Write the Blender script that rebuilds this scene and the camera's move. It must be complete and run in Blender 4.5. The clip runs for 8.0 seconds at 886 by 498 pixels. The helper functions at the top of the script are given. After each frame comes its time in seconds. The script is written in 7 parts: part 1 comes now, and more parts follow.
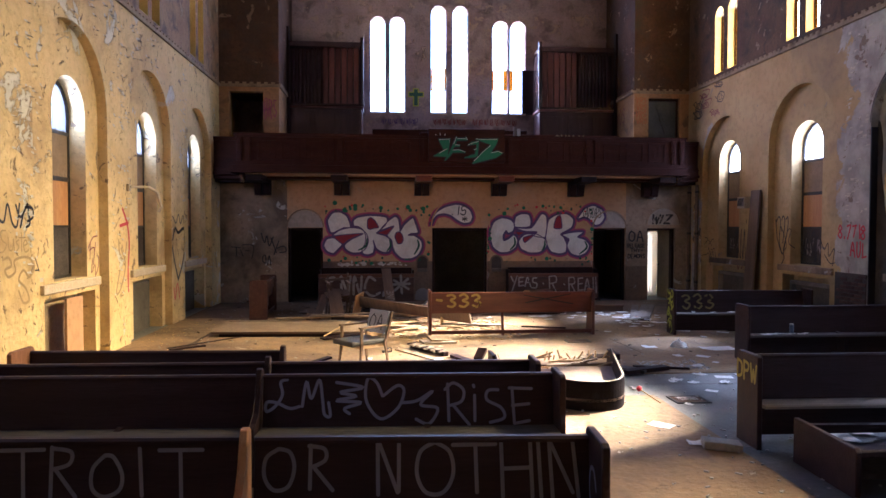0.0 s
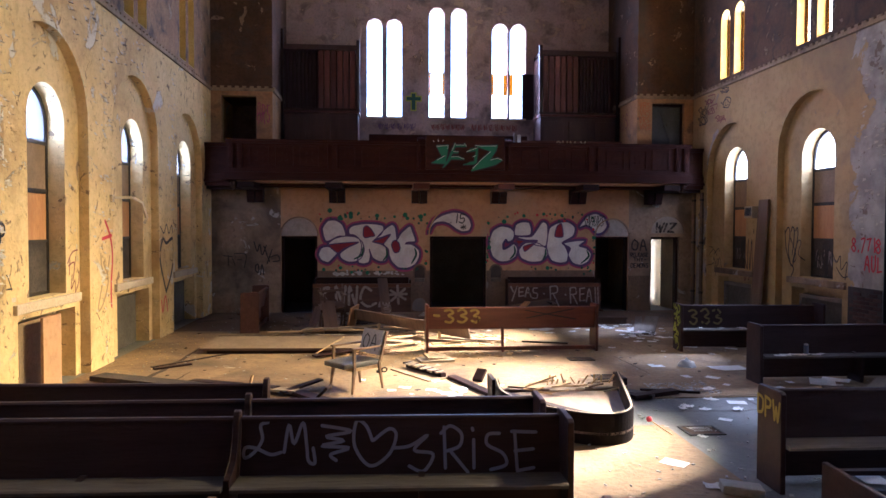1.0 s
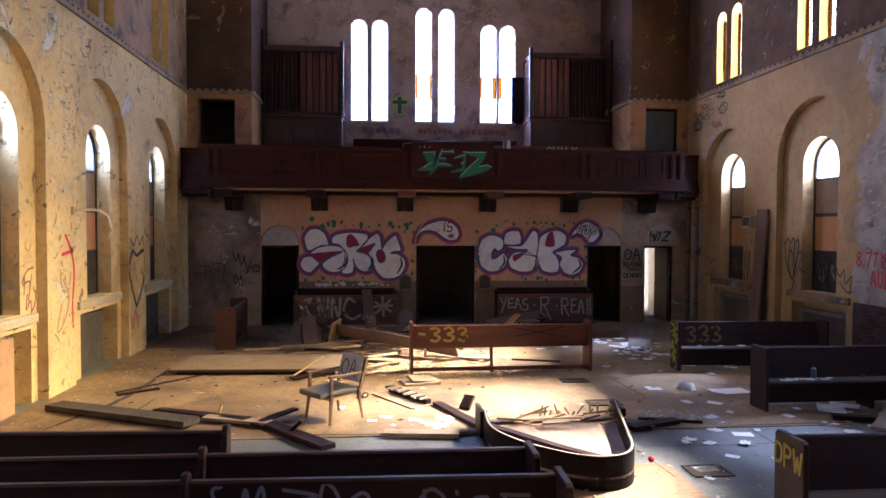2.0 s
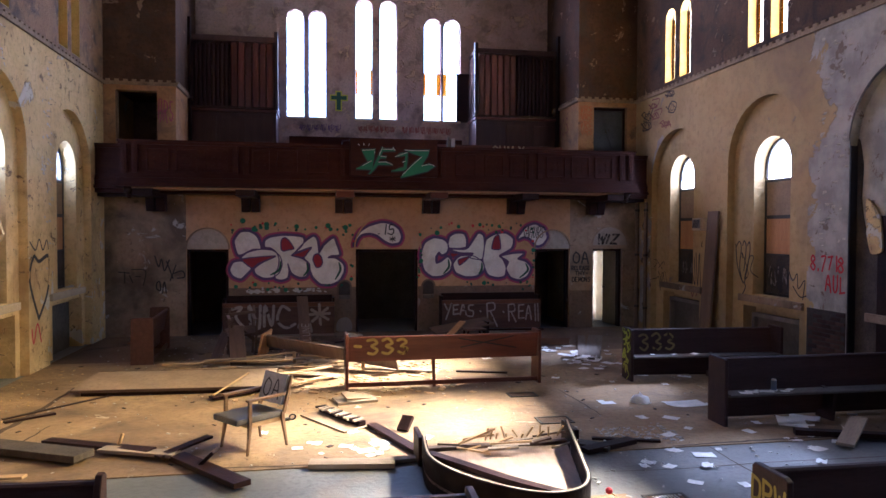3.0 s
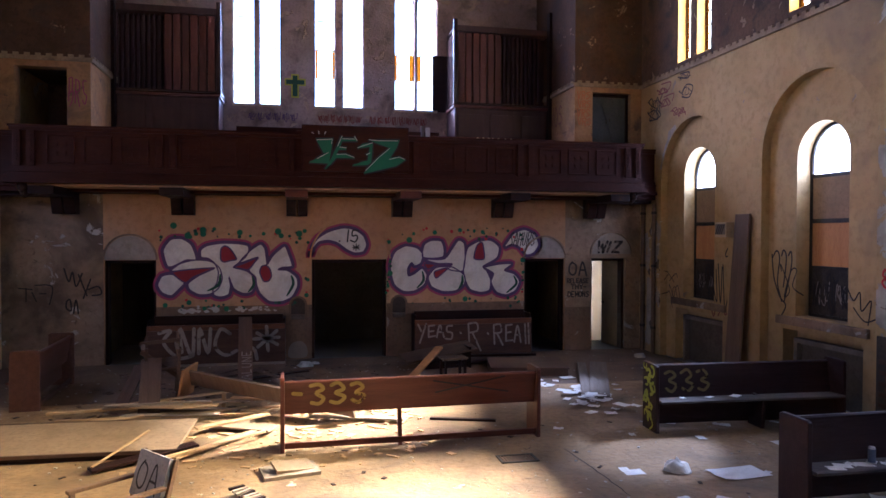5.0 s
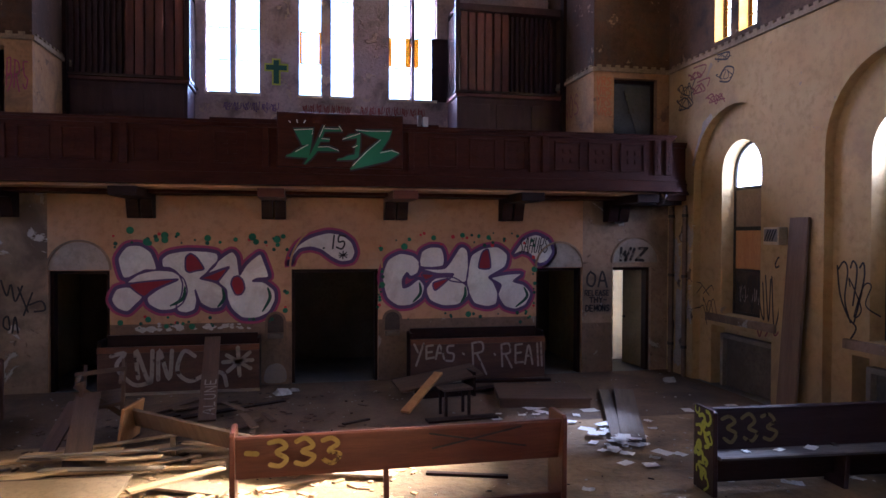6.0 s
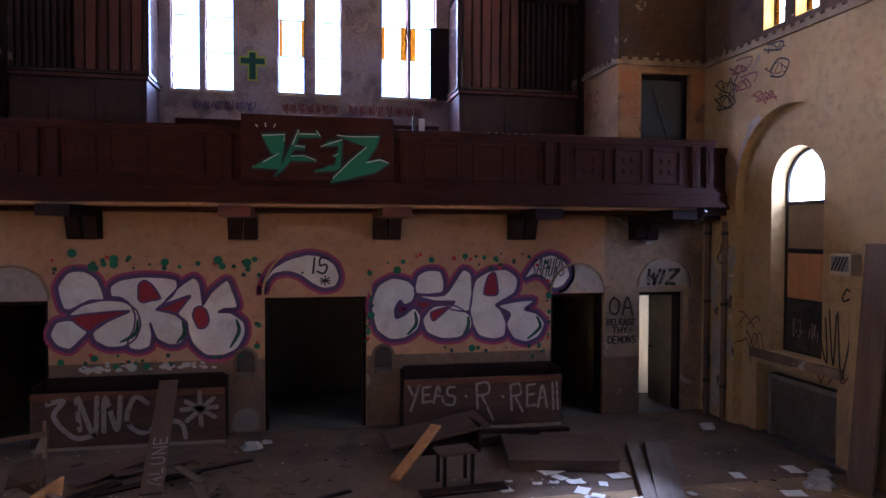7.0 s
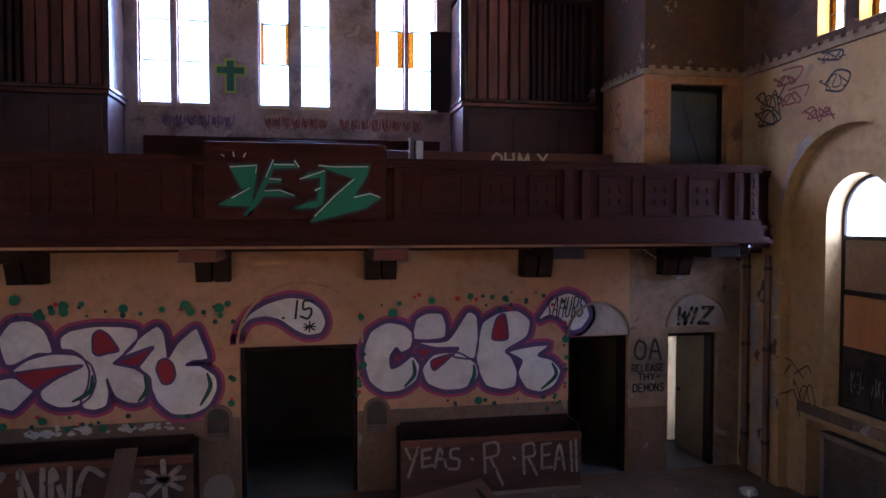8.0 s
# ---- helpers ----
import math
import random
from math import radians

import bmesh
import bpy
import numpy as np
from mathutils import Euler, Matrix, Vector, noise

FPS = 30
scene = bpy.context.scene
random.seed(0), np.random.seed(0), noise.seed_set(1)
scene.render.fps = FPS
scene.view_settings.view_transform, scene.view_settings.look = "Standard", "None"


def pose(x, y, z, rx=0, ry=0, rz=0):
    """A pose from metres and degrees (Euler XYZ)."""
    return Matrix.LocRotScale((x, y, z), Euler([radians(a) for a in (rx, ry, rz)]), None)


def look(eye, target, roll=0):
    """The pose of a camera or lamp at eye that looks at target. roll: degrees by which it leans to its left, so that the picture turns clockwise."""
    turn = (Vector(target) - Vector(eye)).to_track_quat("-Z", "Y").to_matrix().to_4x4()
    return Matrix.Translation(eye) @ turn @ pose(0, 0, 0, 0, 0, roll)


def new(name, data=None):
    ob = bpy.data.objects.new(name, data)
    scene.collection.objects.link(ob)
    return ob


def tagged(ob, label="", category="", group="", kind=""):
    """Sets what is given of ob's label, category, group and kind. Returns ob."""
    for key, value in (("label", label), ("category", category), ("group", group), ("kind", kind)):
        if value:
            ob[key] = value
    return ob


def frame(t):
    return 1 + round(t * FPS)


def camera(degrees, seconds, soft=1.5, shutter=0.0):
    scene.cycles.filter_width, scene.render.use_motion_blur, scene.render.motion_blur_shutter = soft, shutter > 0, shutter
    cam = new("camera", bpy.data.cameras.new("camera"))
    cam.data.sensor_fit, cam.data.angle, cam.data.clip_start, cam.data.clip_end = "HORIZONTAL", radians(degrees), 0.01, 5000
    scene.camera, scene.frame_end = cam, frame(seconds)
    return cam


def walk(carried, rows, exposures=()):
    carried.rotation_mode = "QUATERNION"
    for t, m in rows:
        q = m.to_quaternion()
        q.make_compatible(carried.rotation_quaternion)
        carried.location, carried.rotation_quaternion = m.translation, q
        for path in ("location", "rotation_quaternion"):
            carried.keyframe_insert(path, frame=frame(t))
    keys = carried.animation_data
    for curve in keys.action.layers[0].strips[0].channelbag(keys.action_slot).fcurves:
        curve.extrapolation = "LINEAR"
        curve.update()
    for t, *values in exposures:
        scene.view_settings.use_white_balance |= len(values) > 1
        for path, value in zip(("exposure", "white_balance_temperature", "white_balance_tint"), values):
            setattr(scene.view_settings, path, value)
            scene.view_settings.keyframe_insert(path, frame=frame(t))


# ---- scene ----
cam = camera(65.5, 8.0)
PATH = [
    (0, (-2.082, 0.678, 2.189), (-1.924, 2.67, 2.124), 0.1),
    (0.5, (-2.061, 0.931, 2.296), (-1.901, 2.924, 2.23), 0.1),
    (1, (-2.02, 1.223, 2.408), (-1.858, 3.216, 2.345), 0.2),
    (2.5, (-1.788, 2.373, 2.693), (-1.537, 4.357, 2.632), 0.2),
    (3, (-1.647, 2.869, 2.651), (-1.303, 4.838, 2.596), 0.2),
    (3.5, (-1.526, 3.429, 2.644), (-1.1, 5.382, 2.592), 0.2),
    (4, (-1.353, 4.053, 2.652), (-0.894, 5.999, 2.602), 0.2),
    (4.5, (-1.202, 4.774, 2.675), (-0.793, 6.731, 2.631), 0.1),
    (6, (-0.612, 7.565, 2.783), (-0.212, 9.524, 2.745), 0.2),
    (6.5, (-0.395, 8.553, 2.953), (0.004, 10.513, 2.915), 0.2),
    (7, (-0.155, 9.441, 3.22), (0.234, 11.402, 3.168), 0.2),
    (7.5, (0.035, 10.232, 3.584), (0.415, 12.194, 3.517), 0.1),
    (8, (0.149, 10.891, 3.857), (0.529, 12.853, 3.784), 0.0),
]
EXPO = [(0, 5.23, 4900, 24), (4, 5.24, 4840, 25), (8, 5.17, 4760, 26)]
walk(cam, [(t, look(eye, target, roll)) for t, eye, target, roll in PATH], EXPO)

# ---- light: sky, one sun, skylight standing in the window openings ----
SUN_EL, SUN_AZ = radians(42.5), radians(22)
world = bpy.data.worlds.new("sky")
scene.world = world
world.use_nodes = True
wn = world.node_tree.nodes
sky = wn.new("ShaderNodeTexSky")
sky.sky_type, sky.sun_disc, sky.sun_elevation, sky.sun_rotation = "NISHITA", False, SUN_EL, radians(90) - SUN_AZ
world.node_tree.links.new(sky.outputs[0], wn["Background"].inputs[0])
wn["Background"].inputs[1].default_value = 0.038

sun_dir = Vector((-math.cos(SUN_EL) * math.cos(SUN_AZ), -math.cos(SUN_EL) * math.sin(SUN_AZ), -math.sin(SUN_EL)))
sun = new("sun", bpy.data.lights.new("sun", "SUN"))
sun.data.energy, sun.data.angle, sun.data.color = 14.5, radians(13.5), (1.0, 0.96, 0.90)
sun.matrix_world = look((30, 20, 30), Vector((30, 20, 30)) + sun_dir)


def window_light(x, y, z, w, h, aim, watts, color):
    """Skylight standing in one window opening."""
    lamp = new("window_light", bpy.data.lights.new("window_light", "AREA"))
    lamp.data.shape, lamp.data.size, lamp.data.size_y = "RECTANGLE", w, h
    lamp.data.energy, lamp.data.color = watts, color
    lamp.matrix_world = look((x, y, z), (x + aim[0], y + aim[1], z + aim[2]))
    return lamp


WHITE, YELLOW = (0.66, 0.78, 1.0), (1.0, 0.72, 0.24)
for xc in (-2.08, -0.08, 1.88):
    window_light(xc, 23.32, 7.4, 1.1, 3.0, (0, -1, -0.25), 4.2, WHITE)
for yc in (18.72, 15.27, 11.85, 8.4, 4.95):
    window_light(-7.23, yc, 4.03, 0.9, 0.6, (1, 0, -0.1), 0.4 if yc > 18 else 0.65 if yc > 10 else 0.55, WHITE)
for yc in (18.5, 15.07, 11.63, 8.2, 4.75):
    window_light(7.23, yc, 4.03, 0.9, 0.6, (-1, 0, -0.1), 0.4 if yc > 18 else 0.5 if yc > 10 else 0.3, WHITE)

for yc, watts, turn, dip, wide in ((15.07, 4.2, -0.17, -0.66, 32), (11.63, 5.6, -0.03, -0.54, 50), (8.2, 3.0, -0.03, -0.5, 50)):
    window_light(6.8, yc, 7.2, 1.2, 1.5, (-1, turn, dip), watts, YELLOW).data.spread = radians(wide)


# ---- materials ----
def links(m):
    return m.node_tree.links.new


def material(name, c1, c2, scale=2.0, rough=0.8, bump=0.15, metal=0.0, fine=None, peel=None, stretch=(1, 1, 1), spec=0.4, grime=None, vary=0.0, zone=None, speck=0.6):
    """Two-scale mottled surface. peel: (colour, scale, level) for flaked patches; grime: (colour, scale, level) for soft stains;
    vary: brightness change from piece to piece."""
    m = bpy.data.materials.new(name)
    m.use_nodes = True
    n, ln = m.node_tree.nodes, links(m)
    b = n["Principled BSDF"]
    tc = n.new("ShaderNodeTexCoord")
    mp = n.new("ShaderNodeMapping")
    mp.inputs["Scale"].default_value = stretch
    ln(tc.outputs["Object"], mp.inputs[0])

    def nz(sc, detail=6.0, ro=0.6, dist=0.0):
        t = n.new("ShaderNodeTexNoise")
        t.inputs["Scale"].default_value, t.inputs["Detail"].default_value = sc, detail
        t.inputs["Roughness"].default_value, t.inputs["Distortion"].default_value = ro, dist
        ln(mp.outputs[0], t.inputs[0])
        return t

    def ramp(src, lo, hi):
        r = n.new("ShaderNodeMapRange")
        r.inputs["From Min"].default_value, r.inputs["From Max"].default_value = lo, hi
        ln(src, r.inputs["Value"])
        return r.outputs[0]

    def mix(f, a, c, mode="MIX"):
        x = n.new("ShaderNodeMix")
        x.data_type, x.blend_type = "RGBA", mode
        if hasattr(f, "default_value"):
            ln(f, x.inputs[0])
        else:
            x.inputs[0].default_value = f
        for src, i in ((a, 6), (c, 7)):
            if hasattr(src, "default_value"):
                ln(src, x.inputs[i])
            else:
                x.inputs[i].default_value = (*src, 1)
        return x.outputs[2]

    big, small = nz(scale), nz(scale * (fine or 9.0), 8.0, 0.65)
    col = mix(ramp(big.outputs[0], 0.35, 0.65), c1, c2)
    dark = tuple(v * (1 - 0.38 * speck) for v in c1)
    col = mix(ramp(small.outputs[0], 0.48, 0.75), col, dark)
    height = small.outputs[0]
    if grime:
        col = mix(ramp(nz(grime[1], 5.0, 0.6, 0.4).outputs[0], grime[2], grime[2] + 0.18), col, grime[0])
    for k, pl in enumerate((peel if isinstance(peel, list) else [peel]) if peel else []):
        f = ramp(nz(pl[1], 9.0, 0.62, 0.6 + 1.7 * k).outputs[0], pl[2], pl[2] + 0.02)
        col = mix(f, col, pl[0])
        sub = n.new("ShaderNodeMath")
        sub.operation = "SUBTRACT"
        ln(height, sub.inputs[0]), ln(f, sub.inputs[1])
        height = sub.outputs[0]
    if zone:
        sep, add = n.new("ShaderNodeSeparateXYZ"), n.new("ShaderNodeMath")
        add.operation, add.inputs[1].default_value = "MULTIPLY_ADD", 2.6
        ln(tc.outputs["Object"], sep.inputs[0])
        ln(nz(0.8, 10.0, 0.68, 0.4).outputs[0], add.inputs[0]), ln(sep.outputs[1], add.inputs[2])
        f = ramp(add.outputs[0], zone[1] + 1.31, zone[1] + 1.29)
        patch = mix(ramp(nz(2.3, 8.0).outputs[0], 0.4, 0.62), zone[0], tuple(v * 0.62 for v in zone[0]))
        patch = mix(ramp(nz(3.1, 9.0, 0.65, 0.8).outputs[0], 0.60, 0.615), patch, (0.20, 0.15, 0.11))
        col = mix(f, col, patch)
        sub2 = n.new("ShaderNodeMath")
        sub2.operation = "SUBTRACT"
        ln(height, sub2.inputs[0]), ln(f, sub2.inputs[1])
        height = sub2.outputs[0]
    if vary:
        oi = n.new("ShaderNodeObjectInfo")
        hv = n.new("ShaderNodeHueSaturation")
        ln(ramp(oi.outputs["Random"], 0, 1), hv.inputs["Value"])
        hv.inputs["Value"].links[0].from_node.inputs["To Min"].default_value = 1 - vary
        hv.inputs["Value"].links[0].from_node.inputs["To Max"].default_value = 1 + vary
        ln(col, hv.inputs["Color"])
        col = hv.outputs[0]
    ln(col, b.inputs["Base Color"])
    b.inputs["Roughness"].default_value, b.inputs["Metallic"].default_value = rough, metal
    b.inputs["Specular IOR Level"].default_value = spec
    bp = n.new("ShaderNodeBump")
    bp.inputs["Strength"].default_value, bp.inputs["Distance"].default_value = min(1, bump * 4), 0.02
    ln(height, bp.inputs["Height"]), ln(bp.outputs[0], b.inputs["Normal"])
    return m


def plain(name, c, rough=0.6, metal=0.0):
    m = bpy.data.materials.new(name)
    m.use_nodes = True
    b = m.node_tree.nodes["Principled BSDF"]
    b.inputs["Base Color"].default_value, b.inputs["Roughness"].default_value, b.inputs["Metallic"].default_value = (*c, 1), rough, metal
    return m


def glass(name, tint, gloss=0.06):
    """Thin pane: tinted see-through with a little mirror."""
    m = bpy.data.materials.new(name)
    m.use_nodes = True
    n, ln = m.node_tree.nodes, links(m)
    n.remove(n["Principled BSDF"])
    tr, gl, mx = n.new("ShaderNodeBsdfTransparent"), n.new("ShaderNodeBsdfGlossy"), n.new("ShaderNodeMixShader")
    tr.inputs[0].default_value = (*tint, 1)
    gl.inputs["Roughness"].default_value = 0.1
    mx.inputs[0].default_value = gloss
    ln(tr.outputs[0], mx.inputs[1]), ln(gl.outputs[0], mx.inputs[2]), ln(mx.outputs[0], n["Material Output"].inputs[0])
    return m


def stained(name, tint, through_part=0.5):
    """Cathedral glass: part clear and tinted, part scattering."""
    m = bpy.data.materials.new(name)
    m.use_nodes = True
    n, ln = m.node_tree.nodes, links(m)
    n.remove(n["Principled BSDF"])
    tr, tl, mx = n.new("ShaderNodeBsdfTransparent"), n.new("ShaderNodeBsdfTranslucent"), n.new("ShaderNodeMixShader")
    tr.inputs[0].default_value = tl.inputs[0].default_value = (*tint, 1)
    mx.inputs[0].default_value = 1 - through_part
    ln(tr.outputs[0], mx.inputs[1]), ln(tl.outputs[0], mx.inputs[2]), ln(mx.outputs[0], n["Material Output"].inputs[0])
    return m


# Amber window light is put into the west plaster's yellow; east is darker.
PLASTER_L = material("amber_lit_cream_plaster", (0.64, 0.455, 0.19), (0.72, 0.54, 0.255), 1.1, 0.9, 0.25, peel=[((0.62, 0.57, 0.45), 1.2, 0.61), ((0.26, 0.18, 0.10), 2.6, 0.62), ((0.40, 0.30, 0.18), 5.0, 0.65)], grime=((0.38, 0.25, 0.11), 0.7, 0.52))
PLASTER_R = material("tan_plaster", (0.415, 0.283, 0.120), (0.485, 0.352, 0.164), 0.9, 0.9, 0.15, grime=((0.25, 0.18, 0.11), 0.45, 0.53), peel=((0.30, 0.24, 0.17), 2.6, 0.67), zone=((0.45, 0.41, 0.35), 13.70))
PLASTER_B = material("ochre_plaster", (0.43, 0.245, 0.12), (0.50, 0.30, 0.16), 0.8, 0.9, 0.1, grime=((0.38, 0.27, 0.18), 0.9, 0.55))
DADO = material("brown_dado", (0.14, 0.095, 0.062), (0.20, 0.135, 0.088), 1.3, 0.85, 0.15, peel=((0.30, 0.26, 0.22), 2.2, 0.66))
# Upper piers: a much darker brown than PIER.
PIER_UPPER = material("dark_brown_plaster", (0.060, 0.030, 0.016), (0.098, 0.050, 0.025), 1.5, 0.9, 0.2, peel=((0.24, 0.16, 0.10), 2.4, 0.63), grime=((0.06, 0.04, 0.03), 1.6, 0.5))
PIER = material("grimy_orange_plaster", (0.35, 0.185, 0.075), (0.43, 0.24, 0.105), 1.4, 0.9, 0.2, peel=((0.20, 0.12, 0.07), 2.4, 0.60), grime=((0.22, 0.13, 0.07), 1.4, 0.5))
# Redder than ORGAN_DARK: window light and glare are put into this wood.
ORGAN_WOOD = material("lit_red_organ_wood", (0.105, 0.034, 0.028), (0.15, 0.052, 0.04), 2.0, 0.5, 0.05, stretch=(4, 4, 0.5), vary=0.3)
ORGAN_DARK = material("dark_organ_walnut", (0.046, 0.021, 0.022), (0.070, 0.033, 0.032), 2.0, 0.5, 0.05, stretch=(4, 4, 0.5))
# Lit and shaded copies of one wall: paler west, darker east.
UPPER = material("lit_brown_stencilled_wall", (0.24, 0.15, 0.09), (0.34, 0.22, 0.12), 1.8, 0.9, 0.3, peel=((0.36, 0.29, 0.21), 2.6, 0.62), grime=((0.09, 0.07, 0.06), 2.4, 0.5))
UPPER_EAST = material("shaded_stencilled_wall", (0.085, 0.050, 0.030), (0.14, 0.082, 0.044), 1.8, 0.9, 0.3, peel=((0.26, 0.19, 0.12), 2.6, 0.62), grime=((0.05, 0.036, 0.028), 2.4, 0.5))
# Window glare is put into this wall as a paler mauve.
WINDOW_WALL = material("glare_tinted_plaster", (0.30, 0.225, 0.22), (0.41, 0.31, 0.295), 1.7, 0.9, 0.3, peel=((0.40, 0.30, 0.24), 2.4, 0.6), grime=((0.15, 0.11, 0.11), 2.0, 0.5))
CEMENT = material("grey_cement", (0.40, 0.38, 0.35), (0.50, 0.48, 0.44), 1.6, 0.95, 0.35, peel=((0.30, 0.27, 0.24), 2.6, 0.62))
DENTIL = material("grimy_dentil_moulding", (0.25, 0.178, 0.10), (0.34, 0.25, 0.15), 3.0, 0.85, 0.15, grime=((0.12, 0.08, 0.05), 2.0, 0.5))
GRIMY = material("grimy_tan_plaster", (0.27, 0.19, 0.125), (0.35, 0.26, 0.175), 0.9, 0.9, 0.2, grime=((0.13, 0.095, 0.065), 0.8, 0.46), peel=[((0.42, 0.39, 0.35), 1.3, 0.60), ((0.16, 0.12, 0.085), 2.4, 0.64)])
TYMPANUM = material("pale_dirty_plaster", (0.31, 0.265, 0.22), (0.40, 0.35, 0.30), 1.5, 0.9, 0.15, grime=((0.26, 0.22, 0.17), 1.6, 0.52))
TRIM = material("pale_moulding", (0.50, 0.40, 0.27), (0.58, 0.48, 0.34), 3.0, 0.85, 0.1)
DARK_WOOD = material("dark_walnut", (0.014, 0.006, 0.005), (0.026, 0.010, 0.008), 2.0, 0.5, 0.05, stretch=(0.4, 4, 4), fine=6, spec=0.16)
# Pew walnut lightened and blued to carry the hazy glare over dark areas.
PEW_WOOD = material("haze_lifted_pew_walnut", (0.029, 0.0150, 0.0158), (0.045, 0.0235, 0.0235), 2.0, 0.5, 0.05, stretch=(0.4, 4, 4), fine=6, spec=0.2)
DUSTY_SEAT = material("dust_covered_seat", (0.075, 0.064, 0.060), (0.12, 0.105, 0.095), 2.0, 0.85, 0.08, stretch=(0.5, 4, 4), grime=((0.035, 0.026, 0.025), 2.0, 0.52))
BENCH_FRONT = material("scuffed_red_brown_bench", (0.060, 0.028, 0.020), (0.105, 0.050, 0.032), 1.6, 0.6, 0.06, stretch=(0.5, 4, 4))
BALCONY_WOOD = material("balcony_walnut", (0.030, 0.0085, 0.0052), (0.049, 0.0138, 0.0076), 2.0, 0.6, 0.05, stretch=(0.6, 3, 3), fine=6, spec=0.1)
RED_WOOD = material("red_brown_wood", (0.086, 0.025, 0.0145), (0.128, 0.038, 0.020), 2.0, 0.4, 0.05, stretch=(0.4, 5, 5), fine=6)
PALE_WOOD = material("raw_pine", (0.42, 0.27, 0.13), (0.52, 0.35, 0.18), 3.0, 0.7, 0.08, stretch=(0.4, 5, 5))
BROWN_WOOD = material("dull_brown_board", (0.085, 0.050, 0.033), (0.13, 0.078, 0.05), 3.0, 0.7, 0.08, stretch=(0.4, 5, 5))
WORN_ORANGE = material("worn_orange_varnish", (0.10, 0.035, 0.016), (0.17, 0.065, 0.028), 3.0, 0.6, 0.08, stretch=(0.5, 4, 4))
LEAN_WOOD = material("stained_brown_board", (0.15, 0.10, 0.07), (0.21, 0.145, 0.10), 3.0, 0.75, 0.08, stretch=(5, 5, 0.4))
GREY_WOOD = material("weathered_board", (0.24, 0.19, 0.14), (0.33, 0.26, 0.19), 3.0, 0.8, 0.1, stretch=(0.4, 5, 5))
PLYWOOD = material("orange_plywood", (0.42, 0.20, 0.07), (0.52, 0.27, 0.10), 2.0, 0.7, 0.05, stretch=(3, 3, 0.5))
BOARD_GREY = material("tan_panel_board", (0.22, 0.15, 0.088), (0.30, 0.21, 0.125), 2.0, 0.8, 0.05)
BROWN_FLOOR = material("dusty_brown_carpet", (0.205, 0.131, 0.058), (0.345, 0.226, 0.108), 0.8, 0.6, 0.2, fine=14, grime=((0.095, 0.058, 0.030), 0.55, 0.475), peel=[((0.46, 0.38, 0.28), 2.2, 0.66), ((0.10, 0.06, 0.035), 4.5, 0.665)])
# Shade under the balcony is put into this floor's darker brown, with dirt.
REAR_FLOOR = material("shaded_dirty_floor", (0.13, 0.085, 0.055), (0.19, 0.125, 0.08), 0.9, 0.85, 0.2, fine=18, grime=((0.08, 0.055, 0.04), 0.8, 0.5))
CONCRETE = material("grey_concrete_floor", (0.122, 0.125, 0.124), (0.20, 0.199, 0.193), 0.8, 0.5, 0.12, fine=20, grime=((0.20, 0.17, 0.14), 1.0, 0.55))
METAL = material("dark_iron", (0.05, 0.045, 0.04), (0.08, 0.07, 0.06), 4.0, 0.5, 0.05, 0.8)
GLOSSY = plain("glossy_dark_varnish", (0.05, 0.03, 0.025), 0.16)
# Wall colour darkened for recess shade; porch wall and niche bowls share it.
NICHE = material("shaded_niche", (0.095, 0.08, 0.06), (0.15, 0.125, 0.095), 1.6, 0.9, 0.2)
CHARRED = material("charred_board", (0.045, 0.035, 0.03), (0.085, 0.066, 0.052), 3.0, 0.9, 0.15)
PAPER = material("scattered_paper", (0.75, 0.75, 0.73), (0.82, 0.81, 0.78), 5.0, 0.85, 0.1)
CLEAR = glass("window_glass", (0.97, 0.98, 1.0))
# Dark tint and scatter here hold back the sun patches on the floor.
FROSTED = stained("sun_cutting_white_glass", (0.14, 0.15, 0.17), 0.3)
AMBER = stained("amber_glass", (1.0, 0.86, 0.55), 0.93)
# Unseen east bays get this darker pane to dim the aisle sun patch.
OCHRE_GLASS = stained("sun_cutting_ochre_glass", (0.17, 0.125, 0.055), 0.9)
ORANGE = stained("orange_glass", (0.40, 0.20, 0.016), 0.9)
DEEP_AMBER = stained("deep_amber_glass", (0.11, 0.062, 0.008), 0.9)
# West lancets lack sun; that dimness is put into darker glass.
SHADE_AMBER = stained("shade_side_amber_glass", (0.07, 0.045, 0.012), 0.9)
REVEAL = material("yellow_painted_reveal", (0.52, 0.36, 0.12), (0.60, 0.44, 0.17), 4.0, 0.8, 0.05)
GROUND = material("outside_ground", (0.40, 0.39, 0.36), (0.46, 0.45, 0.42), 0.1, 0.95, 0.0)
CEILING = material("dark_ceiling_plaster", (0.20, 0.15, 0.11), (0.27, 0.20, 0.14), 0.8, 0.9, 0.1)


# ---- building blocks ----
def part(name, bm, mat, parent=None, label=""):
    me = bpy.data.meshes.new(name)
    bm.to_mesh(me)
    bm.free()
    if mat:
        me.materials.append(mat)
    ob = new(name, me)
    ob.parent = parent
    if label:
        ob["label"] = label
    return ob


def thing(name, m, label, category, group="", kind=""):
    ob = new(name)
    ob.empty_display_size = 0.1
    ob.matrix_world = m
    return tagged(ob, label, category, group, kind)


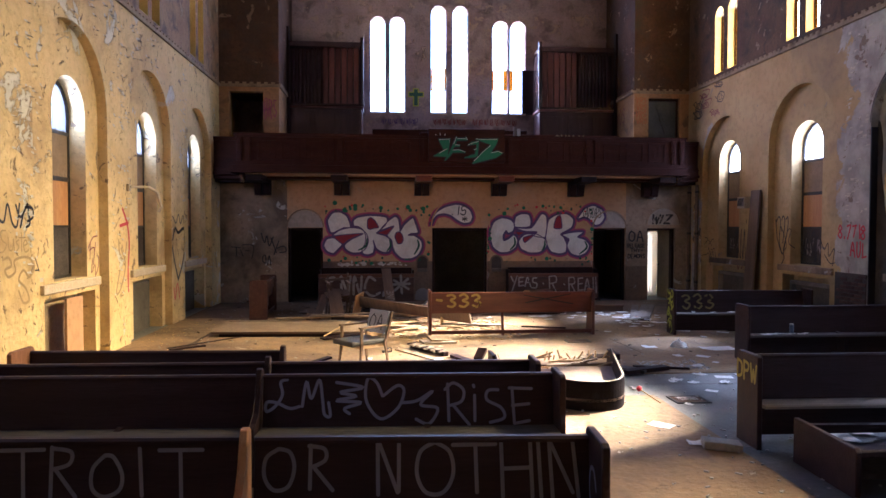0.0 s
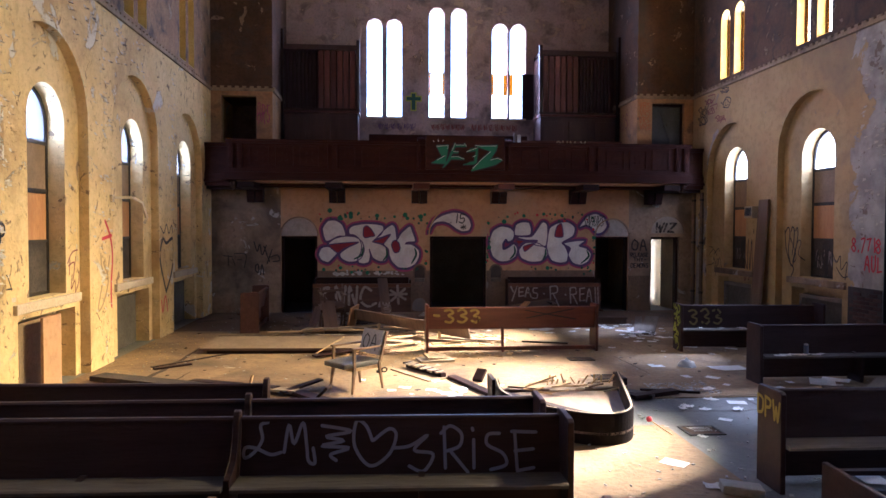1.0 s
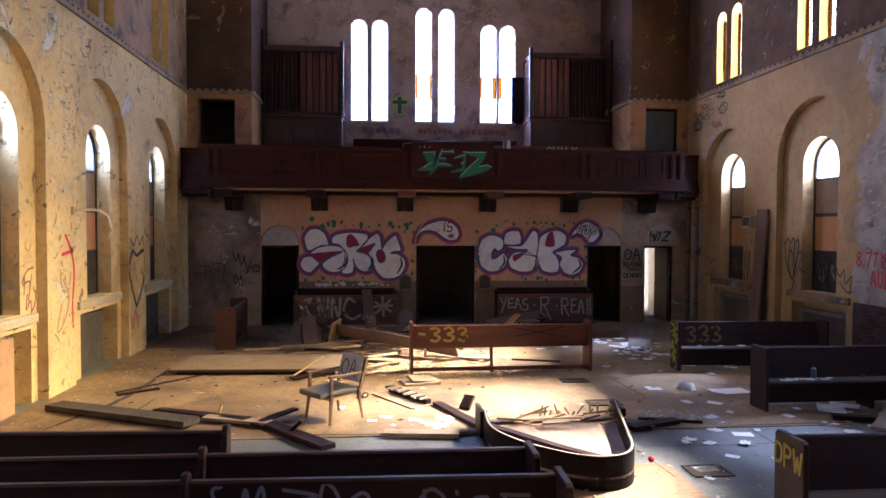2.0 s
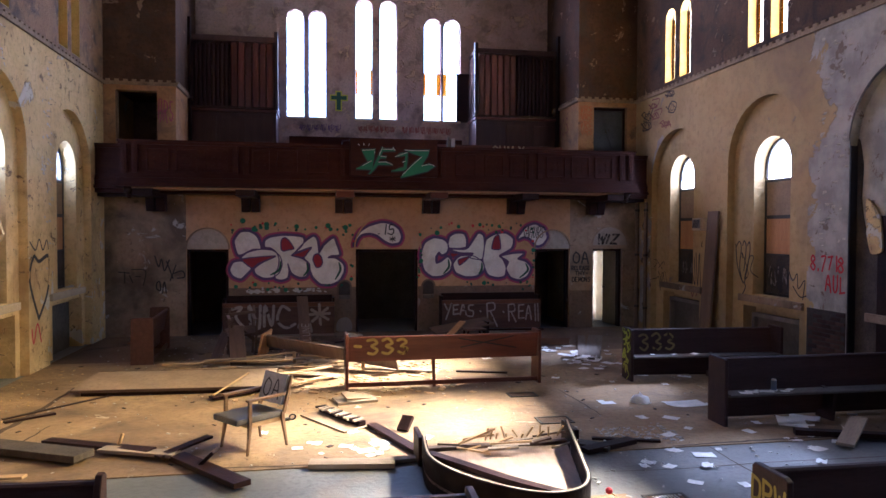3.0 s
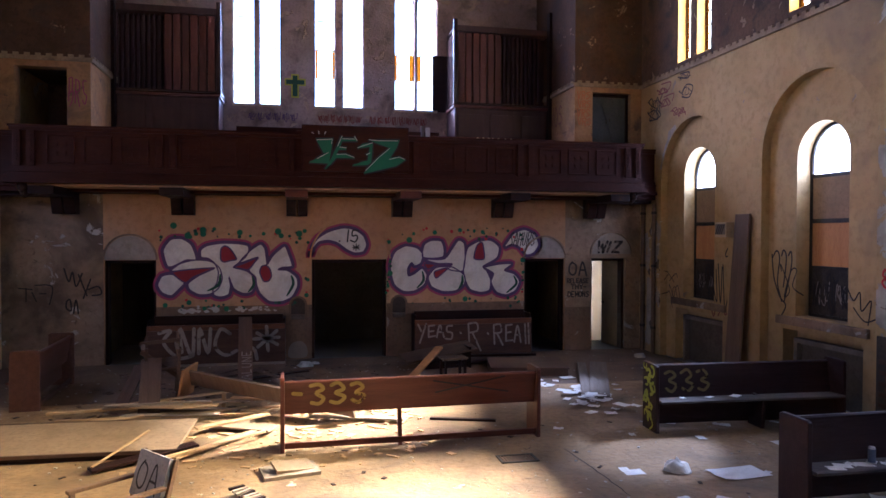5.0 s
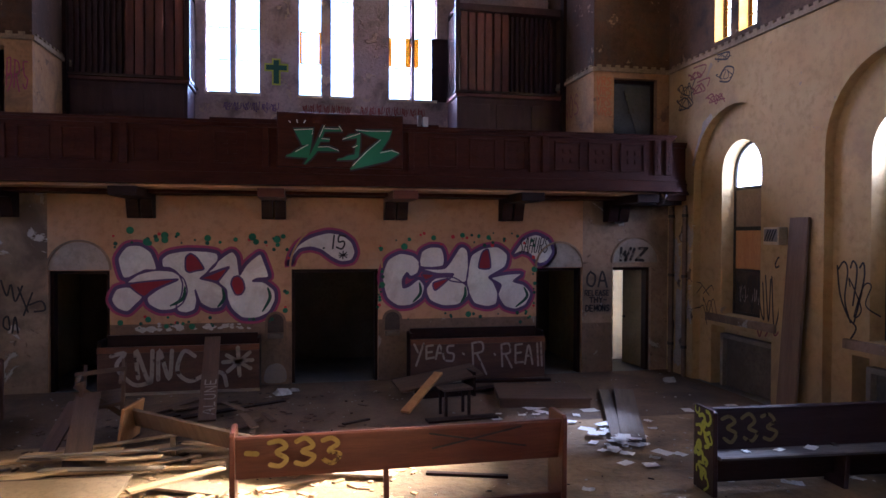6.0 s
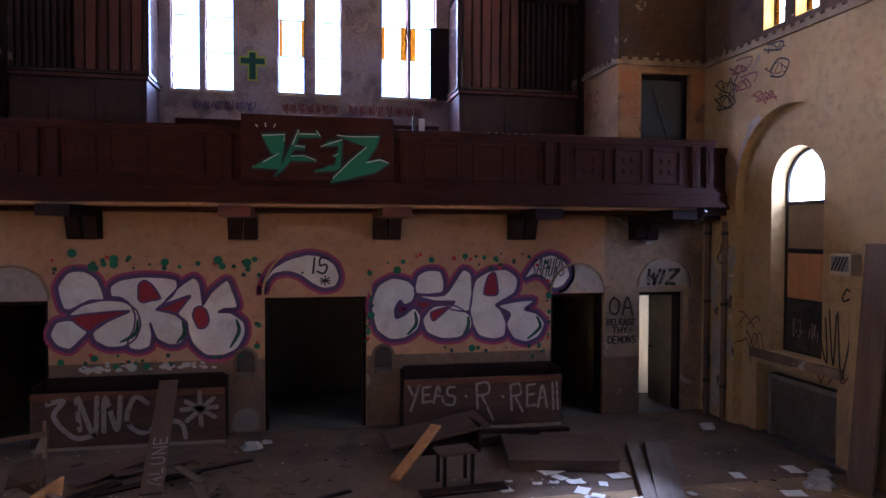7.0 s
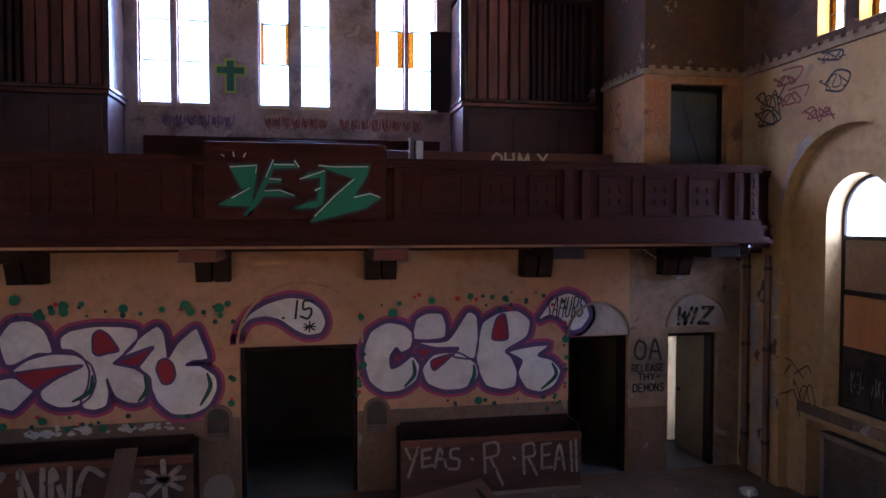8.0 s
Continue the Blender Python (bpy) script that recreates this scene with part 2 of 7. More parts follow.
def box(bm, x0, x1, y0, y1, z0, z1, bevel=0.0, m=None):
    v = [bm.verts.new((x, y, z)) for x in (x0, x1) for y in (y0, y1) for z in (z0, z1)]
    f = [bm.faces.new([v[i] for i in q]) for q in ((0, 1, 3, 2), (4, 6, 7, 5), (0, 4, 5, 1), (2, 3, 7, 6), (0, 2, 6, 4), (1, 5, 7, 3))]
    if bevel:
        ed = list({e for q in f for e in q.edges})
        r = bmesh.ops.bevel(bm, geom=ed, offset=bevel, segments=2, affect="EDGES", profile=0.6)
        v = list({x for q in r["faces"] for x in q.verts} | {x for x in v if x.is_valid})
    if m:
        bmesh.ops.transform(bm, matrix=m, verts=v)
    return bm


def boxes(*specs, bevel=0.0):
    bm = bmesh.new()
    for s in specs:
        box(bm, *s, bevel=bevel)
    return bm


def prism(bm, outline, lo, hi, axis="x"):
    """Extrude a 2D outline along an axis between lo and hi."""
    at = {"x": lambda p, d: (d, p[0], p[1]), "y": lambda p, d: (p[0], d, p[1]), "z": lambda p, d: (p[0], p[1], d)}[axis]
    a, b = [bm.verts.new(at(p, lo)) for p in outline], [bm.verts.new(at(p, hi)) for p in outline]
    k = len(outline)
    bm.faces.new(a), bm.faces.new(b[::-1])
    for i in range(k):
        bm.faces.new((a[i], b[i], b[(i + 1) % k], a[(i + 1) % k]))
    return bm


ARC = 18


def arched(bm, axis, u0, u1, z0, z1, d0, d1, openings=()):
    """A wall slab along y (axis 'x') or x (axis 'y') between depths d0 and d1, with openings (centre, half, sill, spring, round)."""
    P = (lambda u, z, d: bm.verts.new((d, u, z))) if axis == "x" else (lambda u, z, d: bm.verts.new((u, d, z)))

    def quad(a, b, c, e):
        bm.faces.new([P(*q) for q in (a, b, c, e)])

    def rect(a, b, lo, hi):
        if b - a > 1e-4 and hi - lo > 1e-4:
            for d in (d0, d1):
                quad((a, lo, d), (b, lo, d), (b, hi, d), (a, hi, d))

    at = u0
    for c, h, sill, spring, rnd in sorted(openings):
        rect(at, c - h, z0, z1)
        rect(c - h, c + h, z0, sill)
        at = c + h
        k = ARC if rnd else 1
        top = [(c - h * math.cos(math.pi * i / k), spring + (h * math.sin(math.pi * i / k) if rnd else 0)) for i in range(k + 1)]
        for (a, za), (b, zb) in zip(top, top[1:]):
            for d in (d0, d1):
                quad((a, za, d), (b, zb, d), (b, z1, d), (a, z1, d))
            quad((a, za, d0), (b, zb, d0), (b, zb, d1), (a, za, d1))
        for u in (c - h, c + h):
            quad((u, sill, d0), (u, spring, d0), (u, spring, d1), (u, sill, d1))
        if sill > z0:
            quad((c - h, sill, d0), (c + h, sill, d0), (c + h, sill, d1), (c - h, sill, d1))
    rect(at, u1, z0, z1)
    for u in (u0, u1):
        quad((u, z0, d0), (u, z1, d0), (u, z1, d1), (u, z0, d1))
    quad((u0, z1, d0), (u1, z1, d0), (u1, z1, d1), (u0, z1, d1))
    return bm


def arch_ring(bm, axis, c, half, sill, spring, w, d0, d1):
    """A round-headed frame of width w between depths d0 and d1."""
    P = (lambda u, z, d: (d, u, z)) if axis == "x" else (lambda u, z, d: (u, d, z))
    def line(h, s):
        return [(c - h, s)] + [(c - h * math.cos(math.pi * i / ARC), spring + h * math.sin(math.pi * i / ARC)) for i in range(ARC + 1)] + [(c + h, s)]
    out, inn = line(half, sill), line(half - w, sill + w)
    n = len(out)
    vs = [[bm.verts.new(P(u, z, d)) for u, z in ln] for ln in (out, inn) for d in (d0, d1)]
    for i in range(n):
        j = (i + 1) % n
        o0, o1, i0, i1 = vs
        for q in ((o0[i], o0[j], i0[j], i0[i]), (o1[i], i1[i], i1[j], o1[j]), (i0[i], i0[j], i1[j], i1[i]), (o0[i], o1[i], o1[j], o0[j])):
            bm.faces.new(q)
    return bm


def arch_pane(bm, axis, c, half, lo, spring, d, hi=None):
    """A flat pane; round-headed unless hi is given."""
    P = (lambda u, z: (d, u, z)) if axis == "x" else (lambda u, z: (u, d, z))
    if hi is None:
        pts = [(c - half, lo)] + [(c - half * math.cos(math.pi * i / ARC), spring + half * math.sin(math.pi * i / ARC)) for i in range(ARC + 1)] + [(c + half, lo)]
    else:
        pts = [(c - half, lo), (c - half, hi), (c + half, hi), (c + half, lo)]
    bm.faces.new([bm.verts.new(P(*p)) for p in pts])
    return bm


def structure(name, bm, mat, label, category="wall"):
    return tagged(part(name, bm, mat), label, category, kind="structure")


# ---- the large structure ----
YB, YF, XW, TOP = 20.7, 23.4, 6.85, 11.0
BAYS = [18.5, 15.07, 11.63, 8.2, 4.75, 1.3, -2.15, -5.6]
SOUTH = -8.0

structure("ground", boxes((-400, 400, -400, 400, -1.2, -1.0)), GROUND, "pale bare ground outside the building", "ground")
structure("floor", boxes((-7.5, 7.5, SOUTH, 24.0, -0.3, 0.0)), CONCRETE, "worn grey concrete church floor with dust", "floor")
structure("ceiling", boxes((-7.9, 7.9, SOUTH - 0.4, 24.2, TOP, TOP + 0.3)), CEILING, "dark stained plaster ceiling over the nave", "ceiling")
structure("wall_south", boxes((-7.9, 7.9, SOUTH - 0.4, SOUTH, -1.0, TOP)), PLASTER_B, "plain tan plaster end wall")

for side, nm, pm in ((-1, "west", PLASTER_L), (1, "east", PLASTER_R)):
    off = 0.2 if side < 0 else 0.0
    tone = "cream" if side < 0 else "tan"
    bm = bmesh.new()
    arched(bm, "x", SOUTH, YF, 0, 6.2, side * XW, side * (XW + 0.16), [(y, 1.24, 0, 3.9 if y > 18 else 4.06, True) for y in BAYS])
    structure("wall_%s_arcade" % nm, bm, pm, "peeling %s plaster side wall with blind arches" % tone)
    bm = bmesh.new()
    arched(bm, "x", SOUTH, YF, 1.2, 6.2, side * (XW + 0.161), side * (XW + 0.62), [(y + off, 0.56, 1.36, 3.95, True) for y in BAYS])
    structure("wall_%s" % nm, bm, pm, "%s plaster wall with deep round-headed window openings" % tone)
    bm = bmesh.new()
    arched(bm, "x", SOUTH, YF, 0, 1.2, side * (XW + 0.161), side * (XW + 0.45), [(y + off, 0.86, 0, 1.12, False) for y in BAYS])
    box(bm, *sorted((side * (XW + 0.45), side * (XW + 0.62))), SOUTH, YF, -1.0, 1.2)
    structure("wall_%s_base" % nm, bm, pm, "%s plaster wall base with radiator recesses" % tone)
    bm = bmesh.new()
    lanc = [(y + s * 0.36, 0.25, 6.36, 7.9, True) for y in BAYS for s in (-1, 1)]
    arched(bm, "x", SOUTH, YF, 6.2, TOP, side * XW, side * (XW + 0.30), lanc)
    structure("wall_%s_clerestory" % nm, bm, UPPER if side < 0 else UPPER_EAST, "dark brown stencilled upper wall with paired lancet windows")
    bm = boxes((min(side * (XW - 0.05), side * XW), max(side * (XW - 0.05), side * XW), SOUTH, YB, 6.14, 6.22))
    for i in range(int((YB - SOUTH) / 0.2)):
        y = SOUTH + 0.1 + i * 0.2
        box(bm, *sorted((side * (XW - 0.03), side * XW)), y - 0.055, y + 0.055, 6.222, 6.275)
    structure("trim_%s" % nm, bm, DENTIL, "pale dentil moulding running along the wall", "trim")

# rear wall under the balcony, with its doorways
DOORS = [(-4.46, 0.5), (0.0, 0.81), (4.47, 0.49), (6.05, 0.43)]
SPLIT = 4.965
bm = bmesh.new()
arched(bm, "y", -SPLIT, SPLIT, 0, 3.6, YB, YB + 0.4, [(c, h, 0, 2.15, False) for c, h in DOORS[:3]])
structure("wall_north", bm, PLASTER_B, "ochre plaster rear wall with doorways, covered in graffiti")
structure("wall_north_west_end", arched(bmesh.new(), "y", -XW, -SPLIT, 0, 3.6, YB, YB + 0.4), GRIMY, "grimy tan plaster at the end of the rear wall")
structure("wall_north_east_end", arched(bmesh.new(), "y", SPLIT, XW, 0, 3.6, YB, YB + 0.4, [(6.05, 0.43, 0, 2.15, False)]), GRIMY, "grimy scaling plaster round the side door")
# piers beside the loft, with upper doorways
for side in (-1, 1):
    bm = bmesh.new()
    lo, hi = sorted((side * 5.18, side * XW))
    arched(bm, "y", lo, hi, 3.5, 6.2, YB, YB + 0.3, [(side * 6.1, 0.48, 3.78, 6.02, False)])
    box(bm, *sorted((side * 5.18, side * 5.4)), YB + 0.3, YF, 3.5, 6.2)
    structure("pier_%s" % ("west" if side < 0 else "east"), bm, PIER, "grimy orange plaster pier with a doorway onto the loft", "pier")
    structure("pier_%s_upper" % ("west" if side < 0 else "east"), boxes((lo, hi, YB, YF, 6.2, TOP)), PIER_UPPER, "dark brown stained upper pier", "pier")
    bm = boxes((lo - 0.0, hi, YB - 0.05, YB, 6.14, 6.22), (*sorted((side * 5.13, side * 5.18)), YB - 0.05, YF, 6.14, 6.22))
    for i in range(8):
        box(bm, lo + 0.06 + i * 0.2, lo + 0.16 + i * 0.2, YB - 0.03, YB, 6.222, 6.275)
    for i in range(12):
        box(bm, *sorted((side * 5.135, side * 5.18)), YB + 0.1 + i * 0.2, YB + 0.2 + i * 0.2, 6.222, 6.275)
    structure("trim_pier_%s" % ("west" if side < 0 else "east"), bm, DENTIL, "pale dentil moulding round the pier", "trim")

# window wall behind the loft
LANCETS = [(-2.42, 8.75), (-1.79, 8.75), (-0.44, 9.15), (0.27, 9.15), (1.6, 8.70), (2.19, 8.70)]
bm = bmesh.new()
arched(bm, "y", -XW, XW, 3.5, TOP, YF, YF + 0.4, [(c, 0.262, 5.93, sp, True) for c, sp in LANCETS])
structure("wall_front", bm, WINDOW_WALL, "peeling brown wall round the tall loft windows, glare put in as mauve")
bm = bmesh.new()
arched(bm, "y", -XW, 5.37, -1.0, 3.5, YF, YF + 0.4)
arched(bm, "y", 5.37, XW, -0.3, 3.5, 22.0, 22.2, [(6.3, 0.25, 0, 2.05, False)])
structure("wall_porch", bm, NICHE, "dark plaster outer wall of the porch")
# Added pane cuts the daylight so the half-open door isn't washed out.
structure("window_porch", boxes((6.05, 6.55, 22.08, 22.10, 0, 2.05)), stained("dimming_porch_glass", (0.22, 0.205, 0.17), 0.6), "added pane dimming the daylight through the outer door", "window")
structure("wall_porch_partition", boxes((5.25, 5.37, YB + 0.4, YF, 0, 3.5), (-5.37, -5.25, YB + 0.4, YF, 0, 3.5)), PLASTER_R, "plaster partition between porch rooms")
structure("loft_floor", boxes((-XW, XW, 20.0, YF, 3.5, 3.74)), BALCONY_WOOD, "dark wooden floor of the choir loft", "floor")


# windows of the side walls
def side_window(n, side, y):
    x = side * (XW + 0.44)
    w = thing("window_%d" % n, Matrix.Identity(4), "round-headed window, upper light clear, lower lights boarded with plywood", "window", "side wall windows", "structure")
    a, b = sorted((x - 0.03, x + 0.03))
    bm = arch_ring(bmesh.new(), "x", y, 0.56, 1.36, 3.95, 0.05, a, b)
    box(bm, a, b, y - 0.51, y + 0.51, 3.64, 3.70)
    box(bm, a, b, y - 0.51, y + 0.51, 2.90, 2.97)
    box(bm, a, b, y - 0.51, y + 0.51, 2.16, 2.20)
    part("window_frame", bm, METAL, w, "dark iron window frame")
    pane = part("pane", arch_pane(bmesh.new(), "x", y, 0.515, 3.70, 3.95, x), FROSTED, w)
    for lo, hi, mt, lb in ((2.97, 3.64, BOARD_GREY, "grey board in the window"), (2.20, 2.90, PLYWOOD, "orange plywood board"), (1.41, 2.16, CHARRED, "dark sooty board")):
        part("window_board", boxes((a + 0.015, b - 0.015, y - 0.51, y + 0.51, lo, hi)), mt, w, lb)
    s0, s1 = sorted((side * (XW - 0.04), side * (XW + 0.42)))
    part("window_sill", boxes((s0 if side < 0 else s0 + 0.14, s1 if side > 0 else s1 - 0.14, y - 0.98, y + 0.98, 1.2, 1.34), bevel=0.015), TRIM if side < 0 else GRIMY, w, "chipped plaster sill")


def lancet_pair(n, side, y):
    x = side * (XW + 0.20)
    w = thing("window_%d" % n, Matrix.Identity(4), "pair of narrow lancets glazed with amber glass", "window", "clerestory windows", "structure")
    for s in (-1, 1):
        c = y + s * 0.36
        bm = arch_ring(bmesh.new(), "x", c, 0.25, 6.36, 7.9, 0.03, *sorted((x - 0.02, x + 0.02)))
        box(bm, x - 0.012, x + 0.012, c - 0.008, c + 0.008, 6.39, 8.12)
        for i in range(1, 6):
            box(bm, x - 0.012, x + 0.012, c - 0.22, c + 0.22, 6.36 + i * 0.29, 6.375 + i * 0.29)
        part("window_frame", bm, METAL, w)
        part("pane", arch_pane(bmesh.new(), "x", c, 0.245, 6.36, 7.9, x + side * 0.022), SHADE_AMBER if side < 0 else AMBER if y > 10 else OCHRE_GLASS, w, "pale amber glass")
        for q in (-1, 1):
            part("border_pane", boxes((x - 0.004, x + 0.004, c + q * 0.185 - 0.045, c + q * 0.185 + 0.045, 6.39, 7.95)), DEEP_AMBER, w, "deep amber border glass")
        part("reveal", arch_ring(bmesh.new(), "x", c, 0.2495, 6.361, 7.9, 0.012, *sorted((side * (XW + 0.003), x - side * 0.022))), REVEAL, w, "yellow painted reveal")


k = 1
for y in BAYS:
    for side in (-1, 1):
        side_window(k, side, y + (0.2 if side < 0 else 0.0))
        lancet_pair(k + 1, side, y)
        k += 2

# tall windows behind the loft
for i in range(3):
    w = thing("window_%d" % k, Matrix.Identity(4), "pair of tall round-headed windows with bright glass", "window", "loft windows", "structure")
    k += 1
    for c, sp in LANCETS[2 * i:2 * i + 2]:
        yd = YF + 0.12
        bm = arch_ring(bmesh.new(), "y", c, 0.262, 5.93, sp, 0.022, yd - 0.02, yd + 0.02)
        for z in (6.66, 7.36, 8.1):
            box(bm, c - 0.22, c + 0.22, yd - 0.012, yd + 0.012, z - 0.011, z + 0.011)
        part("window_frame", bm, METAL, w)
        pn = part("pane", arch_pane(bmesh.new(), "y", c, 0.255, 5.94, sp, yd + 0.025), CLEAR, w)
        pn.visible_shadow = False

# brown floor covering laid over the concrete
structure("floor_covering_rear", boxes((-6.9, 6.9, 10.6, 17.3, 0.0, 0.012)), BROWN_FLOOR, "dusty brown carpet covering the rear floor", "floor")
structure("floor_boards_rear", boxes((-6.9, 6.9, 17.302, 20.7, 0.0, 0.010)), REAR_FLOOR, "dirty floor under the balcony, its shade put into the colour", "floor")
structure("floor_covering_aisle", boxes((-6.9, 1.35, SOUTH, 9.3, 0.0, 0.012)), BROWN_FLOOR, "dusty brown carpet along the aisle", "floor")


# ---- balcony ----
def balcony():
    b = thing("balcony", Matrix.Identity(4), "dark walnut balcony with panelled parapet and carved pilasters", "balcony")
    y0, y1, xe = 19.2, 20.05, 6.07
    outline = [(-XW, y1), (-xe, y1), (-xe, y0), (xe, y0), (xe, y1), (XW, y1), (XW, YB + 0.1), (-XW, YB + 0.1)]
    part("deck", prism(bmesh.new(), outline, 3.605, 3.74, "z"), BALCONY_WOOD, b)

    def band(nm, z0, z1, grow, depth=0.08):
        """One moulding: long front, two short returns and the set-back ends that meet the side walls."""
        bm = boxes((-xe - grow, xe + grow, y0 - grow, y0 + depth, z0, z1))
        for s in (-1, 1):
            box(bm, *sorted((s * (xe + grow), s * (xe - depth))), y0 + depth, y1 + depth, z0, z1)
            box(bm, *sorted((s * (xe + grow), s * XW)), y1 - grow, y1 + depth, z0, z1)
        return part(nm, bm, BALCONY_WOOD, b)

    part("parapet", boxes((-xe, xe, y0, y0 + 0.06, 3.74, 4.54)), BALCONY_WOOD, b)
    for s in (-1, 1):
        part("parapet_return", boxes((*sorted((s * xe, s * (xe - 0.06))), y0 + 0.06, y1 + 0.06, 3.74, 4.54)), BALCONY_WOOD, b)
        part("parapet_end", boxes((*sorted((s * xe, s * XW)), y1, y1 + 0.06, 3.74, 4.54)), BALCONY_WOOD, b)
    band("handrail", 4.54, 4.60, 0.04, 0.12)
    band("handrail", 4.60, 4.64, 0.06, 0.14)
    band("base_rail", 3.83, 3.905, 0.03)
    band("cornice", 3.80, 3.83, 0.085)
    band("cornice", 3.68, 3.80, 0.06)
    band("cornice", 3.645, 3.68, 0.11)
    band("cornice", 3.60, 3.645, 0.14)
    soff = [(-XW, y1 + 0.1), (-xe + 0.1, y1 + 0.1), (-xe + 0.1, y0 + 0.1), (xe - 0.1, y0 + 0.1), (xe - 0.1, y1 + 0.1), (XW, y1 + 0.1), (XW, YB), (-XW, YB)]
    part("soffit", prism(bmesh.new(), soff, 3.56, 3.60, "z"), PLASTER_B, b, "ochre plaster soffit")
    for x in (1.2, 3.365, 3.6, 5.755, 5.985):
        for s in (-1, 1):
            w = 0.062 if x > 1.5 else 0.05
            pl = part("pilaster", boxes((s * x - w, s * x + w, y0 - 0.05, y0 - 0.002, 3.905, 4.54), bevel=0.01), BALCONY_WOOD, b)
            if x > 5.5:
                for k in range(6):
                    z = 4.0 + k * 0.085
                    bm = prism(bmesh.new(), [(s * x, z - 0.03), (s * x + 0.022, z), (s * x, z + 0.03), (s * x - 0.022, z)], y0 - 0.062, y0 - 0.049, "y")
                    part("carving", bm, BALCONY_WOOD, pl)
    for a, c in ((1.50, 2.01), (2.22, 2.70), (2.85, 3.25), (3.78, 4.28), (4.42, 4.90), (5.04, 5.52)):
        for s in (-1, 1):
            lo, hi = sorted((s * a, s * c))
            bm = boxes((lo, hi, y0 - 0.022, y0 - 0.002, 3.95, 3.985), (lo, hi, y0 - 0.022, y0 - 0.002, 4.445, 4.48), (lo, lo + 0.035, y0 - 0.022, y0 - 0.002, 3.985, 4.445), (hi - 0.035, hi, y0 - 0.022, y0 - 0.002, 3.985, 4.445), bevel=0.006)
            pf = part("panel", bm, BALCONY_WOOD, b)
            mid, zc = (lo + hi) / 2, 4.215
            for dx, dz in ((0.07, 0.08), (-0.07, 0.08), (0.07, -0.08), (-0.07, -0.08)):
                bm = prism(bmesh.new(), [(mid + dx + 0.045 * math.cos(k * math.tau / 8) * (1 if k % 2 else 0.6), zc + dz + 0.05 * math.sin(k * math.tau / 8) * (1 if k % 2 else 0.6)) for k in range(8)], y0 - 0.016, y0 - 0.002, "y")
                part("carving", bm, BALCONY_WOOD, pf)
    part("centre_panel", boxes((-1.02, 1.05, y0 - 0.09, y0 - 0.002, 3.906, 4.80), bevel=0.015), BALCONY_WOOD, b, "raised walnut panel with green graffiti")
    for x in (-5.62, -3.4, -1.12, 1.12, 3.4, 5.62):
        # Red wood on the two central beams stands for red light on them.
        br = part("bracket", boxes((x - 0.215, x + 0.215, y0 + 0.02, YB, 3.41, 3.56), bevel=0.01), RED_WOOD if abs(x) < 2 else DARK_WOOD, b)
        for q in (-1, 1):
            m = x + q * 0.117
            part("corbel", prism(bmesh.new(), [(20.34, 3.41), (20.45, 3.10), (20.47, 3.08), (YB, 3.08), (YB, 3.41)], m - 0.098, m + 0.098), DARK_WOOD, br)
    for s in (-1, 1):
        bm = bmesh.new()
        for k, (r, z) in enumerate(((0.10, 3.54), (0.075, 3.46), (0.05, 3.39))):
            bmesh.ops.create_icosphere(bm, subdivisions=2, radius=r, matrix=Matrix.Translation((s * 5.95, y0 + 0.12 + 0.05 * k, z)))
        part("end_scroll", bm, GLOSSY, b, "glossy carved scroll under the corner")
        part("side_beam", boxes((*sorted((s * 5.84, s * XW)), y1 + 0.12, YB, 3.42, 3.559), bevel=0.01), DARK_WOOD, b)
    return b


balcony()


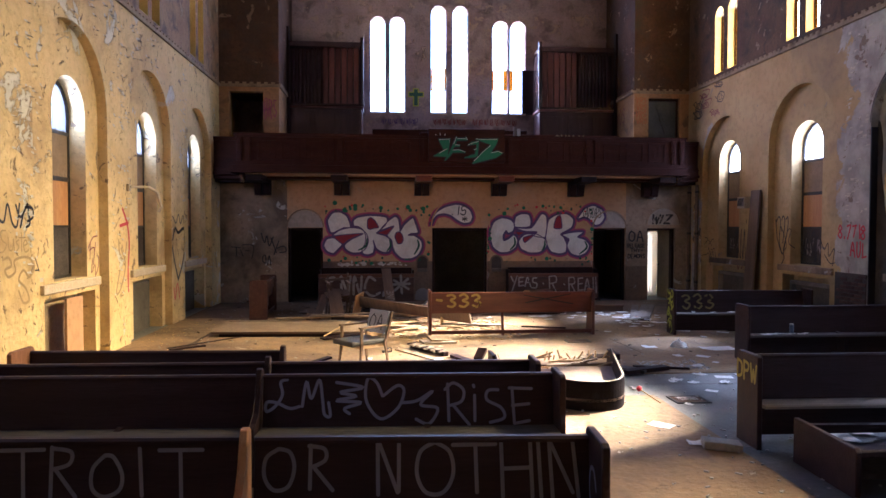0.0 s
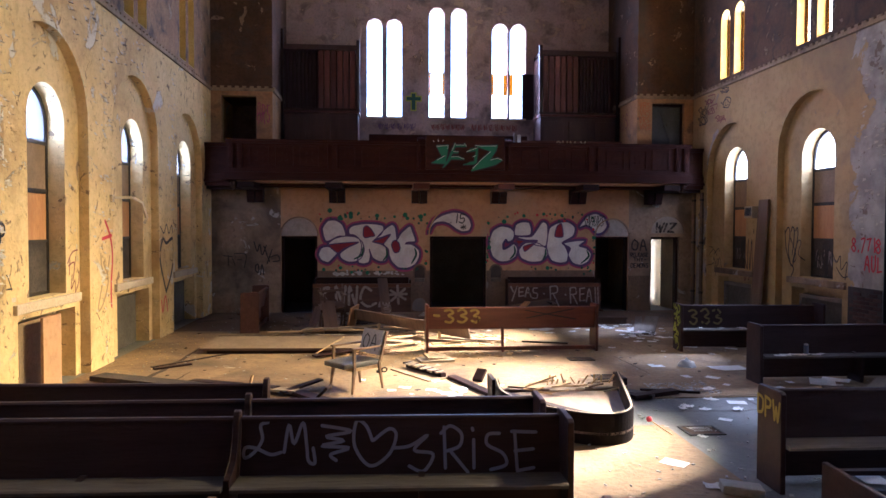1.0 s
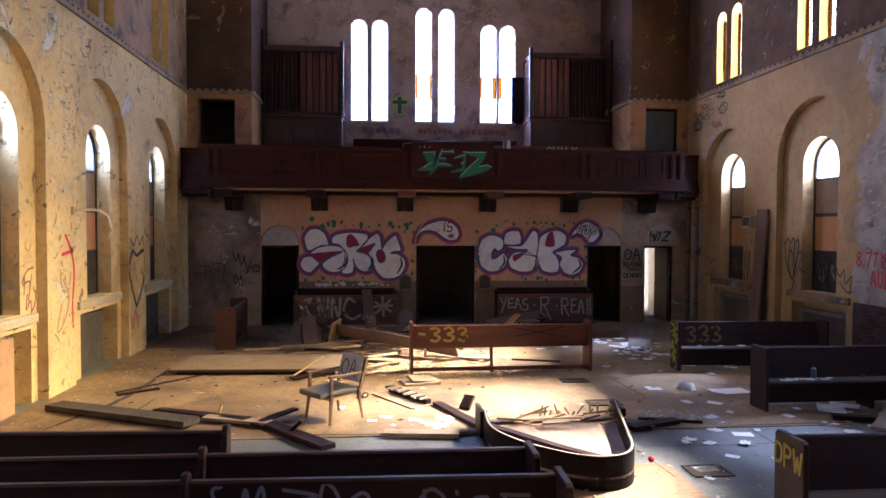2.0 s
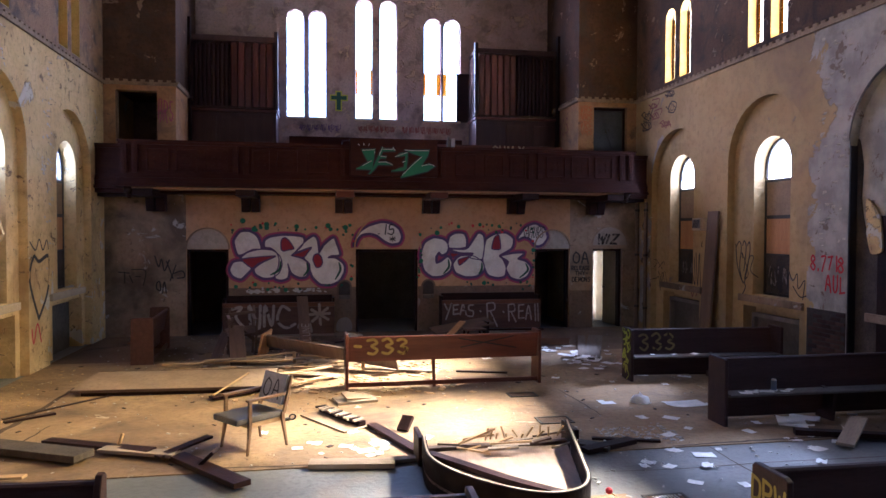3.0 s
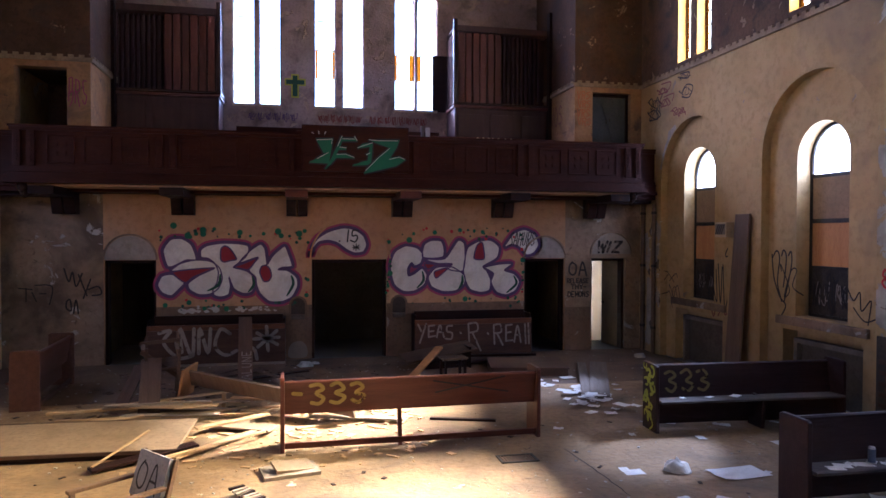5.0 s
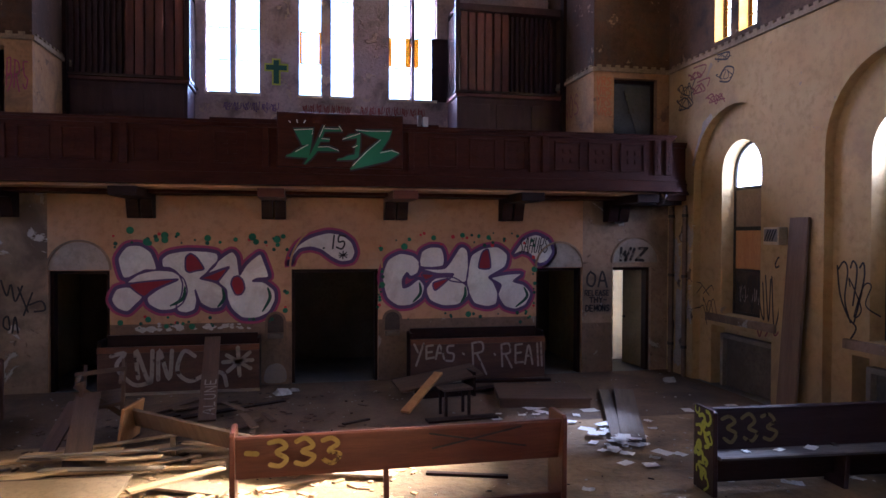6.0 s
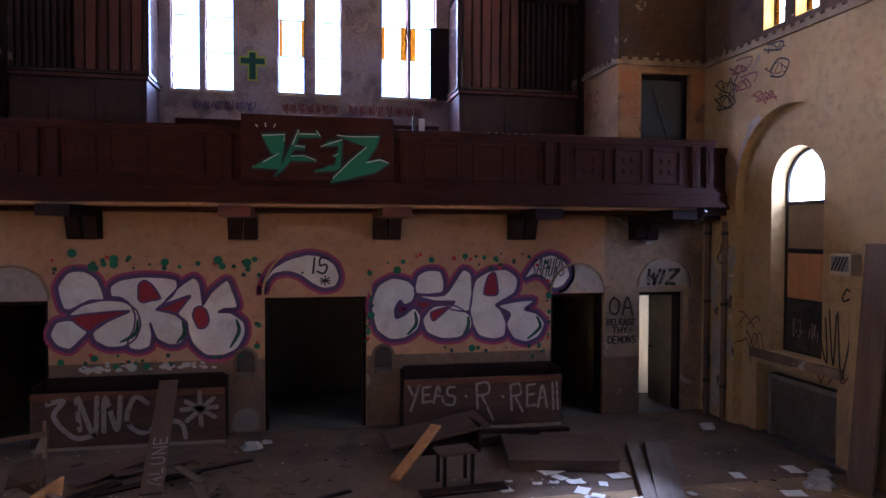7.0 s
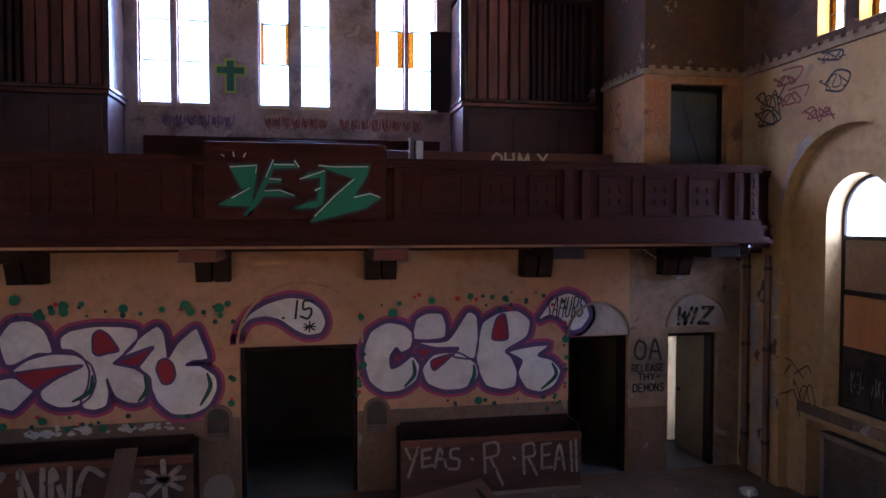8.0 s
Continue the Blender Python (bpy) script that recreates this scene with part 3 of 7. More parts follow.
# ---- organ cases in the loft ----
def organ_case(side):
    a, c = (-5.16, -2.9) if side < 0 else (2.72, 5.16)
    o = thing("organ_case", Matrix.Identity(4), "dark walnut organ case with tall wooden pipe slats", "organ", "organ cases")
    z0 = 3.74
    inner = c if side < 0 else a
    part("base", boxes((a, c, 22.4, YF - 0.01, z0, 5.85), bevel=0.01), ORGAN_DARK, o)
    for k in range(3):
        w = (c - a) / 3
        part("base_panel", boxes((a + k * w + 0.08, a + (k + 1) * w - 0.08, 22.375, 22.399, 4.75, 5.70), bevel=0.008), ORGAN_DARK, o)
    part("ledge", boxes((a - 0.04, c + 0.04, 22.32, YF - 0.01, 5.85, 5.92), bevel=0.015), ORGAN_WOOD, o)
    part("ledge", boxes((a - 0.07, c + 0.07, 22.28, YF - 0.01, 5.922, 5.98), bevel=0.015), GLOSSY, o, "glossy moulded ledge")
    part("back", boxes((a, c, 22.78, YF - 0.01, 5.98, 7.85)), ORGAN_DARK, o)
    part("top_rail", boxes((a, c, 22.38, YF - 0.01, 7.75, 7.9), bevel=0.01), ORGAN_DARK, o)
    out = 1 if side > 0 else -1
    for i in range(6):
        x = inner + out * (0.17 + i * 0.19)
        part("wooden_pipe", boxes((x - 0.082, x + 0.082, 22.45 + 0.03 * (i % 2), 22.62, 5.982, 7.748), bevel=0.012), ORGAN_WOOD, o, "red wooden pipe with window light in its colour")
    for i in range(9):
        x = inner + out * (1.33 + i * 0.115)
        part("pipe_slat", boxes((x - 0.03, x + 0.03, 22.62, 22.72, 5.982, 7.748), bevel=0.006), ORGAN_DARK, o)
    gl = inner + 0.012 if side < 0 else inner - 0.012
    part("side_panel", boxes((min(inner, gl), max(inner, gl), 22.47, YF - 0.02, 5.99, 7.74)), GLOSSY, o, "glossy varnished side")
    part("post", boxes((inner - 0.05, inner + 0.05, 22.36, 22.46, 5.98, 8.05), bevel=0.01), GLOSSY, o, "glossy corner post")
    outer = a if side < 0 else c
    part("post", boxes((outer - 0.05, outer + 0.05, 22.2, 22.4, z0, 8.3), bevel=0.01), DARK_WOOD, o)
    return o


organ_case(-1)
organ_case(1)


# ---- pews ----
def pew(m, length, wood, label, seat=True, group="pews", end_mat=None, ends="ff", raw=None, seat_mat=None):
    """A pew along local x from 0 to length; its sitter looks along local -y."""
    p = thing("pew", m, label, "pew", group)
    prof = [(0.0, 0), (0.42, 0), (0.42, 0.90), (0.39, 0.93), (0.05, 0.93), (0.01, 0.91)]
    scroll = [(0.0, 0), (0.42, 0), (0.42, 0.91), (0.385, 0.94), (0.335, 0.93), (0.305, 0.86), (0.27, 0.70), (0.20, 0.58), (0.09, 0.52), (0.0, 0.50)]
    for x, shape in ((0.0, ends[0]), (length - 0.05, ends[1])):
        if shape:
            bm = prism(bmesh.new(), prof if shape == "f" else scroll, x, x + 0.05)
            bmesh.ops.bevel(bm, geom=list(bm.edges), offset=0.006, segments=1, affect="EDGES")
            part("pew_end", bm, (end_mat or wood) if shape == "f" else raw or wood, p)
    a, b = 0.052, length - 0.052
    low = 0.43 if seat else 0.46
    part("backrest", prism(bmesh.new(), [(0.26, low), (0.30, low), (0.38, 0.86), (0.34, 0.86)], a, b), wood, p)
    part("cap_rail", prism(bmesh.new(), [(0.325, 0.85), (0.395, 0.85), (0.395, 0.87), (0.38, 0.885), (0.34, 0.885), (0.325, 0.87)], a, b), wood, p)
    if seat:
        part("seat", prism(bmesh.new(), [(-0.06, 0.42), (-0.06, 0.445), (-0.04, 0.455), (0.258, 0.44), (0.258, 0.405)], a, b), seat_mat or (DUSTY_SEAT if wood is PEW_WOOD else wood), p, "dust-covered seat" if wood is PEW_WOOD else "")
        part("seat_apron", prism(bmesh.new(), [(0.20, 0.14), (0.22, 0.14), (0.22, 0.404), (0.20, 0.404)], a, b), wood, p)
    part("foot_rail", prism(bmesh.new(), [(0.34, 0.05), (0.38, 0.05), (0.38, 0.12), (0.34, 0.12)], a, b), wood, p)
    if length > 2.4:
        sup = [(0.04, 0), (0.36, 0), (0.3, 0.46), (0.24, 0.46), (0.0, 0.41)] if seat else [(0.30, 0), (0.38, 0), (0.30, 0.46), (0.24, 0.46)]
        part("support", prism(bmesh.new(), sup, length * 0.55, length * 0.55 + 0.05), wood, p)
    return p


DK = "dark walnut pew facing the altar, seat dusty"
pew_a1 = pew(pose(-2.97, 4.63, 0, 0, 0, -3), 2.17, PEW_WOOD, "dark walnut pew with chalky lettering across its backrest", ends=(None, "f"))
pew_a0 = pew(pose(-5.75, 4.78, 0, 0, 0, -3), 2.79, PEW_WOOD, "dark walnut pew with chalky lettering across its backrest", ends="fs", raw=PLYWOOD)
pew_b1 = pew(pose(-3.24, 6.46, 0, 0, 0, -2), 2.66, PEW_WOOD, "dark walnut pew with painted heart lettering on its backrest", ends=(None, "f"))
pew(pose(-5.9, 6.55, 0, 0, 0, -2), 2.70, PEW_WOOD, DK, ends="fs")
pew(pose(-3.26, 7.02, 0, 0, 0, -1), 2.60, PEW_WOOD, DK, ends=(None, "f"))
pew(pose(-5.9, 7.07, 0, 0, 0, -1), 2.68, PEW_WOOD, DK, ends="fs")
pew(pose(-5.86, 7.78, 0, 0, 0, -3), 2.68, PEW_WOOD, DK, end_mat=material("bare_orange_wood", (0.25, 0.105, 0.045), (0.33, 0.15, 0.065), 3.0, 0.6, 0.08, stretch=(4, 4, 0.5)), ends="fs")
# Window light on this seat is put into its paler wood.
pew_dpw = pew(pose(1.52, 7.1, 0, 0, 0, -1), 3.0, PEW_WOOD, "dark walnut pew with yellow letters on its end", seat_mat=material("lit_seat_wood", (0.24, 0.20, 0.16), (0.33, 0.28, 0.22), 2.0, 0.6, 0.06, stretch=(0.4, 5, 5)))
pew_can = pew(pose(3.68, 11.28, 0, 0, 0, 0), 3.0, PEW_WOOD, "dark walnut pew with papers and a can on its seat")
pew_green = pew(pose(3.66, 14.10, 0, 0, 0, -3), 2.85, PEW_WOOD, "dark walnut pew with yellow numbers and a green-sprayed end")
pew_333 = pew(pose(2.07, 14.68, 0, 0, 0, 180 + 1.0), 3.36, RED_WOOD, "red-brown pew turned round, seat missing, with yellow numbers", seat=False)
pew(pose(-5.42, 18.95, 0, 0, 0, -87), 2.0, material("dark_red_pew_wood", (0.085, 0.034, 0.02), (0.125, 0.052, 0.032), 3.0, 0.6, 0.08, stretch=(0.4, 5, 5)), "dark red-brown pew turned sideways by the wall")
pew(pose(1.68, 6.76, 0, 90, 0, -3), 2.6, PEW_WOOD, "dark walnut pew tipped over onto its front")


# ---- painted strokes: handwriting and graffiti lie just off their surface ----
def smooth(pts, closed=False, steps=6, pull=0.5):
    """Points along a rounded line through pts."""
    n = len(pts)
    if n < 3:
        return [Vector(p) for p in pts]
    q = [Vector(p) for p in pts]
    out = []
    for i in range(n if closed else n - 1):
        if closed:
            a, b, c, d = q[i - 1], q[i], q[(i + 1) % n], q[(i + 2) % n]
        else:
            a, b, c, d = q[max(i - 1, 0)], q[i], q[i + 1], q[min(i + 2, n - 1)]
        for j in range(steps):
            t = j / steps
            m0, m1 = (c - a) * pull, (d - b) * pull
            out.append(b * (2 * t ** 3 - 3 * t * t + 1) + m0 * (t ** 3 - 2 * t * t + t) + c * (3 * t * t - 2 * t ** 3) + m1 * (t ** 3 - t * t))
    if not closed:
        out.append(q[-1])
    return out


def ribbon(bm, pts, w, place, closed=False, taper=False):
    """A flat brush line of width w; place turns (u, v) into 3D."""
    n = len(pts)
    rows = []
    for i, p in enumerate(pts):
        a = pts[i - 1] if (i or closed) else p
        b = pts[(i + 1) % n] if (i < n - 1 or closed) else p
        d = (b - a)
        d = d.normalized() if d.length else Vector((1, 0))
        k = w / 2 * (math.sin(math.pi * (0.12 + 0.76 * i / max(n - 1, 1))) if taper else 1)
        o = Vector((-d.y, d.x)) * k
        rows.append((bm.verts.new(place(*(p + o))), bm.verts.new(place(*(p - o)))))
    for i in range(n if closed else n - 1):
        j = (i + 1) % n
        bm.faces.new((rows[i][0], rows[j][0], rows[j][1], rows[i][1]))
    if not closed and not taper:
        for p, sgn in ((pts[0], 0), (pts[-1], 1)):
            disc = [bm.verts.new(place(p.x + w / 2 * math.cos(math.tau * k / 8), p.y + w / 2 * math.sin(math.tau * k / 8))) for k in range(8)]
            bm.faces.new(disc)


def blob(bm, pts, place):
    bm.faces.new([bm.verts.new(place(*p)) for p in pts]).normal_update()


def flat(origin, u, v, off):
    """Places (u, v) on a plane, off metres in front of it."""
    o, a, b = Vector(origin), Vector(u).normalized(), Vector(v).normalized()
    n = a.cross(b)
    return lambda s, t: o + a * s + b * t + n * off


GLYPH = {
    "A": "0 0 .45 1 .9 0;.2 .4 .7 .4", "B": "0 0 0 1;0 1 .6 .95 .6 .6 0 .52;0 .52 .75 .45 .7 .05 0 0", "C": ".9 .85 .4 1 0 .5 .4 0 .9 .15",
    "D": "0 0 0 1;0 1 .8 .8 .8 .2 0 0", "E": "0 0 0 1;0 1 .8 1;0 .5 .6 .5;0 0 .8 0", "F": "0 0 0 1;0 1 .8 1;0 .5 .6 .5", "G": ".85 .85 .4 1 0 .5 .4 0 .85 .15 .85 .45 .5 .45",
    "@": ".0 .95 .15 1.1 .2 .85 .0 .75 .1 .3 .5 0;.35 .95 .5 1.1 .55 .85 .38 .8 .42 .3 .5 0;.7 .95 .85 1.1 .9 .85 .72 .8 .68 .3 .5 0;.3 -.1 .7 .05;.6 .1 .5 -.15", "~": "0 .2 .1 .9 .3 .1 .4 .8 .2 .5 .6 .1 .7 .9 .5 .4 .9 .3 1 .9",
    "H": "0 0 0 1;.8 0 .8 1;0 .5 .8 .5", "I": ".1 0 .1 1", "L": "0 1 0 0;0 0 .7 0", "M": "0 0 .1 1;.1 1 .5 .3;.5 .3 .9 1;.9 1 1 0", "N": "0 0 0 1;0 1 .8 0;.8 0 .8 1",
    "O": ".45 1 .05 .75 .05 .25 .45 0 .85 .25 .85 .75 .45 1", "P": "0 0 0 1;0 1 .75 .95 .75 .55 0 .48", "R": "0 0 0 1;0 1 .75 .95 .75 .55 0 .5;.3 .5 .8 0",
    "S": ".8 .9 .4 1 .05 .75 .45 .5 .8 .25 .4 0 0 .1", "T": "0 1 .9 1;.45 1 .45 0", "U": "0 1 .05 .2 .4 0 .75 .2 .8 1", "V": "0 1 .4 0 .8 1", "W": "0 1 .25 0;.25 0 .5 .7;.5 .7 .75 0;.75 0 1 1",
    "Y": "0 1 .4 .5;.8 1 .4 .5;.4 .5 .4 0", "Z": "0 1 .8 1;.8 1 0 0;0 0 .8 0", "3": "0 .9 .45 1 .75 .75 .3 .52 .8 .3 .45 0 0 .1", "7": "0 1 .8 1;.8 1 .3 0", "8": ".4 .5 .05 .75 .4 1 .75 .75 .4 .5 .0 .22 .4 0 .8 .22 .4 .5",
    "1": ".3 0 .3 1", "5": ".75 1 .1 1 .1 .55 .6 .55 .75 .25 .45 0 0 .1", "-": "0 .5 .6 .5", "*": ".5 0 .5 1;.1 .2 .9 .8;.1 .8 .9 .2;0 .5 1 .5", ".": ".1 0 .12 .05", "i": ".1 0 .1 .6;.1 .85 .11 .9", "h": ".5 .6 .25 1.05 0 .8 .12 .35 .5 -.15 .95 .35 1.1 .8 .8 1.0 .5 .6",
    "l": ".9 1 .5 1.1 .3 .3 0 0 .5 .05 .9 .1", "m": "0 0 .3 1;.3 1 .5 .3;.5 .3 .9 1;.9 1 .95 .1 1.1 -.1",
    "e": "0 .95 .7 .8 .3 .6 1 .5 .4 .3 .2 .1 .9 -.05",
}


def lettering(name, text, place, width, height, w, mat, parent, label="", jitter=0.04, slant=0.0, seed=1):
    """Hand-painted words, width x height metres, brush w."""
    rng = random.Random(seed)
    bm = bmesh.new()
    n = sum(0.55 if c in "I1 i." else 1.0 for c in text)
    cell, at = width / n, 0.0
    for c in text:
        k = 0.55 if c in "I1 i." else 1.0
        for st in GLYPH.get(c, "").split(";"):
            f = [float(x) for x in st.split()]
            if not f:
                continue
            pts = [(at + (f[i] + rng.uniform(-jitter, jitter)) * cell * 0.8 + slant * f[i + 1] * height, (f[i + 1] + rng.uniform(-jitter, jitter)) * height) for i in range(0, len(f), 2)]
            ribbon(bm, smooth(pts), w, place)
        at += cell * k
    return part(name, bm, mat, parent, label)


def brush(name, text, place, w, mat, parent, label=""):
    """Hand-drawn strokes on a surface: each stroke a run of (u, v) in metres."""
    bm = bmesh.new()
    for st in text.split(";"):
        f = [float(v) for v in st.split()]
        ribbon(bm, smooth(list(zip(f[0::2], f[1::2]))), w, place)
    return part(name, bm, mat, parent, label)


def paint(name, c, rough=0.55):
    return material(name, tuple(v * 0.88 for v in c), c, 2.0, rough, 0.03, speck=0.25)


def faded(name, c, cover):
    """Thin worn spray: the ground shows through where it has rubbed off."""
    m = paint(name, c)
    nt = m.node_tree
    out = [n for n in nt.nodes if n.type == "OUTPUT_MATERIAL"][0]
    body = out.inputs[0].links[0].from_socket
    tc, no, rp, mx, cl = (nt.nodes.new(k) for k in ("ShaderNodeTexCoord", "ShaderNodeTexNoise", "ShaderNodeMapRange", "ShaderNodeMixShader", "ShaderNodeBsdfTransparent"))
    no.inputs["Scale"].default_value, no.inputs["Detail"].default_value = 9.0, 6.0
    rp.inputs[1].default_value, rp.inputs[2].default_value = cover - 0.16, cover + 0.06
    for a, z in ((tc.outputs["Object"], no.inputs["Vector"]), (no.outputs[0], rp.inputs[0]), (rp.outputs[0], mx.inputs[0]), (body, mx.inputs[1]), (cl.outputs[0], mx.inputs[2]), (mx.outputs[0], out.inputs[0])):
        nt.links.new(a, z)
    return m


P_WHITE = material("white_spray", (0.62, 0.60, 0.57), (0.74, 0.72, 0.68), 2.5, 0.6, 0.04, grime=((0.50, 0.46, 0.42), 1.8, 0.52), speck=0.25)
P_PURPLE = paint("purple_spray", (0.095, 0.05, 0.15))
P_MAGENTA = paint("magenta_spray", (0.33, 0.045, 0.13))
P_RED = paint("red_spray", (0.50, 0.02, 0.03))
P_CRIMSON = paint("crimson_spray", (0.27, 0.014, 0.03))
P_GREEN = paint("green_spray", (0.014, 0.16, 0.075))
P_LIME = paint("lime_spray", (0.38, 0.42, 0.04))
P_YELLOW = paint("yellow_spray", (0.55, 0.36, 0.03))
P_BLACK = paint("black_spray", (0.018, 0.016, 0.018))
P_DKGREEN = paint("dark_green_spray", (0.012, 0.08, 0.05))
P_CHALK = paint("chalky_grey_paint", (0.26, 0.25, 0.27))
P_LILAC = paint("lilac_paint", (0.28, 0.28, 0.38))
P_DKRED = paint("dull_red_spray", (0.20, 0.04, 0.035))
P_TAN = paint("thin_brown_spray", (0.36, 0.24, 0.09))
P_ORANGE = paint("rusty_orange_spray", (0.42, 0.13, 0.035))
P_OLD = paint("faded_grey_spray", (0.24, 0.21, 0.19))
P_THIN = faded("thin_whitish_spray", (0.33, 0.285, 0.25), 0.72)
P_WORN = faded("worn_yellow_spray", (0.33, 0.235, 0.045), 0.72)
P_DULL = faded("thin_yellow_spray", (0.20, 0.15, 0.045), 0.70)

wall_n = bpy.data.objects["wall_north"]
WALL = lambda off: flat((0, YB, 0), (1, 0, 0), (0, 0, 1), off)


def cells(text):
    f = [float(v) for v in text.split()]
    return list(zip(f[0::2], f[1::2]))


def piece(name, shapes, holes, shines, to_wall, label):
    """Bubble letters: glow, dark outline, white body, red gaps and green shines, laid one over another."""
    layers = []
    for w, mat, off in ((0.20, P_MAGENTA, 0.003), (0.11, P_PURPLE, 0.005)):
        bm = bmesh.new()
        for i, s in enumerate(shapes):
            ribbon(bm, smooth([to_wall(*p) for p in cells(s)], True, 6, 0.34), w, WALL(off + i * 0.0003), True)
        layers.append(("glow" if w > 0.15 else "outline", bm, mat))
    bm = bmesh.new()
    for i, s in enumerate(shapes):
        blob(bm, smooth([to_wall(*p) for p in cells(s)], True, 6, 0.34), WALL(0.007 + i * 0.0003))
    bmesh.ops.triangulate(bm, faces=bm.faces[:])
    layers.append(("body", bm, P_WHITE))
    bm = bmesh.new()
    for i, s in enumerate(shapes):
        ribbon(bm, smooth([to_wall(*p) for p in cells(s)], True, 6, 0.34), 0.028, WALL(0.009 + i * 0.0003), True)
    layers.append(("line", bm, P_PURPLE))
    if holes:
        bm, b2 = bmesh.new(), bmesh.new()
        for s in holes:
            pts = smooth([to_wall(*p) for p in cells(s)], True, 6, 0.34)
            blob(bm, pts, WALL(0.011))
            ribbon(b2, pts, 0.03, WALL(0.013), True)
        bmesh.ops.triangulate(bm, faces=bm.faces[:])
        layers += [("gap", bm, P_CRIMSON), ("line", b2, P_PURPLE)]
    if shines:
        bm = bmesh.new()
        for s in shines:
            ribbon(bm, smooth([to_wall(*p) for p in cells(s)]), 0.06, WALL(0.0145), taper=True)
        layers.append(("shine", bm, P_DKGREEN))
    base = part(name, layers[0][1], layers[0][2], wall_n, label)
    for nm, b, mt in layers[1:]:
        part(nm, b, mt, base)


left_map = lambda x, y: (-3.95 + (x - 245) * 3.14 / 850, 2.15 - (y - 205) * 0.0037)
piece("bubble_graffiti", [
    "300 235 280 150 320 90 380 85 430 120 455 200 400 205 330 240",
    "322 266 370 225 450 205 530 212 580 250 595 310 575 365 530 397 470 400 420 372 412 336 470 292 555 250 430 258",
    "250 345 272 295 320 284 365 300 390 335 360 370 322 404 275 388",
    "482 189 480 150 514 124 594 110 685 113 735 124 741 154 720 192 664 239 660 249 728 268 769 303 775 347 754 391 708 396 658 367 632 301 640 351 630 400 589 415 553 406 545 376 568 328 574 270 552 220 517 195",
    "687 223 748 154 804 116 830 141 840 211 844 231 878 178 940 127 961 166 983 241 929 249 905 263 957 267 1009 308 1014 359 984 418 926 447 855 444 805 399 784 348 778 303 742 262 794 190",
], ["588 202 589 144 612 125 643 146 674 200 638 209 606 217", "802 279 811 245 835 236 858 257 867 297 852 326 824 328", "330 273 440 256 545 252 440 300 395 332", "660 246 710 226 784 197 742 259 701 255"],
    ["585 285 575 345 515 380", "760 297 768 347 737 390", "978 294 989 347 952 416"], left_map, "white bubble-letter graffiti outlined in purple and magenta")
right_map = lambda x, y: (0.81 + (x - 502) * 3.173 / 751, 2.15 - (y - 255 + 27 * (x - 502) / 751) * 0.004225)
piece("bubble_graffiti", [
    "520 290 545 215 600 182 660 190 692 222 682 268 650 285 632 268 612 300 616 338 648 326 688 297 714 330 700 382 650 416 590 420 540 382",
    "690 235 700 172 740 148 790 150 806 190 800 232 740 242",
    "700 248 810 242 880 145 916 160 920 250 905 305 830 298 850 268 770 268",
    "722 340 765 290 850 285 915 325 918 370 870 410 800 416 740 392",
    "920 240 935 180 990 145 1060 135 1108 170 1096 228 1020 276 1040 300 1062 350 1055 402 1010 416 950 402 922 352 912 300",
    "1030 282 1110 262 1180 258 1138 294 1190 310 1224 350 1200 402 1150 426 1095 412 1064 360 1078 312",
], ["970 236 985 166 1015 150 1026 234", "700 272 760 275 720 300", "755 312 828 290 765 346"],
    ["690 310 695 360 660 402", "905 325 905 365 885 400", "1190 320 1205 365 1150 415"], right_map, "white bubble-letter graffiti outlined in purple and magenta")
piece("swoosh_graffiti", ["110 249 124 198 151 158 203 124 276 101 337 108 381 138 397 183 381 219 336 228 293 210 249 179 202 168 155 178 129 207"], [], [], right_map, "white swoosh graffiti with purple edge over the doorway")
piece("swoosh_graffiti", ["1138 168 1190 95 1250 70 1310 95 1332 150 1302 195 1262 206 1222 165 1180 152"], [], [], right_map, "white swoosh graffiti with scribbled tag")
lettering("tag", ".15", WALL(0.016), 0.50, 0.24, 0.032, P_BLACK, wall_n, slant=0.1).matrix_basis = pose(-0.24, 0, 2.54)
lettering("tag", "*", WALL(0.016), 0.2, 0.15, 0.022, P_BLACK, wall_n).matrix_basis = pose(0.06, 0, 2.34)
lettering("tag", "SAHURS", WALL(0.016), 0.62, 0.3, 0.02, P_BLACK, wall_n, slant=0.2).matrix_basis = pose(3.6, 0, 2.45)
lettering("tag", "OA", WALL(0.006), 0.5, 0.3, 0.04, P_BLACK, wall_n).matrix_basis = pose(5.06, 0, 1.76)
lettering("tag", "RELEASE", WALL(0.006), 0.54, 0.1, 0.025, P_BLACK, wall_n).matrix_basis = pose(5.02, 0, 1.58)
lettering("tag", "THY-", WALL(0.006), 0.42, 0.1, 0.025, P_BLACK, wall_n).matrix_basis = pose(5.12, 0, 1.44)
lettering("tag", "DEMONS", WALL(0.006), 0.54, 0.12, 0.025, P_BLACK, wall_n).matrix_basis = pose(5.04, 0, 1.26)
lettering("tag", "WIZ", WALL(0.008), 0.66, 0.24, 0.06, faded("faint_black_spray", (0.03, 0.027, 0.025), 0.62), wall_n, slant=0.3).matrix_basis = pose(5.74, 0, 2.3)
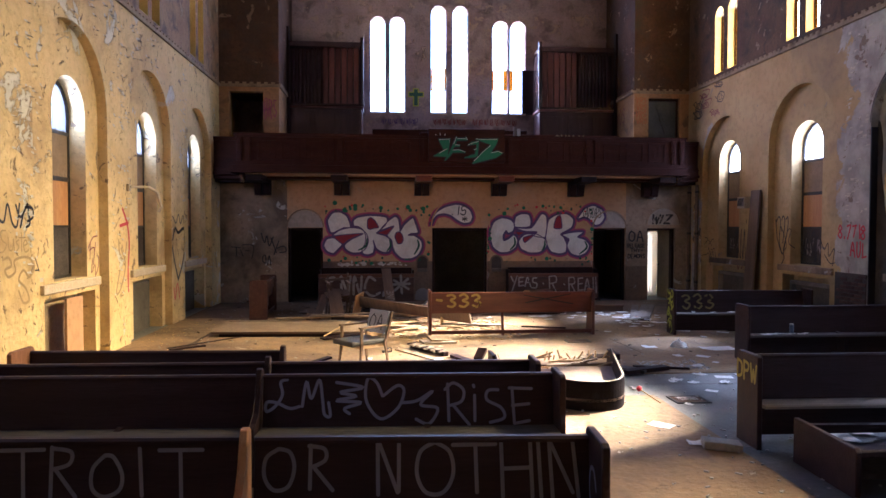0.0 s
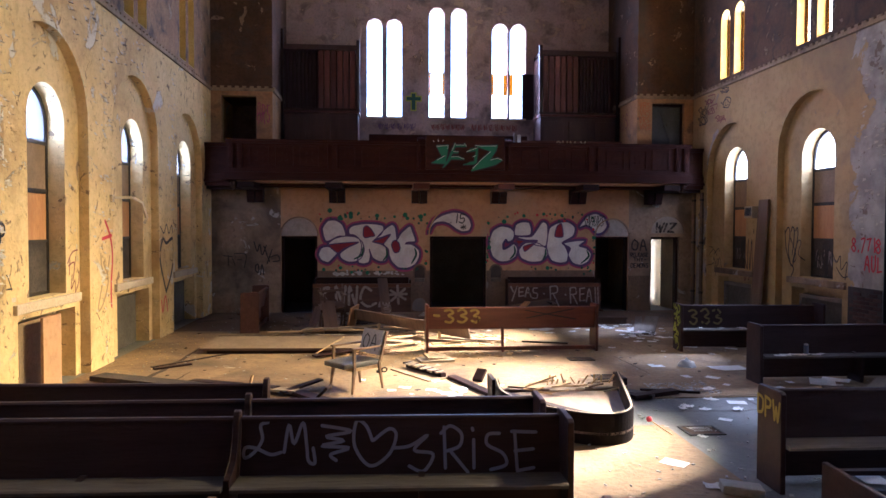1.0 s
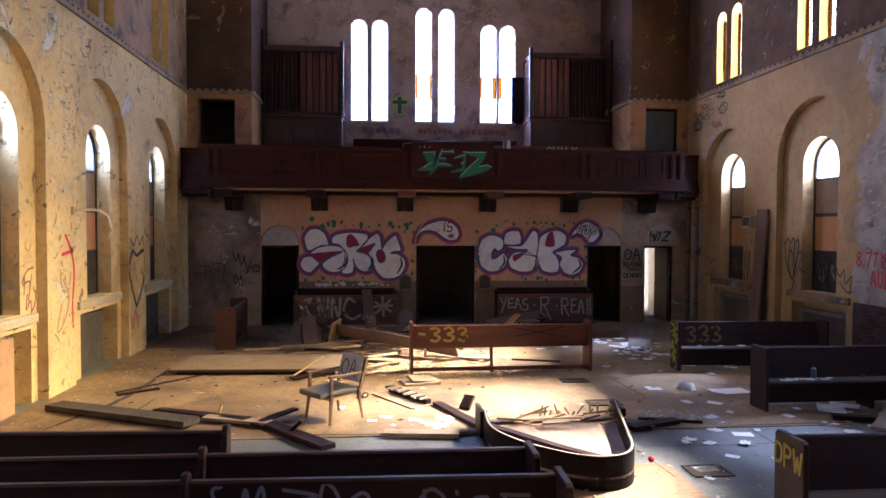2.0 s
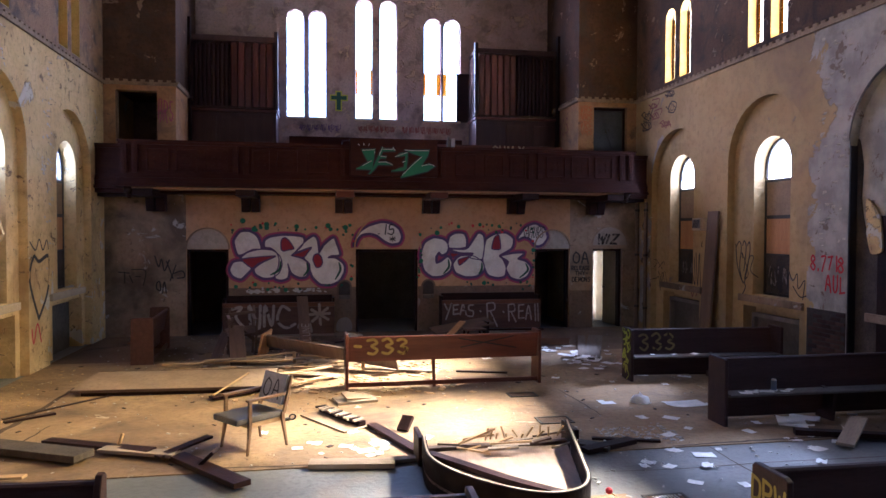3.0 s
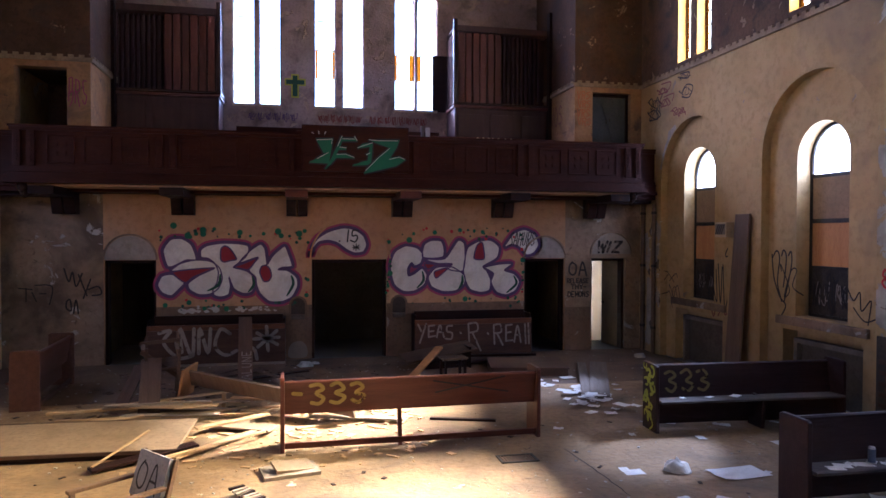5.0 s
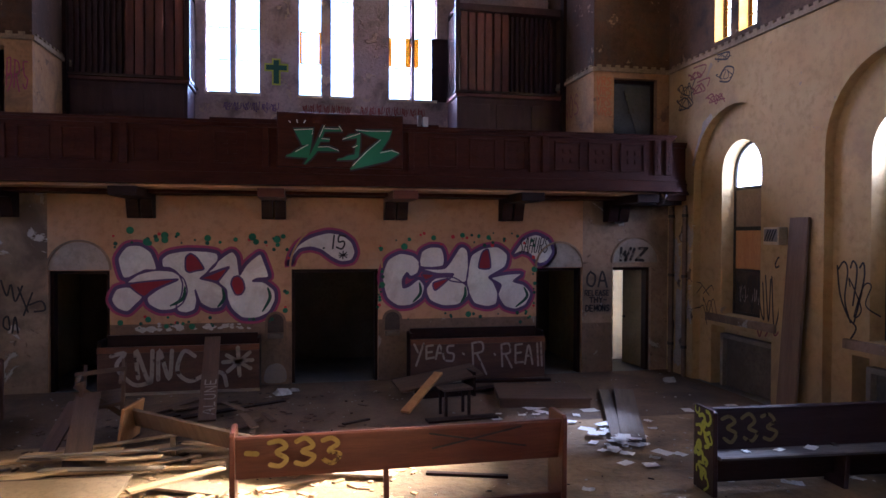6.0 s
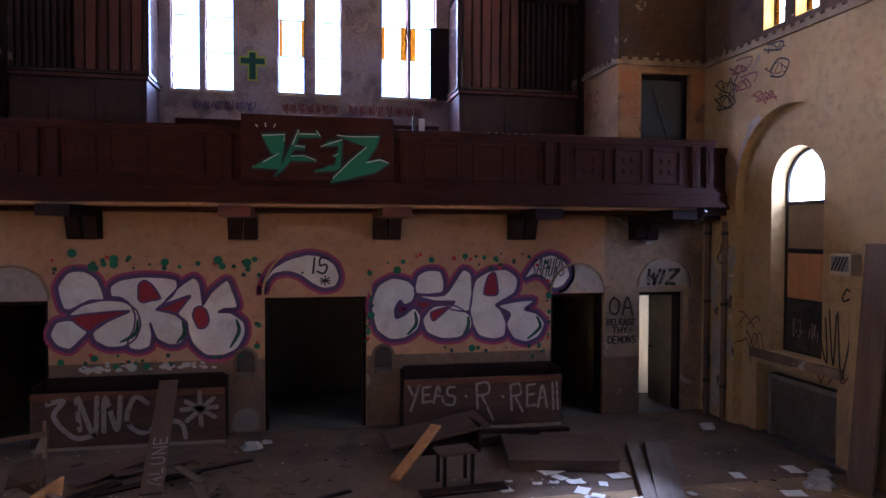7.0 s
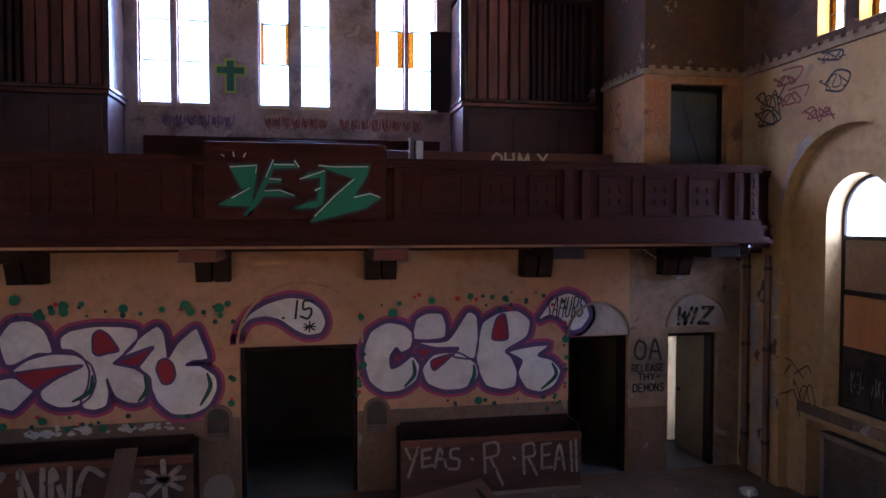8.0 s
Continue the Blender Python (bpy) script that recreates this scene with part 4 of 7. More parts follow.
brush("tag", "-5.699 1.989 -5.612 1.723 -5.544 1.916 -5.479 1.625 -5.365 1.89;-5.433 1.866 -5.279 1.44;-5.209 1.767 -5.347 1.381;-5.256 1.561 -5.064 1.62 -5.008 1.473 -5.178 1.439;-5.66 1.325 -5.593 1.36 -5.573 1.142 -5.662 1.192 -5.66 1.325;-5.529 1.081 -5.482 1.358 -5.439 1.079", WALL(0.006), 0.03, P_BLACK, bpy.data.objects["wall_north_west_end"], "black sprayed tag")
brush("tag", "-6.536 1.602 -6.286 1.575;-6.395 1.601 -6.398 1.338;-6.287 1.515 -6.212 1.334;-6.231 1.658 -5.923 1.63 -5.971 1.27;-6.145 1.489 -6.035 1.488", WALL(0.006), 0.022, P_BLACK, bpy.data.objects["wall_north_west_end"], "thin black sprayed tag")

rng = random.Random(11)
for nm, mt, count, size in (("spray_dots", P_GREEN, 46, 0.07), ("spray_dots", P_DKGREEN, 60, 0.04), ("spray_dots", P_RED, 24, 0.04)):
    bm = bmesh.new()
    for i in range(count):
        x = rng.choice((rng.uniform(-3.9, -0.95), rng.uniform(0.9, 3.9)))
        z = rng.choice((rng.gauss(2.72, 0.07), rng.gauss(1.22, 0.05), rng.gauss(2.68, 0.07)))
        if rng.random() < 0.25:
            x, z = rng.choice((-0.90, 0.85, 3.93)) + rng.gauss(0, 0.02), rng.uniform(1.3, 2.6)
        r = size * rng.uniform(0.35, 1)
        blob(bm, [(x + r * math.cos(a * math.tau / 10), z + r * math.sin(a * math.tau / 10)) for a in range(10)], WALL(0.0155 + i * 0.00005))
    part(nm, bm, mt, wall_n, "%s spray dots" % ("red" if mt is P_RED else "green"))

bm = bmesh.new()
rng = random.Random(31)
for i in range(26):
    x, z, r = rng.uniform(-3.5, -1.55), 1.07 + abs(rng.gauss(0, 0.05)), rng.uniform(0.03, 0.11)
    blob(bm, [(x + r * rng.uniform(0.5, 1.2) * math.cos(a * math.tau / 9), z + 0.5 * r * rng.uniform(0.4, 1.3) * math.sin(a * math.tau / 9)) for a in range(9)], WALL(0.0045 + i * 0.0001))
part("scraped_plaster", bm, CEMENT, wall_n, "scraped pale patch above the bench")

bm = bmesh.new()
blob(bm, smooth([(-1.28, 0.05), (-1.30, 0.22), (-1.22, 0.36), (-1.05, 0.40), (-0.93, 0.30), (-0.90, 0.12), (-0.98, 0.04)], True, 4), WALL(0.0058))
bmesh.ops.triangulate(bm, faces=bm.faces[:])
part("scraped_plaster", bm, P_OLD, wall_n, "bare greyish plaster by the doorway")

# lower wall: brown dado, worn white scrapes, door trims and small wall niches
bm = bmesh.new()
edges = [-XW] + [e for c, h in DOORS for e in (c - h - 0.0, c + h + 0.0)] + [XW]
for a, b in zip(edges[0::2], edges[1::2]):
    if -5 < a < 5.5:
        box(bm, a + 0.001, b - 0.001, YB - 0.0025, YB + 0.02, 0, 1.18 if a < 4.9 else 1.02)
structure("dado_north", bm, DADO, "brown painted dado along the rear wall", "trim")
for c, r, zc in ((-4.46, 0.50, 2.16), (0.02, 0.84, 2.17), (4.47, 0.49, 2.16), (6.12, 0.5, 2.25)):
    bm = bmesh.new()
    arc = [Vector((c + r * math.cos(math.pi * i / 24), zc + r * math.sin(math.pi * i / 24))) for i in range(25)]
    for a, b in zip(arc, arc[1:]):
        n0, n1 = (a - Vector((c, zc))).normalized() * 0.035, (b - Vector((c, zc))).normalized() * 0.035
        prism(bm, [tuple(a), tuple(b), tuple(b + n1), tuple(a + n0)], YB - 0.035, YB + 0.001, "y")
    structure("trim_door_arch", bm, PLASTER_B if r > 0.6 else GRIMY, "plaster arch moulding over the doorway", "trim")
for c, r, zc in ((-4.46, 0.495, 2.16), (4.47, 0.485, 2.16), (6.12, 0.495, 2.25)):
    structure("trim_tympanum", arch_pane(bmesh.new(), "y", c, r, zc, zc, YB - 0.003), TYMPANUM, "pale dirty plaster filling the door arch", "trim")
for x in (-1.1, 1.08):
    n = thing("holy_water_niche", pose(x, YB, 0.93), "small round-headed plaster wall niche with a dark recess", "niche", "wall niches")
    part("surround", arch_ring(bmesh.new(), "y", 0, 0.19, 0, 0.25, 0.045, -0.03, 0.0), DADO, n)
    # Flat dark pane paints the shade of a hollow that isn't modelled.
    part("recess", arch_pane(bmesh.new(), "y", 0, 0.15, 0.04, 0.25, -0.005), CHARRED, n, "flat dark pane standing for the recess shade")
    part("bowl", boxes((-0.14, 0.14, -0.07, 0.0, -0.06, 0.035), bevel=0.02), NICHE, n)

# side door standing half open
d = thing("door_1", pose(6.46, YB + 0.2, 0, 0, 0, -84), "dirty cream door standing half open", "door", kind="structure")
part("door_leaf", boxes((-0.84, 0, -0.02, 0.02, 0.01, 2.12), bevel=0.006), material("dirty_cream_door", (0.31, 0.235, 0.15), (0.39, 0.30, 0.19), 2.0, 0.7, 0.1), d)
part("door_handle", boxes((-0.78, -0.72, -0.06, 0.06, 1.0, 1.05), bevel=0.01), METAL, d, "dark iron handle")
for i, (c, h) in enumerate(DOORS):
    bm = boxes((c - h - 0.001, c - h + 0.06, YB + 0.1, YB + 0.3, 0, 2.15), (c + h - 0.06, c + h + 0.001, YB + 0.1, YB + 0.3, 0, 2.15), (c - h + 0.06, c + h - 0.06, YB + 0.1, YB + 0.3, 2.09, 2.151))
    structure("trim_door_frame_%d" % (i + 1), bm, DARK_WOOD, "dark wooden door frame", "trim")


# added panel in the loft doorway stands for the dimly lit room wall
d = thing("loft_doorway_panel", pose(5.62, YB + 0.18, 3.78), "added blue-grey panel standing for the room behind the loft doorway", "door", kind="structure")
LOFT_PANEL = material("blue_grey_room_tone", (0.045, 0.050, 0.055), (0.072, 0.078, 0.083), 2.0, 0.6, 0.1)
part("door_leaf", boxes((0.06, 0.90, 0, 0.04, 0, 2.16), bevel=0.006), LOFT_PANEL, d)
# Diagonal strip stands for the stair line inside the room.
part("brace", prism(bmesh.new(), [(0.30, 2.0), (0.36, 2.02), (0.86, 0.5), (0.80, 0.48)], -0.02, -0.001, "y"), LOFT_PANEL, d)
part("door_frame", boxes((0.0, 0.06, -0.04, 0.06, 0, 2.24), (0.90, 0.96, -0.04, 0.06, 0, 2.24), (0.06, 0.90, -0.04, 0.06, 2.165, 2.24)), DARK_WOOD, d, "dark door frame")
part("vent_cover", boxes((0.40, 0.52, -0.015, -0.001, 1.55, 1.67), bevel=0.004), METAL, d)

# benches along the rear wall, their fronts tagged
def wall_chest(x0, x1, strokes, label, brush_w):
    c = thing("wall_bench", pose(x0, 20.22, 0), label, "bench", "benches on the rear wall")
    w = x1 - x0
    part("front_panel", boxes((0, w, 0, 0.05, 0.06, 0.74), bevel=0.008), BENCH_FRONT, c)
    part("top_strip", boxes((0.0, w, -0.015, 0.06, 0.745, 0.85), bevel=0.008), WORN_ORANGE, c, "worn orange-brown strip")
    part("bench_end", boxes((0, 0.05, 0.055, 0.46, 0, 0.95), bevel=0.008), DARK_WOOD, c)
    part("bench_end", boxes((w - 0.05, w, 0.055, 0.46, 0, 0.95), bevel=0.008), DARK_WOOD, c)
    part("seat", boxes((0.055, w - 0.055, 0.065, 0.42, 0.42, 0.47)), DARK_WOOD, c)
    part("backrest", boxes((0.055, w - 0.055, 0.40, 0.45, 0.48, 1.0), bevel=0.008), DARK_WOOD, c)
    part("foot_rail", boxes((0.0, w, 0.002, 0.06, 0.0, 0.055)), GREY_WOOD, c)
    for st in strokes:
        brush("lettering", st, flat((0, -0.018, 0), (1, 0, 0), (0, 0, 1), 0.003), brush_w, P_THIN, c, "whitish sprayed letters")


wall_chest(-4.05, -1.36, ("0.234 0.703 0.451 0.747 0.318 0.515 0.59 0.204 0.87 0.236;0.665 0.312 0.634 0.794 0.855 0.22 0.898 0.781", "0.989 0.277 1.009 0.784 1.167 0.283 1.217 0.774;1.593 0.666 1.412 0.756 1.304 0.421 1.498 0.231 1.727 0.316;1.818 0.228 1.88 0.373 2.065 0.338 2.125 0.128", "2.317 0.795 2.345 0.297;2.13 0.664 2.534 0.419;2.52 0.702 2.143 0.374;2.067 0.543 2.567 0.567"), "dark wooden bench with whitish sprayed letters on its front", 0.07)
wall_chest(1.36, 4.0, ("0.069 0.76 0.14 0.607;0.245 0.769 0.105 0.363;0.298 0.723 0.299 0.485;0.298 0.723 0.423 0.735;0.299 0.6 0.405 0.612;0.299 0.485 0.441 0.505;0.477 0.476 0.547 0.738 0.638 0.468;0.494 0.59 0.619 0.584;0.817 0.717 0.709 0.704 0.709 0.598 0.817 0.557 0.8 0.434 0.674 0.44;0.999 0.566 1.017 0.548", "1.18 0.754 1.2 0.351;1.18 0.754 1.363 0.764 1.383 0.602 1.218 0.556;1.273 0.553 1.459 0.157;1.614 0.537 1.633 0.518;1.753 0.711 1.774 0.294;1.753 0.711 1.902 0.722 1.922 0.558 1.773 0.529;1.829 0.527 1.962 0.266;2.034 0.698 2.036 0.353;2.034 0.698 2.166 0.711;2.035 0.535 2.148 0.548;2.036 0.353 2.188 0.364;2.226 0.325 2.299 0.687 2.378 0.317;2.244 0.479 2.358 0.483;2.471 0.715 2.493 0.284;2.547 0.73 2.57 0.28"), "red-brown wooden bench with whitish sprayed words on its front", 0.04)

# words on the pews
backrest = lambda u, z: flat((u, 0.258 + (z - 0.46) * 0.2, z), (1, 0, 0), (0, 0.2, 1), 0.004)
BACK = flat((0, 0.258 - 0.46 * 0.2, 0), (1, 0, 0), (0, 0.2, 1), 0.004)
on_back = lambda u, z: BACK(u, z * math.hypot(1, 0.2))
for st in ("0.198 0.818 0.122 0.763 0.115 0.655 0.174 0.579 0.261 0.598 0.296 0.703 0.268 0.795 0.198 0.818;0.393 0.84 0.394 0.584;0.383 0.833 0.477 0.816 0.484 0.751 0.4 0.708;0.421 0.702 0.533 0.576;0.804 0.863 0.811 0.548;0.811 0.857 0.93 0.56;0.936 0.875 0.937 0.567", "1.159 0.851 1.069 0.796 1.048 0.664 1.104 0.559 1.208 0.558 1.271 0.663 1.25 0.794 1.159 0.851;1.27 0.834 1.535 0.838;1.41 0.833 1.417 0.557;1.57 0.858 1.577 0.529;1.751 0.863 1.759 0.528;1.577 0.693 1.751 0.699;1.8 0.863 1.814 0.527;1.869 0.856 1.884 0.52;1.876 0.849 2.009 0.552;2.015 0.868 2.044 0.526"):
    brush("lettering", st, on_back, 0.024, P_CHALK, pew_a1, "chalky grey letters")
brush("lettering", "1.299 0.817 1.555 0.821;1.427 0.816 1.455 0.544;1.601 0.834 1.616 0.549;1.602 0.828 1.718 0.807 1.712 0.736 1.607 0.705;1.634 0.704 1.765 0.548;1.926 0.786 1.857 0.709 1.861 0.596 1.934 0.547 2.024 0.585 2.036 0.675 1.978 0.773 1.926 0.786;2.132 0.823 2.163 0.552;2.251 0.813 2.515 0.814;2.38 0.812 2.401 0.537", on_back, 0.024, P_CHALK, pew_a0, "chalky grey letters")
for st in ("0.261 0.841 0.204 0.819 0.221 0.712 0.16 0.616 0.087 0.575 0.087 0.649 0.17 0.648 0.288 0.599 0.372 0.614;0.396 0.614 0.429 0.823 0.473 0.678 0.54 0.838 0.573 0.661 0.59 0.548 0.641 0.531 0.624 0.644;0.691 0.814 0.926 0.77 0.724 0.73 0.866 0.697 0.691 0.66 0.909 0.642 0.765 0.594 0.809 0.549", "1.094 0.698 1.043 0.811 0.966 0.844 0.953 0.657 1.077 0.505 1.228 0.59 1.285 0.735 1.228 0.784 1.104 0.698;1.262 0.638 1.396 0.653 1.537 0.733 1.43 0.621 1.581 0.587 1.504 0.459 1.39 0.499", "1.67 0.793 1.68 0.482;1.645 0.746 1.72 0.802 1.809 0.744 1.795 0.649 1.695 0.611;1.72 0.611 1.86 0.447;1.909 0.695 1.909 0.48;1.899 0.782 1.904 0.767;2.118 0.741 2.028 0.733 2.019 0.656 2.143 0.588 2.168 0.502 2.044 0.465;2.243 0.759 2.258 0.453;2.218 0.755 2.417 0.748;2.243 0.606 2.392 0.619;2.258 0.453 2.392 0.476"):
    brush("lettering", st, on_back, 0.026, P_LILAC, pew_b1, "lilac painted letters and a heart")
brush("lettering", "0.30 0.62 0.24 0.72 0.16 0.70 0.14 0.56 0.22 0.46 0.30 0.52;0.20 0.46 0.16 0.36", flat((2.118, 0.42, 0), (0, -1, 0), (0, 0, 1), 0.004), 0.028, P_LILAC, pew_a1, "pale blue loop painted on the pew end")
lettering("lettering", "333", flat((2.99, 0.388, 0.60), (-1, 0, 0), (0, 0, 1), 0.012), 0.74, 0.24, 0.046, P_WORN, pew_333, "yellow sprayed numbers")
lettering("lettering", "-", flat((3.20, 0.388, 0.62), (-1, 0, 0), (0, 0, 1), 0.012), 0.18, 0.22, 0.05, P_WORN, pew_333, "yellow dash")
bm = bmesh.new()
for a, b in (((-0.55, 0.64), (0.45, 0.82)), ((-0.5, 0.84), (0.42, 0.67))):
    ribbon(bm, [Vector((1.0 + a[0], a[1])), Vector((1.0 + b[0], b[1]))], 0.02, flat((0, 0.390, 0), (1, 0, 0), (0, 0, 1), -0.012))
part("crossed_lines", bm, P_BLACK, pew_333, "black sprayed cross")
lettering("lettering", "333", backrest(0.28, 0.52), 0.72, 0.28, 0.04, P_DULL, pew_green, "dull yellow sprayed numbers", seed=7)
lettering("lettering", "DPW", flat((-0.003, 0.40, 0.66), (0, -1, 0), (0, 0, 1), 0.004), 0.4, 0.17, 0.03, paint("mustard_spray", (0.36, 0.29, 0.04)), pew_dpw, "yellow sprayed letters")
bm = bmesh.new()
rng = random.Random(5)
for i in range(15):
    y, z, r = 0.21 + rng.uniform(-0.11, 0.11), 0.12 + i * 0.055, rng.uniform(0.05, 0.1)
    turn = rng.uniform(0, 6)
    ribbon(bm, smooth([(y + r * rng.uniform(0.5, 1.2) * math.cos(turn + k), z + r * rng.uniform(0.5, 1.2) * math.sin(turn + k)) for k in range(5)]), rng.uniform(0.02, 0.05), flat((-0.004, 0.42, 0), (0, -1, 0), (0, 0, 1), 0.004 + i * 0.0003))
part("green_scribble", bm, P_LIME, pew_green, "lime green sprayed scribble")


# ---- loft: painted balcony panel, console and rails ----
bal = bpy.data.objects["balcony"]
GP = lambda off: flat((0, 19.11, 0), (1, 0, 0), (0, 0, 1), off)
gmap = lambda x, y: (-0.98 + (x / 1.485 - 370) * 0.00652, 4.54 - (y / 1.485 - 290) * 0.00676)
GREENS = ["602 436 673 432 665 480 656 535 573 532 608 516 654 489 635 491 618 460",
          "714 418 718 430 767 429 769 419 782 436 714 439 704 465 734 468 732 474 699 475 689 497 730 495 769 509 689 509 665 537 641 561 668 518 695 461",
          "782 466 806 452 848 444 845 483 840 529 825 537 761 541 806 527 828 522 833 498 821 494 836 487 837 459",
          "831 430 875 434 969 431 956 458 925 507 968 502 996 512 955 538 885 556 810 575 825 558 870 512 925 464 885 449"]
for nm, mt, grow, off in (("graffiti_edge", P_BLACK, 0.04, 0.003), ("graffiti", P_GREEN, 0.0, 0.006)):
    bm = bmesh.new()
    for q, s in enumerate(GREENS):
        pts = [Vector(gmap(*p)) for p in cells(s)]
        ribbon(bm, pts, grow * 2 or 0.02, GP(off + q * 0.0004), True)
        if not grow:
            blob(bm, pts, GP(off + 0.002 + q * 0.0004))
    bmesh.ops.triangulate(bm, faces=bm.faces[:])
    part(nm, bm, mt, bal, "green angular graffiti" if mt is P_GREEN else "")
for s in ("605 438 672 433 669 452",
          "608 516 654 490",
          "714 419 695 462",
          "716 430 768 430",
          "704 466 733 468",
          "692 497 730 495 767 508",
          "783 466 847 444",
          "822 495 836 488",
          "833 431 875 434 961 432",
          "870 512 820 561",
          "925 512 968 502 994 511",
          "925 465 870 511",
          "584 407 590 412",
          "613 401 615 412",
          "644 403 639 412",
          "769 420 780 435"):
    bm = bmesh.new()
    ribbon(bm, [Vector(gmap(*p)) for p in cells(s)], 0.011, GP(0.0115))
    part("shine_line", bm, P_WHITE, bal, "pale highlight")

c = thing("organ_console", pose(-0.1, 21.3, 3.74), "dark walnut organ console behind the parapet", "organ console")
part("body", boxes((-1.0, 1.0, 0, 0.5, 0, 1.0), bevel=0.02), BALCONY_WOOD, c)
part("hood", boxes((-1.04, 1.04, -0.06, 0.5, 1.0, 1.26), bevel=0.03), BALCONY_WOOD, c)
part("music_desk", boxes((-0.35, 0.65, -0.02, 0.02, 1.26, 1.34), bevel=0.01), DARK_WOOD, c)
structure("wainscot_front", boxes((-2.6, 2.5, YF - 0.06, YF - 0.003, 3.74, 5.36), bevel=0.004), BALCONY_WOOD, "dark walnut wainscot under the loft windows", "trim")
bench = thing("choir_bench", pose(1.3, 21.2, 3.74), "red-brown choir bench leaning behind the parapet", "bench")
part("backrest", boxes((0, 3.6, 0, 0.05, 0.5, 1.22), bevel=0.008), RED_WOOD, bench)
part("seat", boxes((0, 3.6, 0.055, 0.45, 0.4, 0.45)), BALCONY_WOOD, bench)
for x in (0.0, 1.8, 3.55):
    part("leg", boxes((x, x + 0.05, 0.055, 0.45, 0, 0.4)), BALCONY_WOOD, bench)
lettering("lettering", "OHM Y", flat((1.62, -0.002, 1.0), (1, 0, 0), (0, 0, 1), 0.003), 0.95, 0.2, 0.04, paint("cream_spray", (0.66, 0.56, 0.34)), bench, "pale yellow letters")
post = thing("white_post", pose(1.62, 20.2, 3.74), "short white-painted post standing by the parapet", "post")
part("shaft", boxes((-0.04, 0.05, -0.05, 0.05, 0, 1.24), bevel=0.01), P_WHITE, post)
part("shaft", boxes((-0.13, -0.06, 0.03, 0.09, 0, 1.29), bevel=0.01), P_OLD, post, "grey weathered upright")

wall_f = bpy.data.objects["wall_front"]
FW = lambda off: flat((0, YF, 0), (1, 0, 0), (0, 0, 1), off)
for nm, mt, g, off in (("cross_stencil", P_LIME, 0.035, 0.004), ("cross_stencil", P_DKGREEN, 0.0, 0.007)):
    bm = bmesh.new()
    for x0, x1, z0, z1 in ((-1.24, -1.12, 6.16, 6.68), (-1.4, -0.95, 6.46, 6.57)):
        blob(bm, [(x0 - g, z0 - g), (x1 + g, z0 - g), (x1 + g, z1 + g), (x0 - g, z1 + g)], FW(off + (0.001 if z0 > 6.2 else 0)))
    part(nm, bm, mt, wall_f, "green stencilled cross")
for x, w, sd in ((-2.3, 1.2, 1), (-0.6, 1.1, 2), (0.7, 1.5, 3)):
    lettering("tag", "~~~~~~~~"[: 5 + sd], flat((x, YF, 5.52), (1, 0, 0), (0, 0, 1), 0.004), w, 0.22, 0.016, P_PURPLE if sd == 1 else P_DKRED, wall_f, "dull scribbled tag", jitter=0.12, seed=sd)
for i in range(6):
    structure("trim_window_stool", boxes((LANCETS[i][0] - 0.27, LANCETS[i][0] + 0.27, YF - 0.04, YF + 0.1, 5.87, 5.93), bevel=0.008), TRIM, "pale stone window stool", "trim")

# orange panes in the loft windows
for i, x, w, zlo, zhi in ((1, -0.645, 0.03, 6.66, 7.40), (1, -0.215, 0.03, 6.66, 7.40), (2, 1.39, 0.03, 6.70, 7.36), (2, 1.79, 0.05, 6.70, 7.36), (2, 2.00, 0.05, 6.70, 7.36)):
    part("side_strip", boxes((x - w, x + w, YF + 0.128, YF + 0.134, zlo, zhi)), ORANGE, bpy.data.objects["window_%d" % (33 + i)], "orange glass strip")
part("window_board", boxes((2.33, 2.86, YF - 0.03, YF - 0.005, 5.9, 7.36)), DARK_WOOD, bpy.data.objects["window_35"], "dark board leaning over the window")


# ---- loose things in the nave ----
def plank(x0, y0, x1, y1, w, mat, label, z0=0.014, z1=None, th=0.03, group="loose boards", name="board", tilt=0.0):
    """A board from one floor point to another; z0, z1 are the heights of its ends."""
    z1 = z0 if z1 is None else z1
    d = Vector((x1 - x0, y1 - y0, z1 - z0))
    ob = part(name, boxes((0, d.length, -w / 2, w / 2, 0, th), bevel=min(0.006, th / 4)), mat)
    ob.matrix_world = pose(x0, y0, z0, 0, 0, math.degrees(math.atan2(d.y, d.x))) @ pose(0, 0, 0, tilt, -math.degrees(math.asin(d.z / d.length)), 0)
    return tagged(ob, label, "board", group)


